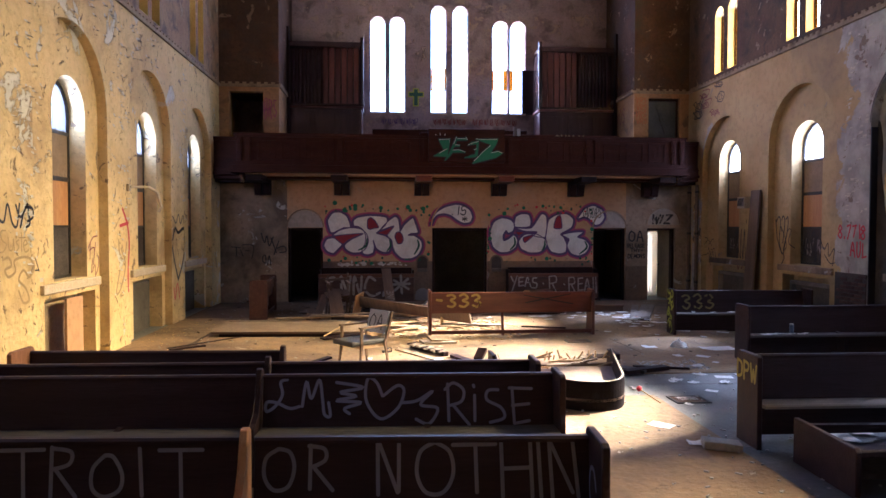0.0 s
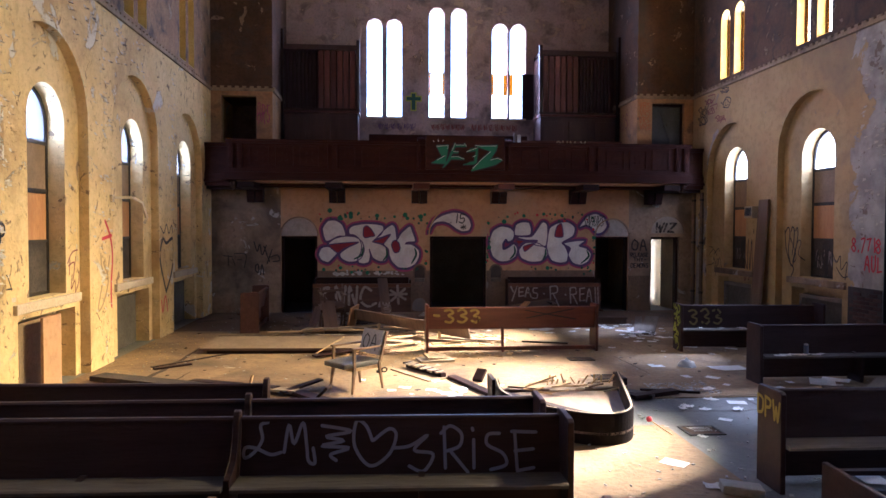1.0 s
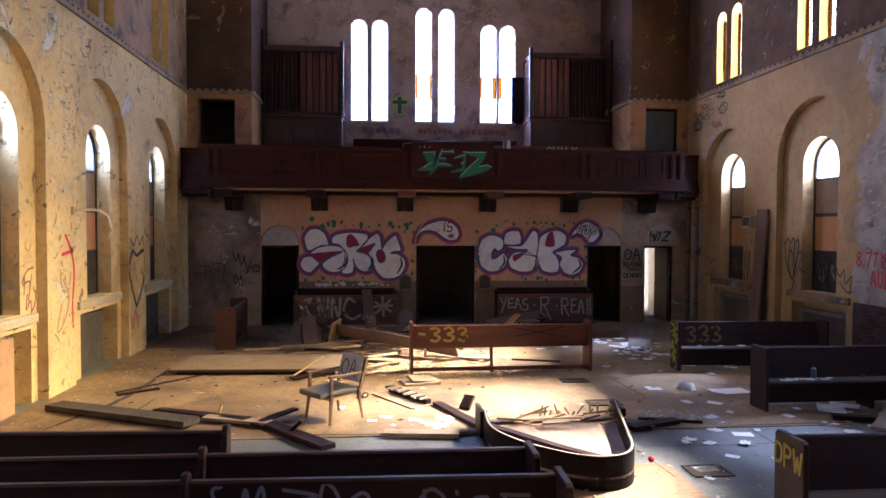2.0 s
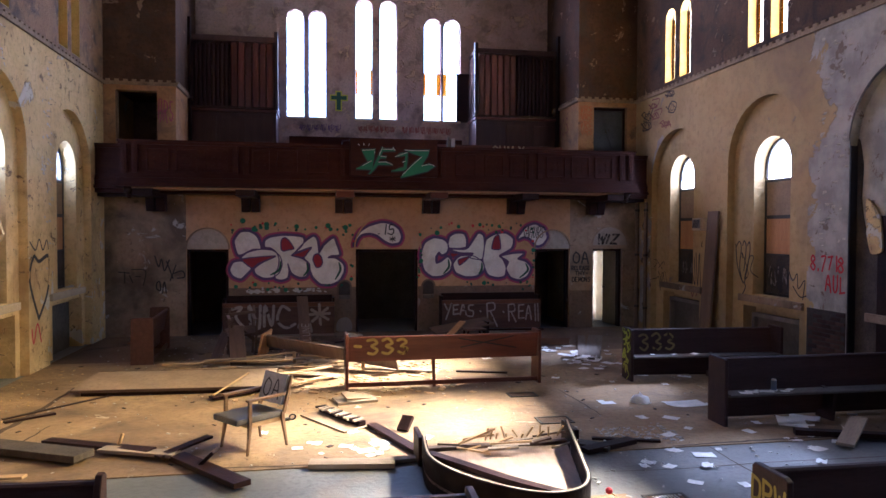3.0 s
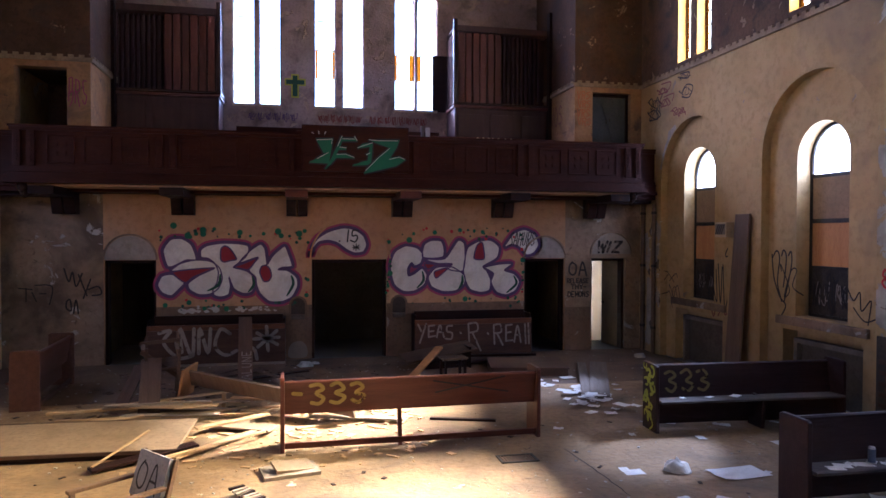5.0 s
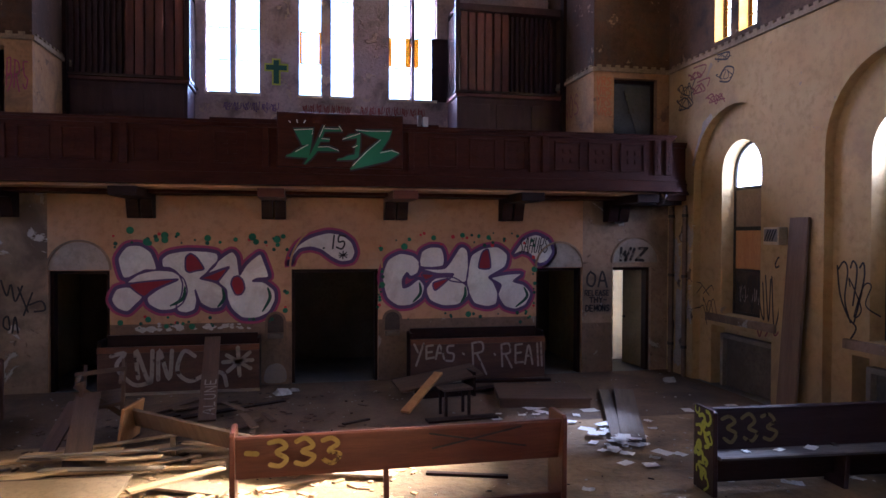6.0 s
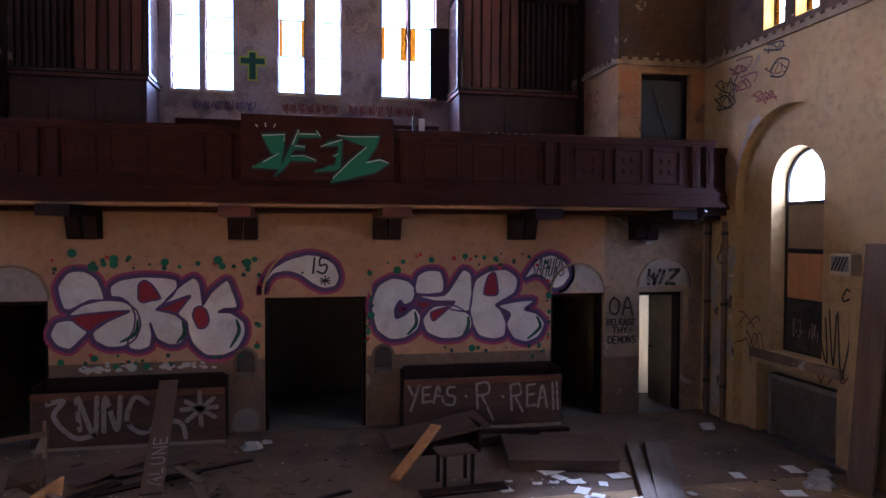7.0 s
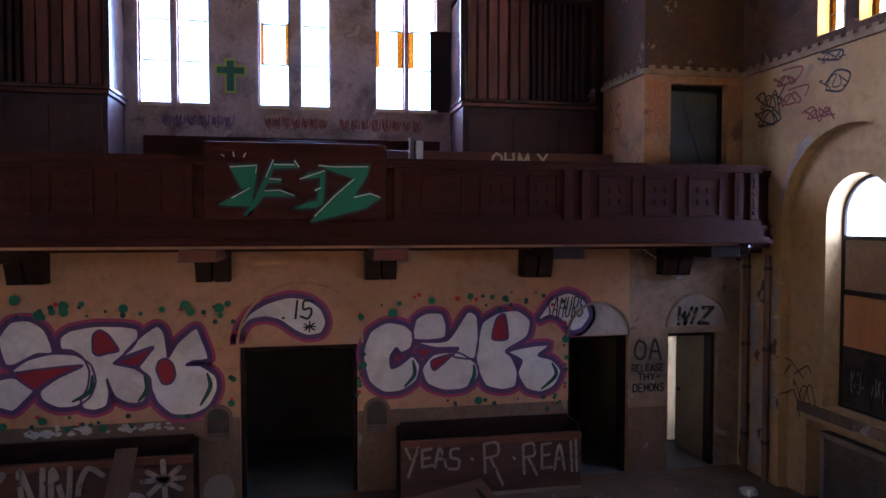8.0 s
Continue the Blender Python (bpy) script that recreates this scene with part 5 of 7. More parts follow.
def grand_piano():
    p = thing("grand_piano", pose(0, 0, 0.012), "gutted dark grand piano case lying on the floor", "piano")
    rim = smooth([(-0.56, 10.42), (-0.60, 9.75), (-0.45, 9.28), (-0.12, 8.84), (0.25, 8.58), (0.58, 8.60), (0.80, 8.86), (0.95, 9.40), (1.12, 10.1), (1.28, 10.75)])
    bm = bmesh.new()
    n = len(rim)
    ring = []
    for i, q in enumerate(rim):
        d = (rim[min(i + 1, n - 1)] - rim[max(i - 1, 0)]).normalized()
        o = Vector((-d.y, d.x)) * 0.045
        ring.append([bm.verts.new((*q, 0)), bm.verts.new((*q, 0.35)), bm.verts.new((*(q + o), 0.35)), bm.verts.new((*(q + o), 0))])
    for a, b in zip(ring, ring[1:]):
        for k in range(4):
            bm.faces.new((a[k], b[k], b[(k + 1) % 4], a[(k + 1) % 4]))
    bm.faces.new(ring[0]), bm.faces.new(ring[-1][::-1])
    LACQUER = material("worn_black_lacquer", (0.005, 0.0035, 0.004), (0.010, 0.007, 0.008), 3.0, 0.6, 0.05, spec=0.05, speck=0.2)
    part("rim", bm, LACQUER, p, "dark curved case rim")
    # Pale strip paints the light caught along the rim's worn top edge.
    bm = bmesh.new()
    ribbon(bm, [q + (rim[min(i + 1, n - 1)] - rim[max(i - 1, 0)]).normalized().orthogonal() * 0.022 for i, q in enumerate(rim)], 0.02, flat((0, 0, 0.35), (1, 0, 0), (0, 1, 0), 0.004))
    part("rim_edge", bm, GREY_WOOD, p, "worn top edge of the rim, its caught light a pale strip")
    lettering("lettering", "102", flat((1.05, 10.0, 0.17), (-0.236, -0.972, 0), (0, 0, 1), 0.03), 0.6, 0.13, 0.02, P_CHALK, p, "pale painted marks inside the rim")
    bm = bmesh.new()
    prism(bm, [tuple(q) for q in rim], 0.11, 0.14, "z")
    part("soundboard", bm, material("pale_soundboard", (0.27, 0.19, 0.14), (0.37, 0.27, 0.20), 2.0, 0.6, 0.05, stretch=(4, 0.6, 4)), p, "pale wooden soundboard")
    bm = bmesh.new()
    for c, h, w in ((smooth([(-0.5, 10.3), (-0.22, 9.92), (0.2, 9.35), (0.66, 8.86)]), 0.20, 0.11), (smooth([(-0.36, 9.65), (-0.1, 9.3), (0.22, 8.85)]), 0.17, 0.03)):
        for a, b in zip(c, c[1:]):
            d = (b - a).normalized()
            o = Vector((-d.y, d.x)) * w / 2
            prism(bm, [tuple(a + o), tuple(b + o), tuple(b - o), tuple(a - o)], 0.1402, h, "z")
    part("bridge", bm, DARK_WOOD, p, "dark curved string bridge")
    part("pin_block", boxes((-0.5, 1.2, 10.5, 10.62, 0.0, 0.17), bevel=0.01), BROWN_WOOD, p)
    part("key_bed", boxes((-0.54, 1.24, 10.63, 10.80, 0.0, 0.09), bevel=0.01), DARK_WOOD, p)
    for x in (-0.57, 1.25):
        part("cheek", boxes((x - 0.03, x + 0.03, 10.4, 10.85, 0.0, 0.33), bevel=0.01), DARK_WOOD, p)
    rg = random.Random(2)
    for i in range(12):
        x = 0.15 + i * 0.08 + rg.uniform(-0.03, 0.03)
        bm = boxes((-0.009, 0.009, -0.008, 0.008, 0, rg.uniform(0.05, 0.15)))
        o = part("hammer", bm, PALE_WOOD, p)
        o.matrix_basis = pose(x, 10.52 + rg.uniform(-0.05, 0.05), 0.24, rg.uniform(-35, 35), rg.uniform(-35, 35), 0)
    for i in range(16):
        a, b = rg.uniform(-0.4, 0.9), rg.uniform(10.2, 10.6)
        o = part("splinter", boxes((0, rg.uniform(0.12, 0.5), 0, rg.uniform(0.015, 0.05), 0, 0.02)), rg.choice((PALE_WOOD, BROWN_WOOD, GREY_WOOD)), p)
        o.matrix_basis = pose(a, b, rg.uniform(0.16, 0.24), rg.uniform(-15, 15), rg.uniform(-14, 6), rg.uniform(-25, 25))


grand_piano()


def armchair():
    c = thing("armchair", pose(-2.48, 11.46, 0.012, 0, 0, -50), "wooden armchair with grey vinyl seat and tagged backrest", "chair")
    CHAIR_WOOD = material("honey_varnished_wood", (0.13, 0.075, 0.04), (0.20, 0.115, 0.06), 4.0, 0.5, 0.05)
    dark_vinyl = material("dark_grey_vinyl", (0.075, 0.066, 0.056), (0.115, 0.103, 0.088), 4.0, 0.4, 0.08)
    vinyl = material("grey_vinyl", (0.26, 0.26, 0.28), (0.36, 0.35, 0.37), 4.0, 0.5, 0.08)
    for sx in (-1, 1):
        for y0, y1, top in ((-0.22, -0.24, 0.62), (0.24, 0.30, 0.42)):
            bm = bmesh.new()
            for zz, r, k in ((0, 0.011, 0.05), (0.36, 0.02, 0.0), (top, 0.018, 0.0)):
                yy = y0 + (k if y0 > 0 else -k)
                for a, b in ((-1, -1), (1, -1), (1, 1), (-1, 1)):
                    bm.verts.new((sx * (0.25 + k * 0.4) + a * r, yy + b * r, zz))
            bm.verts.ensure_lookup_table()
            for lv in (0, 4):
                for q in range(4):
                    bm.faces.new([bm.verts[lv + x] for x in (q, (q + 1) % 4, (q + 1) % 4 + 4, q + 4)])
            part("leg", bm, CHAIR_WOOD, c)
        part("armrest", boxes((sx * 0.25 - 0.03, sx * 0.25 + 0.03, -0.26, 0.28, 0.62, 0.65), bevel=0.008), CHAIR_WOOD, c)
        part("back_post", prism(bmesh.new(), [(0.24, 0.40), (0.28, 0.40), (0.40, 0.84), (0.37, 0.84)], sx * 0.25 - 0.016, sx * 0.25 + 0.016), CHAIR_WOOD, c)
    part("seat", boxes((-0.25, 0.25, -0.40, 0.26, 0.36, 0.44), bevel=0.03), dark_vinyl, c, "dark grey vinyl seat")
    part("seat_frame", boxes((-0.235, 0.235, -0.24, 0.24, 0.31, 0.359)), PALE_WOOD, c)
    part("backrest", prism(bmesh.new(), [(0.23, 0.50), (0.28, 0.49), (0.39, 0.83), (0.34, 0.85)], -0.23, 0.23), vinyl, c, "grey vinyl backrest with black tag")
    lettering("tag", "OA", flat((-0.17, 0.232 + 0.02, 0.56), (1, 0, 0), (0, 0.32, 1), 0.006), 0.36, 0.22, 0.02, P_BLACK, c, "black tag")


armchair()

# the big panel and the boards round the turned pew
pn = thing("panel", pose(-5.55, 14.42, 0.07, 1.5, 0, -2.5), "large tan plywood panel lying on low battens", "panel")
part("sheet", boxes((0, 3.05, 0.03, 1.32, 0, 0.04), bevel=0.004), BOARD_GREY, pn)
part("edge_strip", boxes((0, 3.05, 0, 0.029, 0, 0.045), bevel=0.004), BROWN_WOOD, pn, "dark edging strip")
part("edge_strip", boxes((0, 3.05, 1.321, 1.35, 0, 0.045), bevel=0.004), BROWN_WOOD, pn, "dark edging strip")
plank(-5.4, 14.5, -2.5, 14.36, 0.1, DARK_WOOD, "dark batten under the panel", 0.012, th=0.055)
plank(-5.5, 15.6, -2.6, 15.4, 0.1, DARK_WOOD, "dark batten under the panel", 0.012, th=0.055)
plank(-4.6, 16.35, -1.35, 16.75, 0.09, PALE_WOOD, "long pale batten lying on debris", 0.1, th=0.035)
plank(-4.4, 16.1, -1.5, 16.0, 0.07, PALE_WOOD, "long pale batten lying on debris", 0.05, th=0.03)
plank(-2.5, 14.1, -1.45, 15.3, 0.10, PALE_WOOD, "splintered pale plank among the rubble", 0.05)
plank(-2.6, 14.0, -1.5, 14.9, 0.05, PALE_WOOD, "splintered pale lath among the rubble", 0.09)
plank(-3.35, 13.9, -2.3, 14.5, 0.20, DARK_WOOD, "dark broken board on the carpet", 0.03, 0.09)
plank(-3.3, 13.8, -2.85, 14.55, 0.03, PALE_WOOD, "thin pale stick on the boards", 0.1, 0.28, 0.02)
plank(-2.2, 15.5, -1.4, 15.1, 0.28, BOARD_GREY, "grey broken board among the rubble", 0.06)
plank(-2.4, 15.2, -1.5, 15.8, 0.12, PALE_WOOD, "splintered pale plank among the rubble", 0.09)
plank(-1.1, 15.2, 0.3, 15.7, 0.10, PALE_WOOD, "splintered pale plank among the rubble", 0.014)
plank(-0.9, 15.7, 0.4, 15.3, 0.14, GREY_WOOD, "grey broken plank on the floor", 0.05)
plank(0.8, 15.4, 1.7, 15.1, 0.08, DARK_WOOD, "dark broken lath on the floor", 0.014)
# wrecked pew back with its orange end
w = thing("wrecked_pew", Matrix.Identity(4), "wrecked pew back with a raw orange broken end", "pew")
o = part("backrest", boxes((0, 3.1, -0.02, 0.02, 0, 0.30), bevel=0.006), LEAN_WOOD, w)
o.matrix_basis = pose(-2.78, 17.25, 0.28, 30, 3.5, -36)
o = part("pew_end", boxes((-0.02, 0.02, -0.24, 0.2, 0, 0.52), bevel=0.008), PLYWOOD, w, "raw orange broken end")
o.matrix_basis = pose(-2.84, 17.2, 0.10, 8, 14, -20)
o = part("foot", boxes((-0.03, 0.03, -0.03, 0.03, 0, 0.24)), PALE_WOOD, w)
o.matrix_basis = pose(-2.2, 16.65, 0.012)
o = part("foot", boxes((-0.03, 0.03, -0.03, 0.03, 0, 0.18)), PALE_WOOD, w)
o.matrix_basis = pose(-0.9, 15.85, 0.012)


def wrecked_chair():
    c = thing("broken_chair", pose(-3.32, 17.7, 0.012, 0, 0, 12), "broken wooden chair tipped against boards", "chair")
    for x, y, rx, h in ((-0.25, -0.2, 8, 0.85), (0.25, -0.2, 4, 0.8), (-0.25, 0.25, -6, 0.95), (0.25, 0.25, -3, 0.95)):
        o = part("leg", boxes((-0.022, 0.022, -0.022, 0.022, 0, h)), BROWN_WOOD, c)
        o.matrix_basis = pose(x, y, 0, rx, 3, 0)
    o = part("seat", boxes((-0.3, 0.3, -0.25, 0.28, 0, 0.05), bevel=0.01), BROWN_WOOD, c)
    o.matrix_basis = pose(0, 0, 0.48, 10, -6, 0)
    o = part("backrest", boxes((-0.32, 0.32, -0.015, 0.015, 0, 0.06), bevel=0.01), BROWN_WOOD, c)
    o.matrix_basis = pose(0, 0.16, 0.84, 0, -4, 0)
    for sx in (-1, 1):
        o = part("armrest", boxes((-0.03, 0.03, -0.28, 0.30, 0, 0.035), bevel=0.008), LEAN_WOOD, c)
        o.matrix_basis = pose(sx * 0.26, 0.02, 0.80 if sx < 0 else 0.78, 4, 0, 0)
    part("back_post", boxes((0.26, 0.30, 0.22, 0.26, 0.40, 1.02), bevel=0.006), LEAN_WOOD, c)
    o = part("brace", boxes((-0.4, 0.4, -0.012, 0.012, 0, 0.07)), BROWN_WOOD, c)
    o.matrix_basis = pose(0, -0.2, 0.5, 0, 38, 0)


wrecked_chair()
plank(-3.20, 16.2, -3.40, 17.45, 0.30, BROWN_WOOD, "grey board propped on the broken chair", 0.02, 0.66, 0.03)
plank(-3.75, 16.9, -3.62, 17.7, 0.2, BROWN_WOOD, "grey board propped on the broken chair", 0.02, 0.5, 0.03)
lean = plank(-2.0, 18.2, -2.15, 20.16, 0.26, BROWN_WOOD, "grey plank leaning on the bench, pale letters on it", 0.02, 0.98, 0.035, "leaning boards")
lettering("lettering", "ALUNE", flat((0.12, -0.1, 0.036), (1, 0, 0), (0, 1, 0), 0.003), 0.9, 0.16, 0.02, P_THIN, lean, "pale letters")
for i, (a, b, c2, d2) in enumerate(((-1.30, 17.43, -1.29, 18.29), (-1.52, 17.62, -1.22, 18.03), (-1.50, 18.33, -1.27, 17.55), (-1.02, 17.72, -1.18, 18.20), (-1.83, 18.86, -1.42, 18.22))):
    plank(a, b, c2, d2, 0.08 + 0.02 * (i % 3), LEAN_WOOD if i % 2 == 0 else BROWN_WOOD, "short broken board in a crossed pile", 0.014 + 0.028 * i, th=0.026)
for i, (a, b, c2, d2, w) in enumerate(((-0.84, 17.49, -0.53, 17.14, 0.12), (-0.51, 16.98, -0.23, 17.16, 0.14), (-0.03, 17.67, 0.37, 17.89, 0.07), (0.19, 17.20, 0.59, 17.36, 0.04), (-2.7, 18.3, -1.55, 18.95, 0.16), (-3.0, 18.6, -2.3, 19.6, 0.2), (-1.6, 18.95, -0.9, 19.3, 0.1), (-2.6, 18.9, -1.7, 19.4, 0.22), (-3.1, 18.0, -2.5, 18.7, 0.18))):
    plank(a, b, c2, d2, w, BROWN_WOOD if i % 2 else DARK_WOOD, "grey broken board on the floor" if i % 2 else "dark broken board on the floor", 0.014 + 0.03 * (i % 2), th=0.025)
RUB = random.Random(91)
for i in range(15):
    x, y, a, ln_ = RUB.uniform(-4.4, -1.9), RUB.uniform(15.75, 16.75), RUB.uniform(-0.5, 0.5), RUB.uniform(0.5, 1.5)
    plank(x, y, x + ln_ * math.cos(a), y + ln_ * math.sin(a), RUB.uniform(0.05, 0.14), (PALE_WOOD, PALE_WOOD, GREY_WOOD)[i % 3], ("splintered pale plank among the rubble", "splintered pale plank among the rubble", "grey broken plank among the rubble")[i % 3], 0.02 + 0.012 * i, 0.02 + 0.012 * i + RUB.uniform(-0.01, 0.06), 0.02)

# piano action pieces and boards in the light
k = thing("keyboard_frame", pose(-1.45, 12.42, 0.012, 0, 0, -58), "broken piano keyboard frame with a row of keys", "keyboard")
part("base_board", boxes((-0.55, 0.55, -0.26, 0.12, 0, 0.02)), BOARD_GREY, k, "pale base board")
part("key_rail", boxes((-0.5, 0.5, 0.02, 0.12, 0.0205, 0.09), bevel=0.006), DARK_WOOD, k)
for i in range(14):
    o = part("key", boxes((0, 0.04, -0.14, 0.02, 0, 0.025)), GREY_WOOD if i % 3 else DARK_WOOD, k)
    o.matrix_basis = pose(-0.5 + i * 0.07, 0.1, 0.09, 3 * (i % 4), 0, 2 * (i % 5) - 4)
b = thing("broken_box", pose(-1.15, 13.5, 0.012, 0, 0, 12), "broken grey wooden box pieces", "box")
part("side", boxes((-0.32, 0.3, -0.2, 0.2, 0, 0.04)), GREY_WOOD, b)
o = part("lid", boxes((-0.22, 0.22, -0.12, 0.12, 0, 0.03)), BOARD_GREY, b)
o.matrix_basis = pose(0.02, 0.0, 0.06, 12, 6, 10)
plank(-1.0, 12.05, -0.5, 10.75, 0.14, DARK_WOOD, "dark board lying in the light", 0.014, th=0.05)
plank(-0.62, 11.75, -0.52, 11.9, 0.16, DARK_WOOD, "small dark upright block", 0.014, 0.16, 0.05)
plank(-1.8, 10.6, -0.85, 10.48, 0.2, GREY_WOOD, "grey board at the carpet edge", 0.014, th=0.06)
plank(-0.95, 10.6, -0.3, 10.7, 0.14, GREY_WOOD, "grey board at the carpet edge", 0.014, th=0.04)
plank(-6.5, 12.25, -4.3, 11.15, 0.30, CHARRED, "long dull brown board across the carpet edge", 0.03, 0.05, 0.08)
plank(-5.0, 12.0, -3.6, 11.25, 0.16, DARK_WOOD, "dark board in the rubble", 0.014, 0.05, 0.05)
plank(-4.2, 11.45, -3.3, 11.1, 0.18, GREY_WOOD, "grey board in the rubble", 0.05, th=0.04)
plank(-3.3, 11.12, -2.45, 10.02, 0.2, DARK_WOOD, "dark fallen moulding on the floor", 0.014, 0.04, 0.06)
plank(-3.5, 11.05, -3.0, 11.55, 0.12, DARK_WOOD, "dark broken board on the carpet", 0.05, 0.12)
plank(-4.05, 11.55, -4.0, 11.6, 0.05, PALE_WOOD, "small pale upright stick", 0.02, 0.2, 0.03)
plank(-2.95, 10.75, -2.8, 10.72, 0.2, DARK_WOOD, "dark wedge of wood", 0.05, 0.2, 0.04)
plank(-5.6, 10.75, -4.7, 10.6, 0.1, PALE_WOOD, "splintered pale plank among the rubble", 0.012, 0.06)
plank(-6.0, 13.2, -4.3, 15.2, 0.07, DARK_WOOD, "dark lath along the carpet", 0.014, th=0.012)
plank(-5.9, 13.0, -5.4, 13.4, 0.1, DARK_WOOD, "dark broken board on the carpet", 0.014)
plank(1.4, 10.55, 2.15, 10.85, 0.16, DARK_WOOD, "dark board beside the piano", 0.014, th=0.06)
plank(1.7, 11.05, 2.5, 10.8, 0.07, DARK_WOOD, "dark lath beside the piano", 0.014)
plank(1.35, 10.95, 1.75, 10.6, 0.2, METAL, "dark iron piano part", 0.014, th=0.05)
plank(4.4, 10.85, 5.6, 10.3, 0.14, DARK_WOOD, "dark board near the pew", 0.014, 0.04, 0.07)
plank(4.6, 10.2, 5.4, 10.9, 0.2, GREY_WOOD, "grey board near the pew", 0.04, 0.14, 0.04)
plank(5.0, 14.6, 6.2, 14.5, 0.24, DARK_WOOD, "dark board under the pew", 0.014, th=0.04)

# planks and low platform on the far side
DULL_PLANK = material("dull_grey_plank", (0.13, 0.103, 0.082), (0.19, 0.155, 0.125), 3.0, 0.8, 0.1, stretch=(0.4, 5, 5), vary=0.15)
plank(4.61, 18.89, 3.54, 16.10, 0.17, DULL_PLANK, "long grey plank on the floor", 0.03, th=0.05)
plank(4.95, 18.82, 3.72, 16.02, 0.33, DULL_PLANK, "long grey plank on the floor", 0.03, th=0.06)
lp = thing("low_platform", pose(2.49, 18.2, 0.012, 0, 0, -10.8), "low brown wooden platform with a worn top", "platform")
part("top", boxes((0, 1.5, 0, 1.15, 0.13, 0.16), bevel=0.006), BROWN_WOOD, lp)
part("front", boxes((0.02, 1.48, 0.02, 0.06, 0, 0.129)), BROWN_WOOD, lp)
part("side", boxes((0.02, 0.06, 0.061, 1.13, 0, 0.129)), BROWN_WOOD, lp)
part("side", boxes((1.44, 1.48, 0.061, 1.13, 0, 0.129)), BROWN_WOOD, lp)
dk = thing("broken_desk", pose(1.1, 18.9, 0.012, 0, 0, 8), "collapsed brown wooden desk", "desk")
o = part("top", boxes((0, 1.5, 0, 0.6, 0, 0.04), bevel=0.006), BROWN_WOOD, dk)
o.matrix_basis = pose(-0.1, 0, 0.14, 8, -8, 0)
part("side", boxes((1.2, 1.24, 0.0, 0.6, 0, 0.42), bevel=0.006), DARK_WOOD, dk)
part("drawer", boxes((0.3, 1.19, 0.1, 0.55, 0, 0.14), bevel=0.006), DARK_WOOD, dk)
plank(0.95, 18.1, 1.65, 18.95, 0.16, PLYWOOD, "raw orange plank leaning on the desk", 0.03, 0.45, 0.04)
plank(2.2, 19.5, 3.8, 19.4, 0.12, DARK_WOOD, "long dark pole on the rubble", 0.16, th=0.05)
plank(2.0, 19.2, 3.4, 19.75, 0.2, DARK_WOOD, "dark board on the rubble", 0.05)
st = thing("stool", pose(1.7, 17.95, 0.012, 0, 0, 10), "small brown wooden stool", "stool")
part("seat", boxes((-0.24, 0.24, -0.17, 0.17, 0.40, 0.44), bevel=0.01), BROWN_WOOD, st)
for sx in (-1, 1):
    for sy in (-1, 1):
        part("leg", boxes((sx * 0.19 - 0.02, sx * 0.19 + 0.02, sy * 0.12 - 0.02, sy * 0.12 + 0.02, 0, 0.40)), DARK_WOOD, st)
plank(1.2, 17.6, 2.3, 17.7, 0.22, DARK_WOOD, "dark board under the stool", 0.014)

# tall board against the east wall and the wall unit
ob = part("leaning_board", boxes((0, 0.05, -0.2, 0.2, 0, 3.08), bevel=0.008), LEAN_WOOD)
ob.matrix_world = pose(6.56, 16.74, 0.012, 0, 4.0, 0)
tagged(ob, "tall brown-grey board leaning against the plaster wall", "board", "leaning boards")
u = thing("wall_unit", pose(6.84, 17.25, 2.66), "small white wall unit with diagonal slots", "vent")
part("case", boxes((-0.16, 0, -0.18, 0.18, 0, 0.28), bevel=0.012), TRIM, u)
bm = bmesh.new()
part("face", boxes((-0.168, -0.161, -0.15, 0.15, 0.05, 0.25)), P_OLD, u, "grey face plate")
for i in range(4):
    o = part("slot", boxes((-0.004, 0, -0.012, 0.012, -0.1, 0.1)), P_BLACK, u)
    o.matrix_basis = pose(-0.169, -0.09 + i * 0.06, 0.15, 28, 0, 0)
br = thing("wall_bracket", pose(-6.85, 13.75, 2.86), "bent broken lamp bracket hanging from the wall", "bracket")
part("plate", boxes((0, 0.05, -0.05, 0.05, -0.03, 0.1), bevel=0.01), TRIM, br)
bm = bmesh.new()
for a, b in zip(((0.05, 0, 0.05), (0.28, 0.25, 0.06), (0.36, 0.5, -0.02), (0.4, 0.62, -0.3)), ((0.28, 0.25, 0.06), (0.36, 0.5, -0.02), (0.4, 0.62, -0.3), (0.36, 0.6, -0.4))):
    d = Vector(b) - Vector(a)
    box(bm, 0, d.length, -0.022, 0.022, -0.022, 0.022, m=Matrix.Translation(a) @ d.to_track_quat("X", "Z").to_matrix().to_4x4())
part("arm", bm, TRIM, br, "pale bent arm")

# floor grilles
RUST = material("rusty_iron", (0.12, 0.075, 0.05), (0.18, 0.11, 0.07), 6.0, 0.8, 0.1)
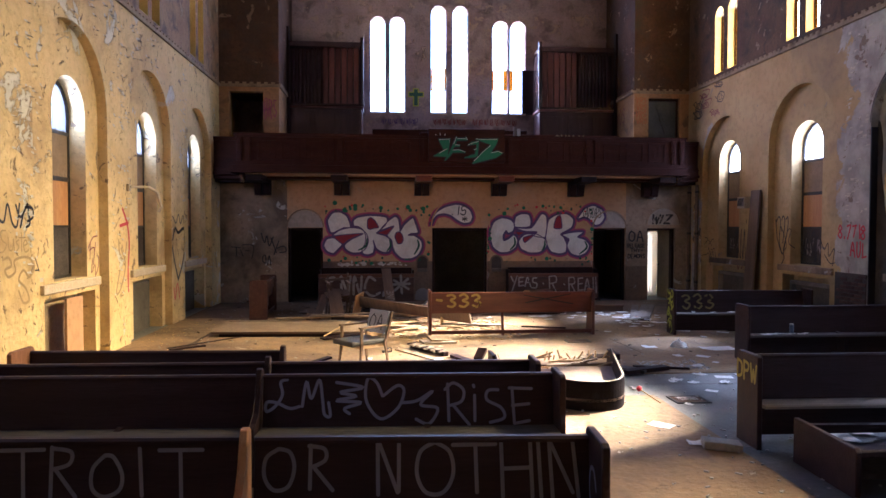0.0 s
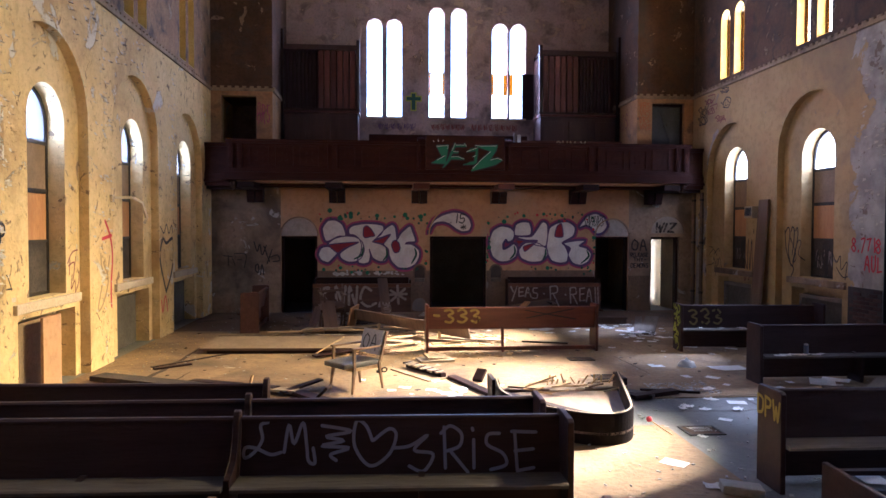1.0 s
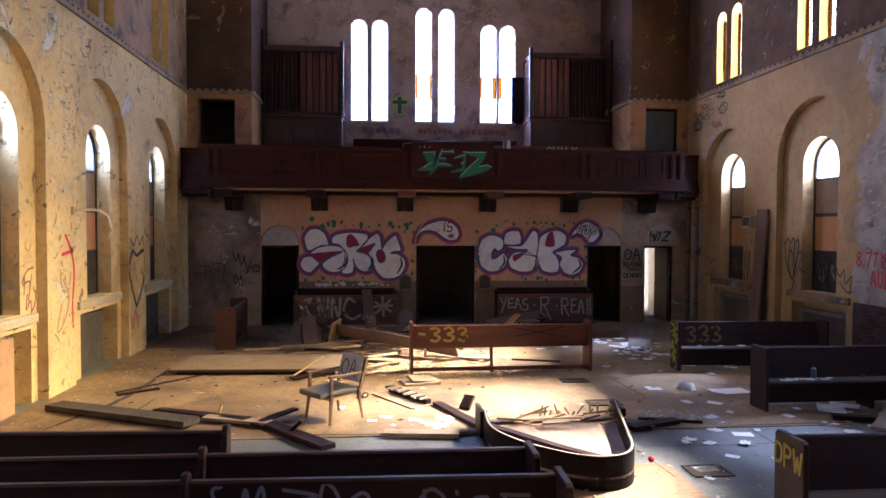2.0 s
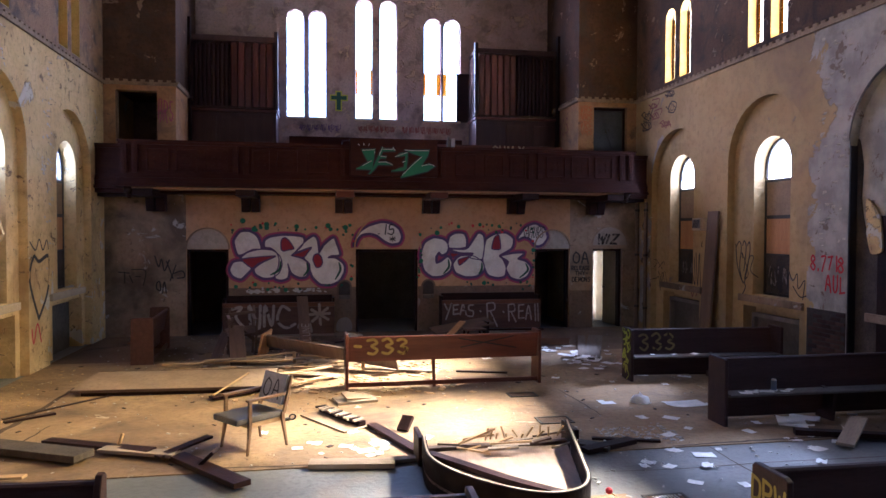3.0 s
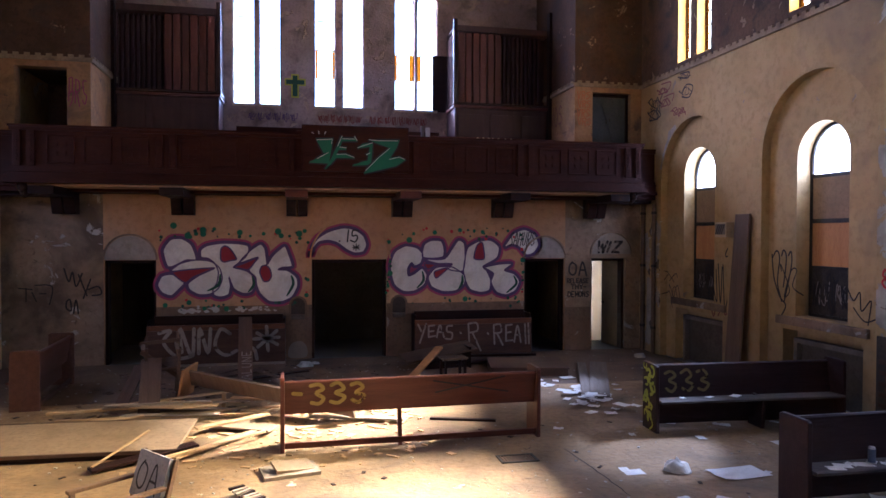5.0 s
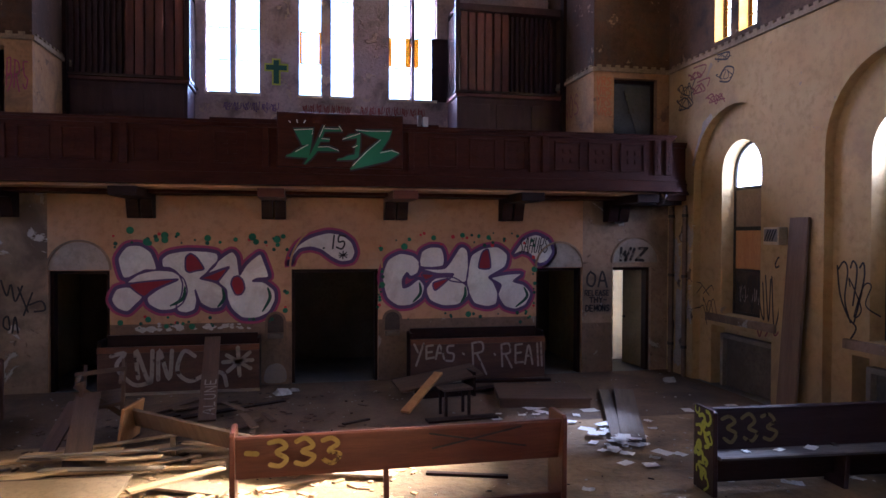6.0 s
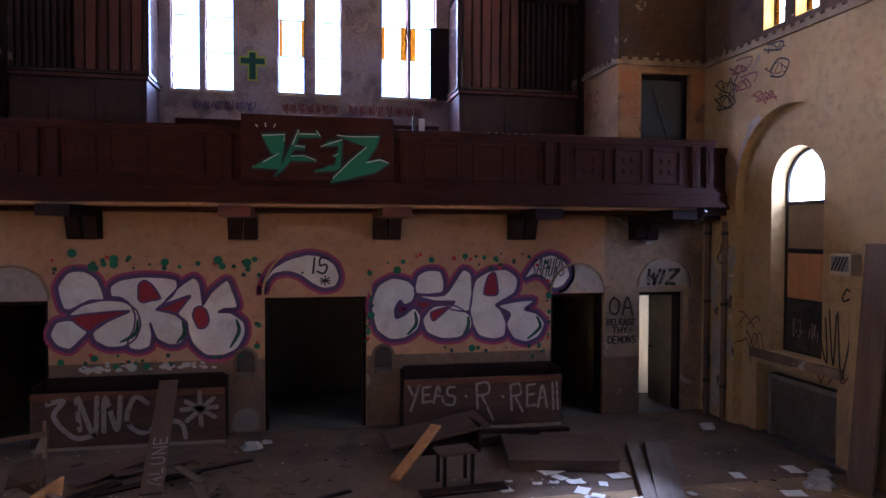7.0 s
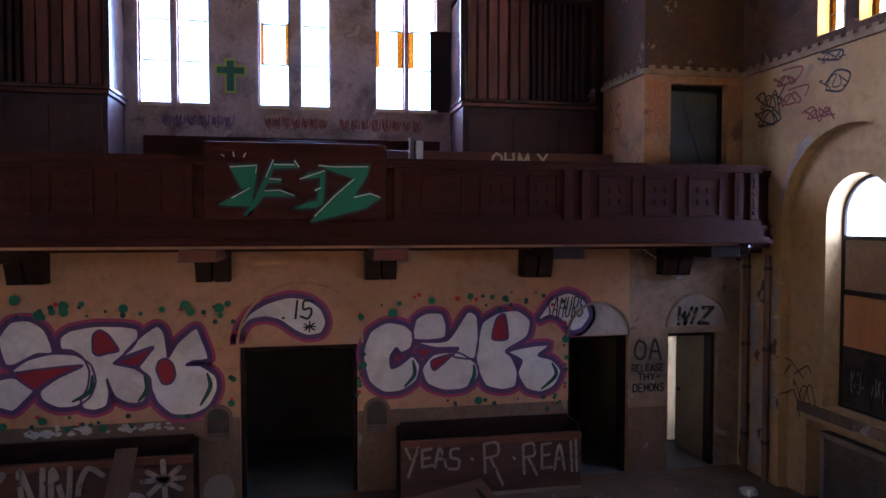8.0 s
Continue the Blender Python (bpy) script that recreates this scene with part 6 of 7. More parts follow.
for x, y, w, h, r in ((1.5, 13.46, 0.46, 0.28, 0), (1.52, 11.96, 0.48, 0.34, 0), (1.7, 9.05, 0.44, 0.36, 0)):
    g = thing("floor_grille", pose(x, y, 0.014 if y > 10 else 0.004, 0, 0, r), "rusty iron heating grille set in the floor", "grille", "floor grilles")
    part("frame", boxes((-w / 2, w / 2, -h / 2, -h / 2 + 0.03, 0, 0.012), (-w / 2, w / 2, h / 2 - 0.03, h / 2, 0, 0.012), (-w / 2, -w / 2 + 0.03, -h / 2 + 0.03, h / 2 - 0.03, 0, 0.012), (w / 2 - 0.03, w / 2, -h / 2 + 0.03, h / 2 - 0.03, 0, 0.012)), METAL, g)
    part("pit", boxes((-w / 2 + 0.03, w / 2 - 0.03, -h / 2 + 0.03, h / 2 - 0.03, 0, 0.002)), DADO, g, "dark pit")
    for i in range(11):
        xx = -w / 2 + 0.05 + i * (w - 0.1) / 10
        part("bar", boxes((xx - 0.008, xx + 0.008, -h / 2 + 0.03, h / 2 - 0.03, 0.0025, 0.01)), RUST, g)

# small things
s = thing("red_ball_stick", pose(1.04, 9.0, 0.012), "red ball on a thin pale stick", "toy")
bm = bmesh.new()
bmesh.ops.create_icosphere(bm, subdivisions=2, radius=0.035, matrix=Matrix.Translation((0, 0, 0.16)))
part("ball", bm, P_RED, s)
bm = boxes((0, 0.3, -0.006, 0.006, -0.006, 0.006))
o = part("stick", bm, PALE_WOOD, s)
o.matrix_basis = pose(0.0, 0, 0.155, 0, 28, -35)
cn = thing("drink_can", pose(4.46, 11.36, 0.452), "dented blue and silver drink can on the seat", "can")
bm = bmesh.new()
bmesh.ops.create_cone(bm, cap_ends=True, segments=20, radius1=0.035, radius2=0.035, depth=0.13, matrix=Matrix.Translation((0, 0, 0.085)))
part("body", bm, paint("blue_can", (0.12, 0.16, 0.25), 0.3), cn)
bm = bmesh.new()
bmesh.ops.create_cone(bm, cap_ends=True, segments=20, radius1=0.034, radius2=0.027, depth=0.02, matrix=Matrix.Translation((0, 0, 0.16)))
part("rim", bm, plain("silver_rim", (0.6, 0.6, 0.62), 0.3, 1.0), cn)

PRNG = random.Random(21)


def sheet_mesh(name, w, h, curl):
    bm = bmesh.new()
    nx, ny = 4, 4
    vs = [[bm.verts.new(((i / nx - 0.5) * w, (j / ny - 0.5) * h, 0.004 + curl * (PRNG.random() ** 3) + curl * 0.8 * ((i / nx - 0.5) ** 2 + (j / ny - 0.5) ** 2))) for j in range(ny + 1)] for i in range(nx + 1)]
    for i in range(nx):
        for j in range(ny):
            bm.faces.new((vs[i][j], vs[i + 1][j], vs[i + 1][j + 1], vs[i][j + 1]))
    me = bpy.data.meshes.new(name)
    bm.to_mesh(me)
    bm.free()
    me.materials.append(PAPER)
    return me


SHEETS = [sheet_mesh("paper_sheet", w, h, c) for w, h, c in ((0.21, 0.29, 0.010), (0.15, 0.2, 0.014), (0.28, 0.2, 0.008), (0.12, 0.16, 0.02), (0.2, 0.14, 0.012))]


def paper(x, y, z=0.014, s=1.0, label="sheet of white paper lying on the dusty floor"):
    ob = new("paper", PRNG.choice(SHEETS))
    ob.matrix_world = pose(x, y, z, 0, 0, PRNG.uniform(0, 360)) @ Matrix.Scale(s, 4)
    tagged(ob, label, "paper", "scattered papers")


for i in range(44):
    paper(3.6 + PRNG.gauss(0, 0.24), 16.15 + PRNG.gauss(0, 0.34), 0.014 + 0.002 * i, PRNG.uniform(0.5, 1.0), "crumpled white paper in a heap")
for i in range(42):
    paper(PRNG.uniform(2.3, 6.3), PRNG.uniform(11.0, 18.2), s=PRNG.uniform(0.5, 1.0))
for x, y, q in ((2.98, 18.02, 0.9), (3.54, 17.54, 0.8), (3.19, 17.38, 0.8), (3.72, 16.92, 0.9), (3.40, 16.79, 0.9), (4.02, 17.07, 0.8), (4.47, 17.02, 0.8), (4.34, 16.64, 0.8), (3.79, 16.52, 0.8), (1.66, 17.01, 0.9), (1.43, 17.12, 0.8), (2.26, 17.61, 0.8), (1.67, 16.58, 0.7), (2.26, 16.75, 0.9)):
    paper(x, y, 0.014, q)
for x, y, q in ((4.72, 11.33, 1.8), (5.05, 11.5, 1.4), (3.04, 18.11, 1.2), (1.69, 17.12, 1.3), (0.3, 16.91, 1.0), (3.22, 17.67, 1.1), (2.75, 11.05, 1.0), (2.0, 10.1, 1.0), (2.6, 9.9, 1.0), (3.0, 9.3, 1.1), (1.9, 10.0, 0.8), (0.9, 7.95, 0.9), (1.0, 7.3, 1.1), (2.6, 7.4, 1.2), (2.9, 7.6, 1.0), (2.4, 7.9, 1.0)):
    paper(x, y, 0.014, q)
for i in range(26):
    paper(PRNG.uniform(1.6, 5.0), PRNG.uniform(8.6, 11.0), 0.004, PRNG.uniform(0.5, 0.95), "sheet of white paper lying on the concrete")
for i in range(20):
    paper(PRNG.gauss(-1.2, 0.5), PRNG.gauss(11.4, 0.35), s=PRNG.uniform(0.4, 0.9), label="torn scrap of paper in the light")
for i in range(7):
    paper(4.0 + 0.12 * i, 11.36 + PRNG.uniform(-0.06, 0.06), 0.455, 0.6, "white paper lying on the pew seat")
    if i % 2:
        paper(3.9 + 0.2 * i, 14.16 + PRNG.uniform(-0.06, 0.06), 0.455, 0.6, "white paper lying on the pew seat")
ob = new("paper", sheet_mesh("paper_sheet", 0.62, 0.36, 0.02))
ob.matrix_world = pose(3.79, 12.49, 0.014, 0, 0, 4)
tagged(ob, "large white sheet lying flat on the carpet", "paper", "scattered papers")
cr = part("crumpled_cloth", bmesh.new(), PAPER)
bm = bmesh.new()
bmesh.ops.create_icosphere(bm, subdivisions=3, radius=0.15)
for v in bm.verts:
    n1 = noise.noise(v.co * 9.0) + 0.5 * noise.noise(v.co * 26.0)
    v.co = Vector((v.co.x * (1 + 0.5 * n1), v.co.y * (1.0 - 0.4 * n1), max(0.0, v.co.z * (0.75 + 0.8 * n1))))
bm.to_mesh(cr.data)
bm.free()
cr.matrix_world = pose(3.19, 12.73, 0.012)
tagged(cr, "crumpled white cloth lying on the floor", "cloth")
br2 = part("fallen_block", boxes((-0.18, 0.18, -0.1, 0.1, 0, 0.08), bevel=0.015), CEMENT)
br2.matrix_world = pose(1.18, 7.15, 0.012, 0, 4, -15)
tagged(br2, "grey plaster block on the aisle floor", "block")
for x, y, q in ((-0.95, 19.9, 1.0), (-0.75, 20.1, 0.6), (6.2, 17.0, 1.2), (6.5, 17.3, 0.9), (6.3, 19.6, 0.8)):
    o = part("plaster_lump", bmesh.new(), CEMENT)
    bm = bmesh.new()
    bmesh.ops.create_icosphere(bm, subdivisions=2, radius=0.16 * q)
    for v in bm.verts:
        v.co *= 1 + 0.5 * noise.noise(v.co * 9 + Vector((x, y, 0)))
        v.co.z = max(0, v.co.z * 0.6)
    bm.to_mesh(o.data)
    bm.free()
    o.matrix_world = pose(x, y, 0.012)
    tagged(o, "fallen lump of pale plaster by the wall", "rubble", "plaster lumps")

# rubble dust and splinters, too many to count
def litter(name, label, mat, count, area, size, flatness, seed):
    rg = random.Random(seed)
    vs, fs = [], []
    for i in range(count):
        x0, x1, y0, y1 = area
        x, y = rg.uniform(x0, x1), rg.uniform(y0, y1)
        a, b, c = size * rg.uniform(0.3, 1), size * rg.uniform(0.15, 0.6), size * flatness * rg.uniform(0.3, 1)
        ca, sa = math.cos(rg.uniform(0, 6.28)), math.sin(rg.uniform(0, 6.28))
        k = len(vs)
        for u, v in ((-1, -1), (1, -0.7), (0.8, 1), (-0.9, 0.8)):
            for z in (0, 1):
                vs.append((x + ca * u * a - sa * v * b, y + sa * u * a + ca * v * b, 0.012 + z * c))
        fs += [(k, k + 2, k + 3, k + 1), (k + 2, k + 4, k + 5, k + 3), (k + 4, k + 6, k + 7, k + 5), (k + 6, k, k + 1, k + 7), (k + 1, k + 3, k + 5, k + 7)]
    me = bpy.data.meshes.new(name)
    me.from_pydata(vs, [], fs)
    me.materials.append(mat)
    return tagged(new(name, me), label, "rubble", kind="stuff")


litter("rubble", "small plaster crumbs scattered over the floor", CEMENT, 520, (-6.3, 6.5, 10.7, 20.3), 0.022, 0.5, 1)
litter("splinters", "dark wood splinters scattered over the floor", DARK_WOOD, 120, (-6.3, 6.3, 10.7, 20.0), 0.045, 0.2, 2)
litter("rubble", "plaster crumbs in the aisle", CEMENT, 260, (0.0, 4.0, 5.0, 10.5), 0.03, 0.5, 3)
litter("splinters", "pale splinters round the broken boards", PALE_WOOD, 260, (-3.2, 0.8, 13.6, 16.4), 0.09, 0.25, 4)
litter("rubble", "plaster crumbs along the west wall", PLASTER_L, 110, (-6.8, -5.9, 9.5, 17.0), 0.02, 0.5, 5)
litter("splinters", "splinters by the wrecked boards", BROWN_WOOD, 120, (-4.4, 0.4, 16.2, 19.6), 0.07, 0.3, 6)

# seams and dirt lines in the rear carpet
SEAM = material("dark_carpet_edge", (0.05, 0.032, 0.02), (0.09, 0.06, 0.04), 3.0, 0.9, 0.1)
cov = bpy.data.objects["floor_covering_rear"]
SRNG = random.Random(77)
for pts, w in (([(-6.2, 11.2), (-5.95, 11.9), (-5.75, 12.6), (-5.72, 13.9), (-5.66, 15.1)], 0.10), ([(-5.4, 11.2), (-5.3, 12.0), (-5.25, 12.8)], 0.03), ([(2.2, 13.7), (2.22, 13.0), (2.25, 12.1)], 0.025), ([(2.6, 10.62), (3.5, 10.66), (4.9, 10.66), (6.0, 10.64)], 0.05), ([(-3.2, 10.75), (-2.0, 10.66), (-0.9, 10.7)], 0.04)):
    bm = bmesh.new()
    line = smooth([(x + SRNG.uniform(-0.04, 0.04), y) for x, y in pts], False, 10)
    line = [Vector((p.x + SRNG.uniform(-0.012, 0.012), p.y + SRNG.uniform(-0.012, 0.012))) for p in line]
    ribbon(bm, line, w, flat((0, 0, 0.012), (1, 0, 0), (0, 1, 0), 0.004), False, True)
    part("seam", bm, SEAM, cov, "dark worn seam")
for pts, w in (([(3.03, 10.58), (3.0, 9.9), (3.04, 9.2), (3.0, 8.2)], 0.022), ([(1.4, 9.95), (2.3, 9.9), (3.4, 9.93), (4.8, 9.9), (6.4, 9.92)], 0.018)):
    bm = bmesh.new()
    ribbon(bm, smooth(pts), w, flat((0, 0, 0.0), (1, 0, 0), (0, 1, 0), 0.004), False, True)
    part("joint", bm, SEAM, bpy.data.objects["floor"], "dark joint in the concrete")
litter("plaster_chips", "white plaster dust and chips on the carpet", CEMENT, 130, (1.9, 2.9, 10.85, 11.5), 0.035, 0.3, 41)

# ---- west wall: tags, heart, niche boards ----
ww = bpy.data.objects["wall_west_arcade"]

def side_wall(side):
    """Places (y, z) on a side wall, in the blind arches as well as between them."""
    def place(y, z):
        d = 0.0
        for c in BAYS:
            top = (3.9 if c > 18 else 4.06) + math.sqrt(max(0.0, 1.24 ** 2 - (y - c) ** 2))
            if abs(y - c) < 1.24 and z < top:
                d = 0.161
        return Vector((side * (XW + d - 0.005), y, z))
    return place


ON_WEST, ON_EAST = side_wall(-1), side_wall(1)
for text, w, mt, lb in (("9.475 2.435 9.546 2.274 9.65 2.247 9.737 2.465 9.838 2.226 9.948 2.189 10.015 2.473;9.929 2.456 10.038 2.302 10.22 2.48;10.112 2.356 10.033 2.175;10.219 2.457 10.271 2.228 10.18 2.174;10.159 2.433 10.339 2.422 10.35 2.306 10.212 2.251", 0.035, P_BLACK, "black sprayed tag"),
                        ("9.676 2.131 9.576 2.118 9.593 2.017 9.691 1.956 9.629 1.871 9.55 1.861;9.734 2.043 9.751 1.895 9.834 1.892 9.858 2.025 9.876 1.875;9.988 2.007 9.922 1.978 9.986 1.916 9.919 1.858;10.058 2.098 10.051 1.852;9.989 2.037 10.147 2.034;10.098 1.927 10.191 1.955 10.146 2.003 10.099 1.942 10.142 1.847 10.237 1.874;10.283 1.841 10.287 1.984 10.36 1.998", 0.02, P_TAN, "thin brown sprayed word"),
                        ("9.608 1.766 9.738 1.788 9.8 1.684 9.654 1.636 9.729 1.545 9.892 1.606 9.869 1.739 10.078 1.781 10.265 1.749 10.35 1.615 10.228 1.509 10.087 1.609 9.97 1.491 10.136 1.365 10.217 1.206 10.072 1.184 9.965 1.344", 0.035, P_TAN, "looping brown sprayed line"),
                        ("10.56 1.372 10.6 1.643 10.699 1.756 10.821 1.551;10.566 1.567 10.822 1.566;10.529 1.375 10.656 1.427 10.718 1.375", 0.022, P_BLACK, "black sprayed tag"),
                        ("12.44 1.829 12.595 1.988 12.784 2.022;12.517 1.917 12.495 1.644;12.468 1.782 12.668 1.819 12.614 1.543;12.717 1.91 12.647 1.633;12.586 1.638 12.55 1.41 12.677 1.538 12.704 1.348;12.655 1.306 12.803 1.48 12.84 1.668", 0.025, P_DKRED, "dull red scribbled tag"),
                        ("13.485 2.498 13.692 2.245 13.79 1.88 13.717 1.361 13.732 0.995;13.369 2.193 13.747 2.245", 0.06, P_RED, "red sprayed stroke"),
                        ("13.295 1.942 13.338 1.69 13.544 1.58 13.663 1.884;13.327 1.389 13.16 1.002 13.368 1.083 13.594 1.474 13.393 1.789", 0.045, P_TAN, "ochre sprayed loops"),
                        ("16.376 2.408 16.616 2.259 16.791 2.453 16.955 2.248 17.137 2.433 17.22 2.262", 0.035, P_BLACK, "black sprayed tag"),
                        ("16.733 0.981 16.35 1.697 16.527 2.133 16.771 2.042 17.205 2.13 17.282 1.8 17.089 1.346 16.733 0.981", 0.075, P_BLACK, "black sprayed heart"),
                        ("16.419 0.811 16.491 0.551 16.669 0.891 16.826 0.541", 0.05, P_RED, "red scribble")):
    brush("tag", text, ON_WEST, w, mt, ww, lb)
for y, w, mt in ((11.83, 0.8, BOARD_GREY), (15.27, 1.5, NICHE), (18.7, 1.5, NICHE)):
    o = part("niche_panel", boxes((-7.28, -7.24, y - w / 2, y + w / 2, 0.0, 1.02), bevel=0.006), mt)
    tagged(o, "board closing the radiator recess", "panel", "recess panels")
o = part("niche_panel", boxes((-7.0, -6.96, 11.55, 12.1, 0.0, 1.08), bevel=0.006), PLASTER_B)
tagged(o, "tan board standing in the radiator recess", "panel", "recess panels")

# paint curling off the plaster in flakes
FLAKE = material("curled_paint_flakes", (0.50, 0.44, 0.33), (0.60, 0.54, 0.42), 6.0, 0.9, 0.1)


def flakes(name, label, x, out, spots, seed):
    rg = random.Random(seed)
    vs, fs = [], []
    for yc, half, z0, z1, count in spots:
        streaks = [rg.uniform(yc - half, yc + half) for k in range(5)]
        for k in range(count):
            y, z = rg.choice(streaks) + rg.gauss(0, 0.05), rg.uniform(z0, z1)
            w, h, lift = rg.uniform(0.02, 0.06), rg.uniform(0.03, 0.11), rg.uniform(0.01, 0.045)
            turn = rg.uniform(-0.5, 0.5)
            base = len(vs)
            for a in range(4):
                s = a / 3
                for b in (-1, 1):
                    ww_ = w * (1 - 0.5 * s * rg.random())
                    vs.append((x + out * (0.003 + lift * s * s * 1.4), y + b * ww_ + turn * s * h, z - h * s + 0.25 * h * s * s * s * 2))
            for a in range(3):
                q = base + a * 2
                fs.append((q, q + 1, q + 3, q + 2))
    me = bpy.data.meshes.new(name)
    me.from_pydata(vs, [], fs)
    me.materials.append(FLAKE)
    tagged(new(name, me), label, "paint flakes", kind="stuff")


flakes("peeling_paint", "curled cream paint flakes hanging off the west wall", -XW, 1, ((17.0, 0.5, 1.5, 6.0, 45), (13.56, 0.5, 1.0, 6.1, 80), (10.1, 0.5, 1.4, 6.1, 90), (12.0, 1.6, 5.35, 6.1, 40), (15.3, 1.6, 5.35, 6.1, 30)), 5)
flakes("peeling_paint", "curled grey paint flakes hanging off the east wall", XW, -1, ((13.3, 0.3, 2.4, 6.0, 50), (19.95, 0.3, 0.8, 3.2, 20)), 6)

# ---- east wall: tags, niche panels, bare brick, corner pipes ----
we = bpy.data.objects["wall_east_arcade"]
WE = lambda y, z, d=0.0: flat((XW + d - 0.004, y, z), (0, -1, 0), (0, 0, 1), 0.0)
for txt, y, z, w, h, br_, mt in (("8.7718", 13.72, 1.98, 0.82, 0.24, 0.035, P_RED), ("AUL", 13.35, 1.64, 0.5, 0.26, 0.035, P_RED)):
    lettering("tag", txt, WE(y, z), w, h, br_, mt, we, "red sprayed characters", jitter=0.1, seed=len(txt))
for text, w, mt, lb in (("16.22 2.37 16.16 1.96 16.006 1.651 15.86 1.512 15.959 1.335;16.201 2.321 16.096 2.434 16.025 2.299 16.071 1.888 15.963 1.577;15.974 2.351 15.925 2.449 15.856 2.309 15.923 1.824;15.808 2.36 15.744 2.426 15.725 2.239 15.8 1.918 15.895 1.587", 0.03, P_BLACK, "black sprayed tag"),
                        ("14.528 1.93 14.401 1.731 14.284 1.862 14.248 1.589 14.077 1.755 14.126 1.397;14.399 1.628 14.186 1.442 13.957 1.514", 0.022, P_BLACK, "black sprayed tag"),
                        ("17.988 2.106 17.935 1.629 17.828 1.401 17.869 2.018;17.799 2.136 17.713 1.368 17.669 2.078;17.642 2.127 17.571 1.292 17.441 1.678 17.423 2.14;17.563 2.336 17.483 2.45 17.4 2.361 17.534 2.282 17.563 2.336;17.399 2.324 17.318 2.255", 0.03, P_BLACK, "black sprayed tag"),
                        ("18.017 1.255 17.937 1.091 17.865 1.279;17.787 1.117 17.644 1.288 17.547 1.159 17.409 1.3", 0.03, P_DKRED, "dull red tag"),
                        ("19.78 1.922 19.581 1.785 19.432 1.665;19.623 1.686 19.365 1.858 19.292 1.776;19.797 1.329 19.618 1.452 19.491 1.099;19.687 1.819 19.801 1.519", 0.02, P_BLACK, "thin black scribble"),
                        ("20.368 5.764 20.183 5.815 20.073 5.587 19.928 5.809 19.82 5.464;20.334 5.502 20.072 5.545 19.878 5.35 20.262 5.321;19.709 5.848 19.826 5.709;18.997 6.117 18.65 6.084 18.695 5.972 18.995 6.042;18.935 5.695 18.74 5.838 18.5 5.751 18.636 5.565 18.912 5.617", 0.028, P_BLACK, "black sprayed tag"),
                        ("19.775 6.062 19.369 6.029 19.477 5.88 19.709 5.848;19.648 5.756 19.252 5.758 19.302 5.614;19.352 5.39 19.135 5.432 19.024 5.226 18.906 5.394 18.762 5.225", 0.026, P_DKRED, "dull red sprayed tag")):
    brush("tag", text, ON_EAST, w, mt, we, lb)


def scribble(y, z, w, h, loops, seed):
    """A tight looping signature about w x h metres, running towards -y."""
    rg = random.Random(seed)
    pts = []
    for k in range(loops * 4):
        f = k / (loops * 4 - 1)
        pts.append("%.3f %.3f" % (y - w * f + 0.5 * w / loops * math.sin(k * 2.4) + rg.uniform(-0.03, 0.03), z + h * (0.5 + 0.5 * math.sin(k * math.pi / 2 + 0.6) * rg.uniform(0.5, 1.1))))
    return " ".join(pts)


for y, z, w, h, loops, mt, bw in ((20.36, 5.30, 0.55, 0.30, 3, P_BLACK, 0.026), (20.30, 5.55, 0.50, 0.25, 3, P_BLACK, 0.024), (19.95, 5.82, 0.42, 0.17, 3, P_DKRED, 0.03), (19.85, 5.52, 0.45, 0.20, 3, P_DKRED, 0.028), (19.28, 5.26, 0.48, 0.15, 4, P_DKRED, 0.024),
                                 (19.0, 5.60, 0.45, 0.2, 3, P_BLACK, 0.018), (19.05, 5.98, 0.42, 0.11, 4, P_BLACK, 0.016), (19.6, 1.15, 0.4, 0.5, 3, P_BLACK, 0.018), (16.0, 1.6, 0.45, 0.7, 2, P_BLACK, 0.022)):
    brush("tag", scribble(y, z, w, h, loops, int(y * 10)), ON_EAST, bw, mt, we, "scribbled sprayed tag")
FRAME = material("dark_grey_frame", (0.17, 0.14, 0.115), (0.25, 0.21, 0.17), 3.0, 0.85, 0.15)
for y in (18.5, 15.07, 11.63):
    o = part("niche_panel", boxes((7.2, 7.24, y - 0.78, y + 0.7, 0.0, 0.98), bevel=0.006), NICHE)
    tagged(o, "board closing the radiator recess, recess shade put into its colour", "panel", "recess panels")
    part("niche_frame", boxes((7.1, 7.199, y + 0.62, y + 0.70, 0.0, 0.98), (7.1, 7.199, y - 0.78, y + 0.62, 0.9, 0.98)), FRAME, o)
for y, r in ((20.45, 0.05), (19.95, 0.045)):
    pp = thing("pipe", pose(6.79, y, 0.0), "grimy painted drain pipe running up the wall corner", "pipe", "corner pipes")
    bm = bmesh.new()
    bmesh.ops.create_cone(bm, cap_ends=True, segments=16, radius1=r, radius2=r, depth=3.4, matrix=Matrix.Translation((0, 0, 1.7)))
    part("shaft", bm, DADO, pp)
    for z in (0.6, 2.0, 3.2):
        bm = bmesh.new()
        bmesh.ops.create_cone(bm, cap_ends=True, segments=16, radius1=r + 0.012, radius2=r + 0.012, depth=0.06, matrix=Matrix.Translation((0, 0, z)))
        part("collar", bm, METAL, pp)
wp = bpy.data.objects["pier_east"]
for k, z in enumerate((5.86, 5.66, 5.45, 5.25)):
    lettering("tag", "VRS", flat((5.24 + 0.02 * (k % 2), YB - 0.004, z), (1, 0, 0), (0, 0, 1), 0.0), 0.34, 0.16, 0.026, P_ORANGE, wp, "rusty orange sprayed tag", jitter=0.1, seed=k)
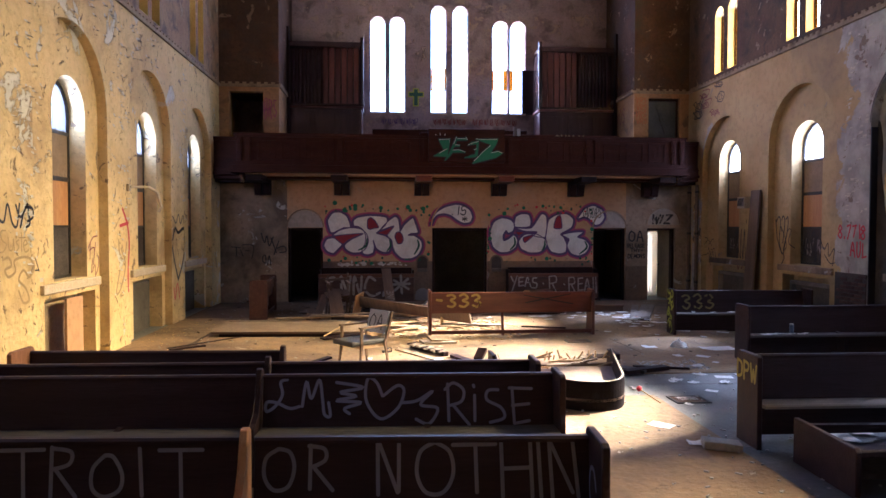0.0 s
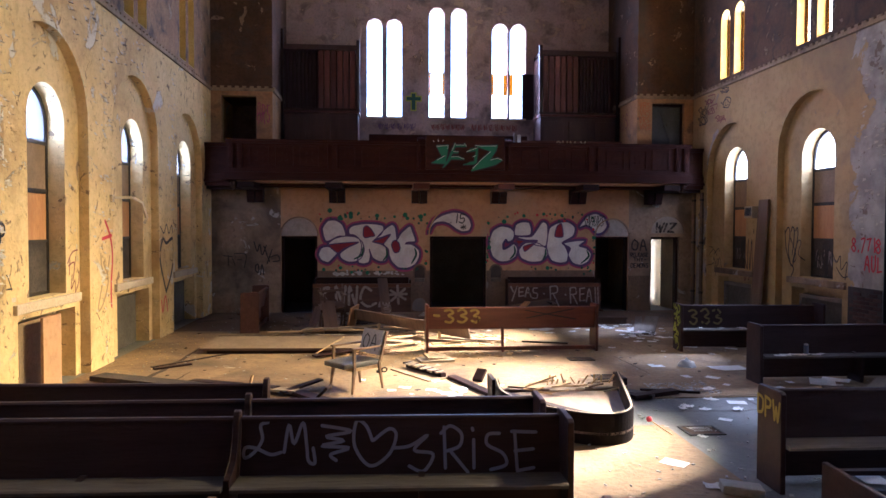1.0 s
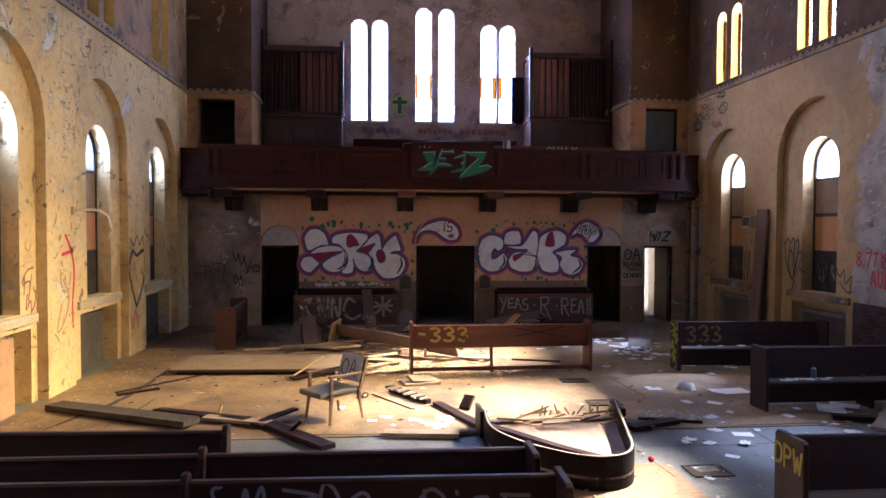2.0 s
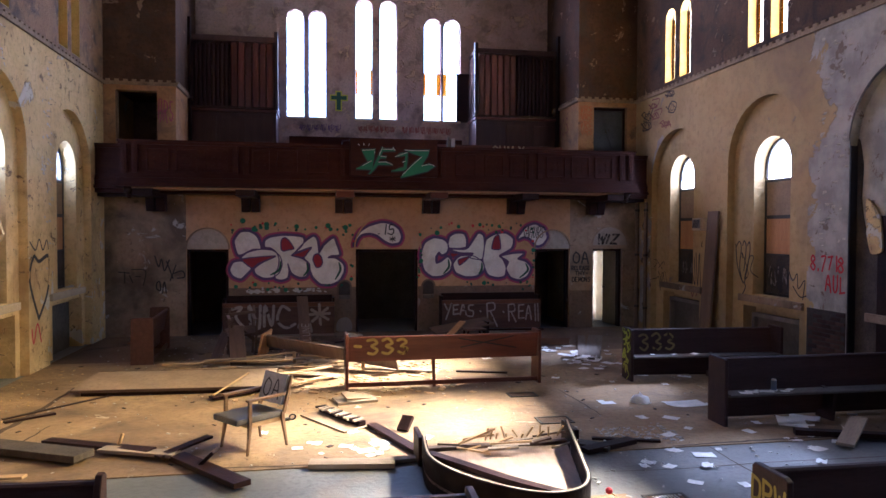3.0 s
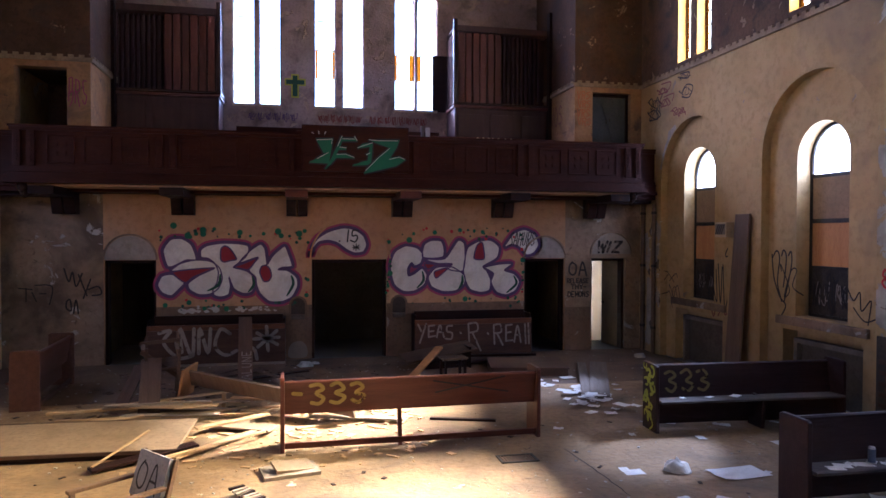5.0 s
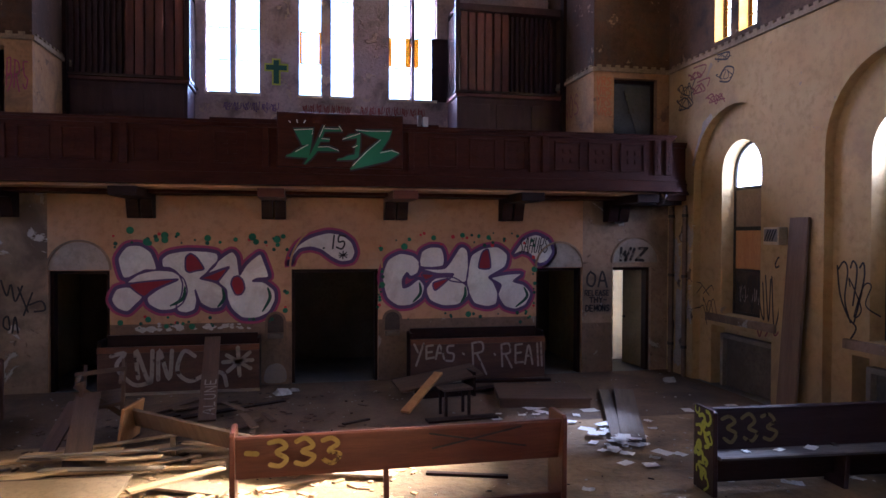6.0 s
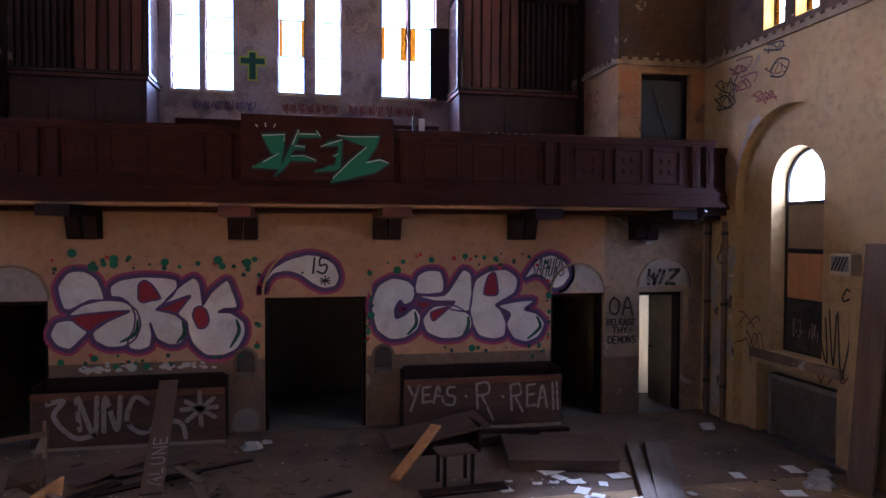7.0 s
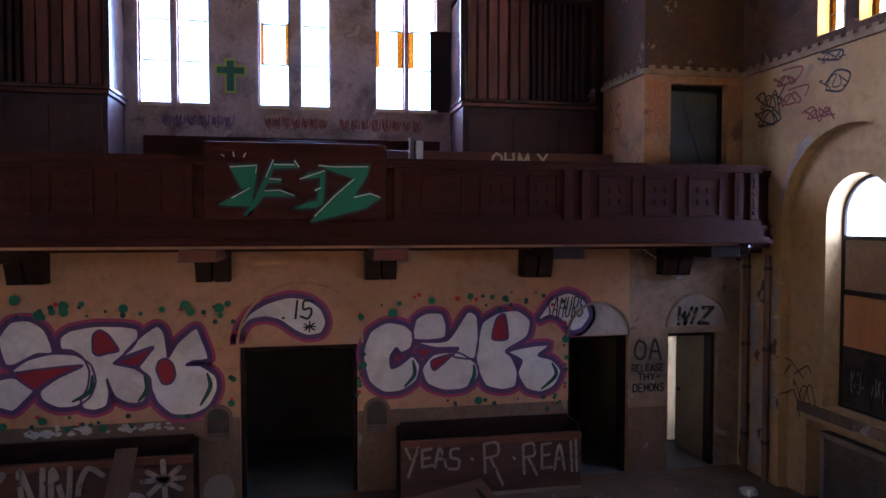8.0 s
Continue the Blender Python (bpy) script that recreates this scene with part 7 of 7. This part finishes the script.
lettering("tag", "WOS", flat((5.176, 22.3, 5.4), (0, -1, 0), (0, 0, 1), 0.0), 0.9, 0.45, 0.035, P_DKRED, wp, "sprayed tag", jitter=0.08)
lettering("tag", "BRS", flat((-5.58, YB - 0.004, 5.3), (1, 0, 0), (0, 0, 1), 0.0), 0.36, 0.5, 0.02, P_MAGENTA, bpy.data.objects["pier_west"], "sprayed tag", jitter=0.12)

# plaster scaled off by the rear corner
SCALED = material("scaled_grey_plaster", (0.32, 0.285, 0.24), (0.42, 0.38, 0.33), 3.0, 0.95, 0.3)
GRIMED = material("sooty_plaster_patch", (0.11, 0.085, 0.06), (0.17, 0.13, 0.095), 3.0, 0.95, 0.2)
rg = random.Random(21)
for mt, count, y0, y1, z0, z1 in ((GRIMED, 7, 19.78, 20.6, 0.15, 2.9), (SCALED, 24, 19.78, 20.6, 0.2, 2.9)):
    bm = bmesh.new()
    for k in range(count):
        y, z, r = rg.uniform(y0, y1), rg.uniform(z0, z1), rg.uniform(0.05, 0.2)
        blob(bm, [(y0 - y + r * rg.uniform(0.35, 1.1) * math.cos(a * math.tau / 16), z + 1.7 * r * rg.uniform(0.35, 1.1) * math.sin(a * math.tau / 16)) for a in range(16)], WE(y0, 0, -(0.0005 if mt is SCALED else 0) - k * 0.00006))
    bmesh.ops.triangulate(bm, faces=bm.faces[:])
    part("peeled_patch", bm, mt, we, "patches of scaled and sooty plaster")

RAG = random.Random(44)
band = [(18.5 + r * math.cos(a), 3.9 + r * math.sin(a)) for a, r in [(radians(12 + 6 * k), 1.255) for k in range(9)] + [(radians(60 - 6 * k), 1.31 + RAG.uniform(0.0, 0.13)) for k in range(9)]]
for pts in (band, [(20.34, 1.7), (20.16, 1.66), (20.05, 1.1), (20.02, 0.5), (20.15, 0.2), (20.32, 0.35), (20.36, 0.9)]):
    bm = bmesh.new()
    blob(bm, smooth(pts, True, 3, 0.3), lambda y, z: Vector((XW - 0.0035, y, z)))
    bmesh.ops.triangulate(bm, faces=bm.faces[:])
    part("peeled_patch", bm, SCALED, we, "pale scaled plaster patch")
bm = bmesh.new()
blob(bm, smooth([(20.53, 1.12), (20.40, 1.05), (20.42, 0.8), (20.47, 0.55), (20.60, 0.12), (20.66, 0.2), (20.60, 0.6), (20.50, 0.85)], True, 4, 0.35), lambda y, z: Vector((XW - 0.006, y, z)))
bmesh.ops.triangulate(bm, faces=bm.faces[:])
part("torn_plaster", bm, CHARRED, we, "dark torn hole in the plaster")

# scribbles on the sooty window boards
for y, s in ((18.5, 3), (15.07, 4), (11.63, 5)):
    lettering("tag", "~@~", WE(y + 0.45, 1.5, 0.42), 0.9, 0.5, 0.025, P_BLACK, we, "black scribble on the window board", jitter=0.12, seed=s)
    lettering("tag", "~~", WE(y + 0.4, 1.55, 0.4205), 0.8, 0.4, 0.014, P_THIN, we, "thin pale scribble on the window board", jitter=0.12, seed=s + 9)

# black rubber scrap by the armchair
rs = thing("rubber_scrap", pose(-2.12, 12.55, 0.012, 0, 0, 20) @ Matrix.Scale(0.6, 4), "black rubber scrap lying by the armchair", "rubber scrap")
RUBBER = material("black_rubber", (0.014, 0.013, 0.013), (0.03, 0.028, 0.027), 6.0, 0.5, 0.2)
bm = bmesh.new()
loop = [Vector((0.1 + 0.075 * math.cos(k * math.tau / 12), 0, 0.07 + 0.06 * math.sin(k * math.tau / 12))) for k in range(12)]
tube = [[bm.verts.new((p.x + 0.018 * math.cos(q * math.tau / 6) * math.cos(k * math.tau / 12), p.y + 0.03 * math.sin(q * math.tau / 6), p.z + 0.018 * math.cos(q * math.tau / 6) * math.sin(k * math.tau / 12))) for q in range(6)] for k, p in enumerate(loop)]
for k in range(12):
    for q in range(6):
        bm.faces.new((tube[k][q], tube[(k + 1) % 12][q], tube[(k + 1) % 12][(q + 1) % 6], tube[k][(q + 1) % 6]))
part("loop", bm, RUBBER, rs)
part("block", boxes((-0.12, 0.03, -0.05, 0.05, 0.0, 0.07), bevel=0.02), RUBBER, rs)

# exposed charred lath in the third bay
o = part("charred_lath", boxes((6.855, 7.005, 12.845, 12.868, 0.0, 4.05)), P_BLACK)
tagged(o, "charred dark edge of the broken arch", "lath")
o = part("charred_board", boxes((6.985, 7.008, 11.2, 12.4, 0.0, 2.9), bevel=0.004), DARK_WOOD)
tagged(o, "charred dark board in the broken arch", "board")

char = prism(bmesh.new(), [tuple(p) for p in smooth([(12.866, 4.05), (12.74, 3.75), (12.76, 3.2), (12.68, 2.75), (12.52, 2.45), (12.20, 2.25), (12.12, 1.4), (12.2, 0.06), (12.6, 0.03), (12.866, 0.06)], True, 5, 0.3)], 6.988, 7.008)
tagged(part("charred_patch", char, CHARRED), "ragged charred plaster inside the broken arch", "plaster patch")
rest = prism(bmesh.new(), [tuple(p) for p in smooth([(12.62, 3.16), (12.50, 3.10), (12.34, 2.9), (12.28, 2.36), (12.50, 2.30), (12.60, 2.62)], True, 5, 0.3)], 6.955, 6.987)
tagged(part("plaster_remnant", rest, PLASTER_L), "yellowed remnant of plaster hanging in the broken arch", "plaster patch")
edge = []
for k in range(15):
    a = math.pi * (0.02 + 0.5 * k / 14)
    edge.append((11.63 + 1.25 * math.cos(a), 4.06 + 1.25 * math.sin(a)))
bm = bmesh.new()
ribbon(bm, [Vector(p) for p in edge], 0.05, lambda y, z: Vector((XW - 0.004, y, z)), False, True)
part("charred_edge", bm, CHARRED, we, "charred broken edge of the arch")

# bare bricks where the plaster has fallen
BRICK = material("sooty_brick", (0.055, 0.028, 0.02), (0.095, 0.048, 0.033), 5.0, 0.9, 0.3, vary=0.35)
bm = boxes((0, 0.012, 0, 0.205, 0, 0.062), bevel=0.004)
brick_me = bpy.data.meshes.new("brick")
bm.to_mesh(brick_me)
bm.free()
brick_me.materials.append(BRICK)
rg = random.Random(8)
mortar = part("brick_patch", boxes((6.842, 6.8485, 12.88, 13.80, 0.0, 1.30)), CHARRED)
tagged(mortar, "bare sooty brickwork where the plaster fell", "brickwork", kind="structure")
for r in range(17):
    for c in range(5):
        y = 12.885 + c * 0.217 - (0.108 if r % 2 else 0)
        if y < 12.87 or y + 0.2 > 13.82 or (r > 13 and rg.random() < 0.45):
            continue
        ob = new("brick", brick_me)
        ob.parent = mortar
        ob.matrix_basis = pose(6.832 - rg.uniform(0, 0.006), y, 0.005 + r * 0.076)
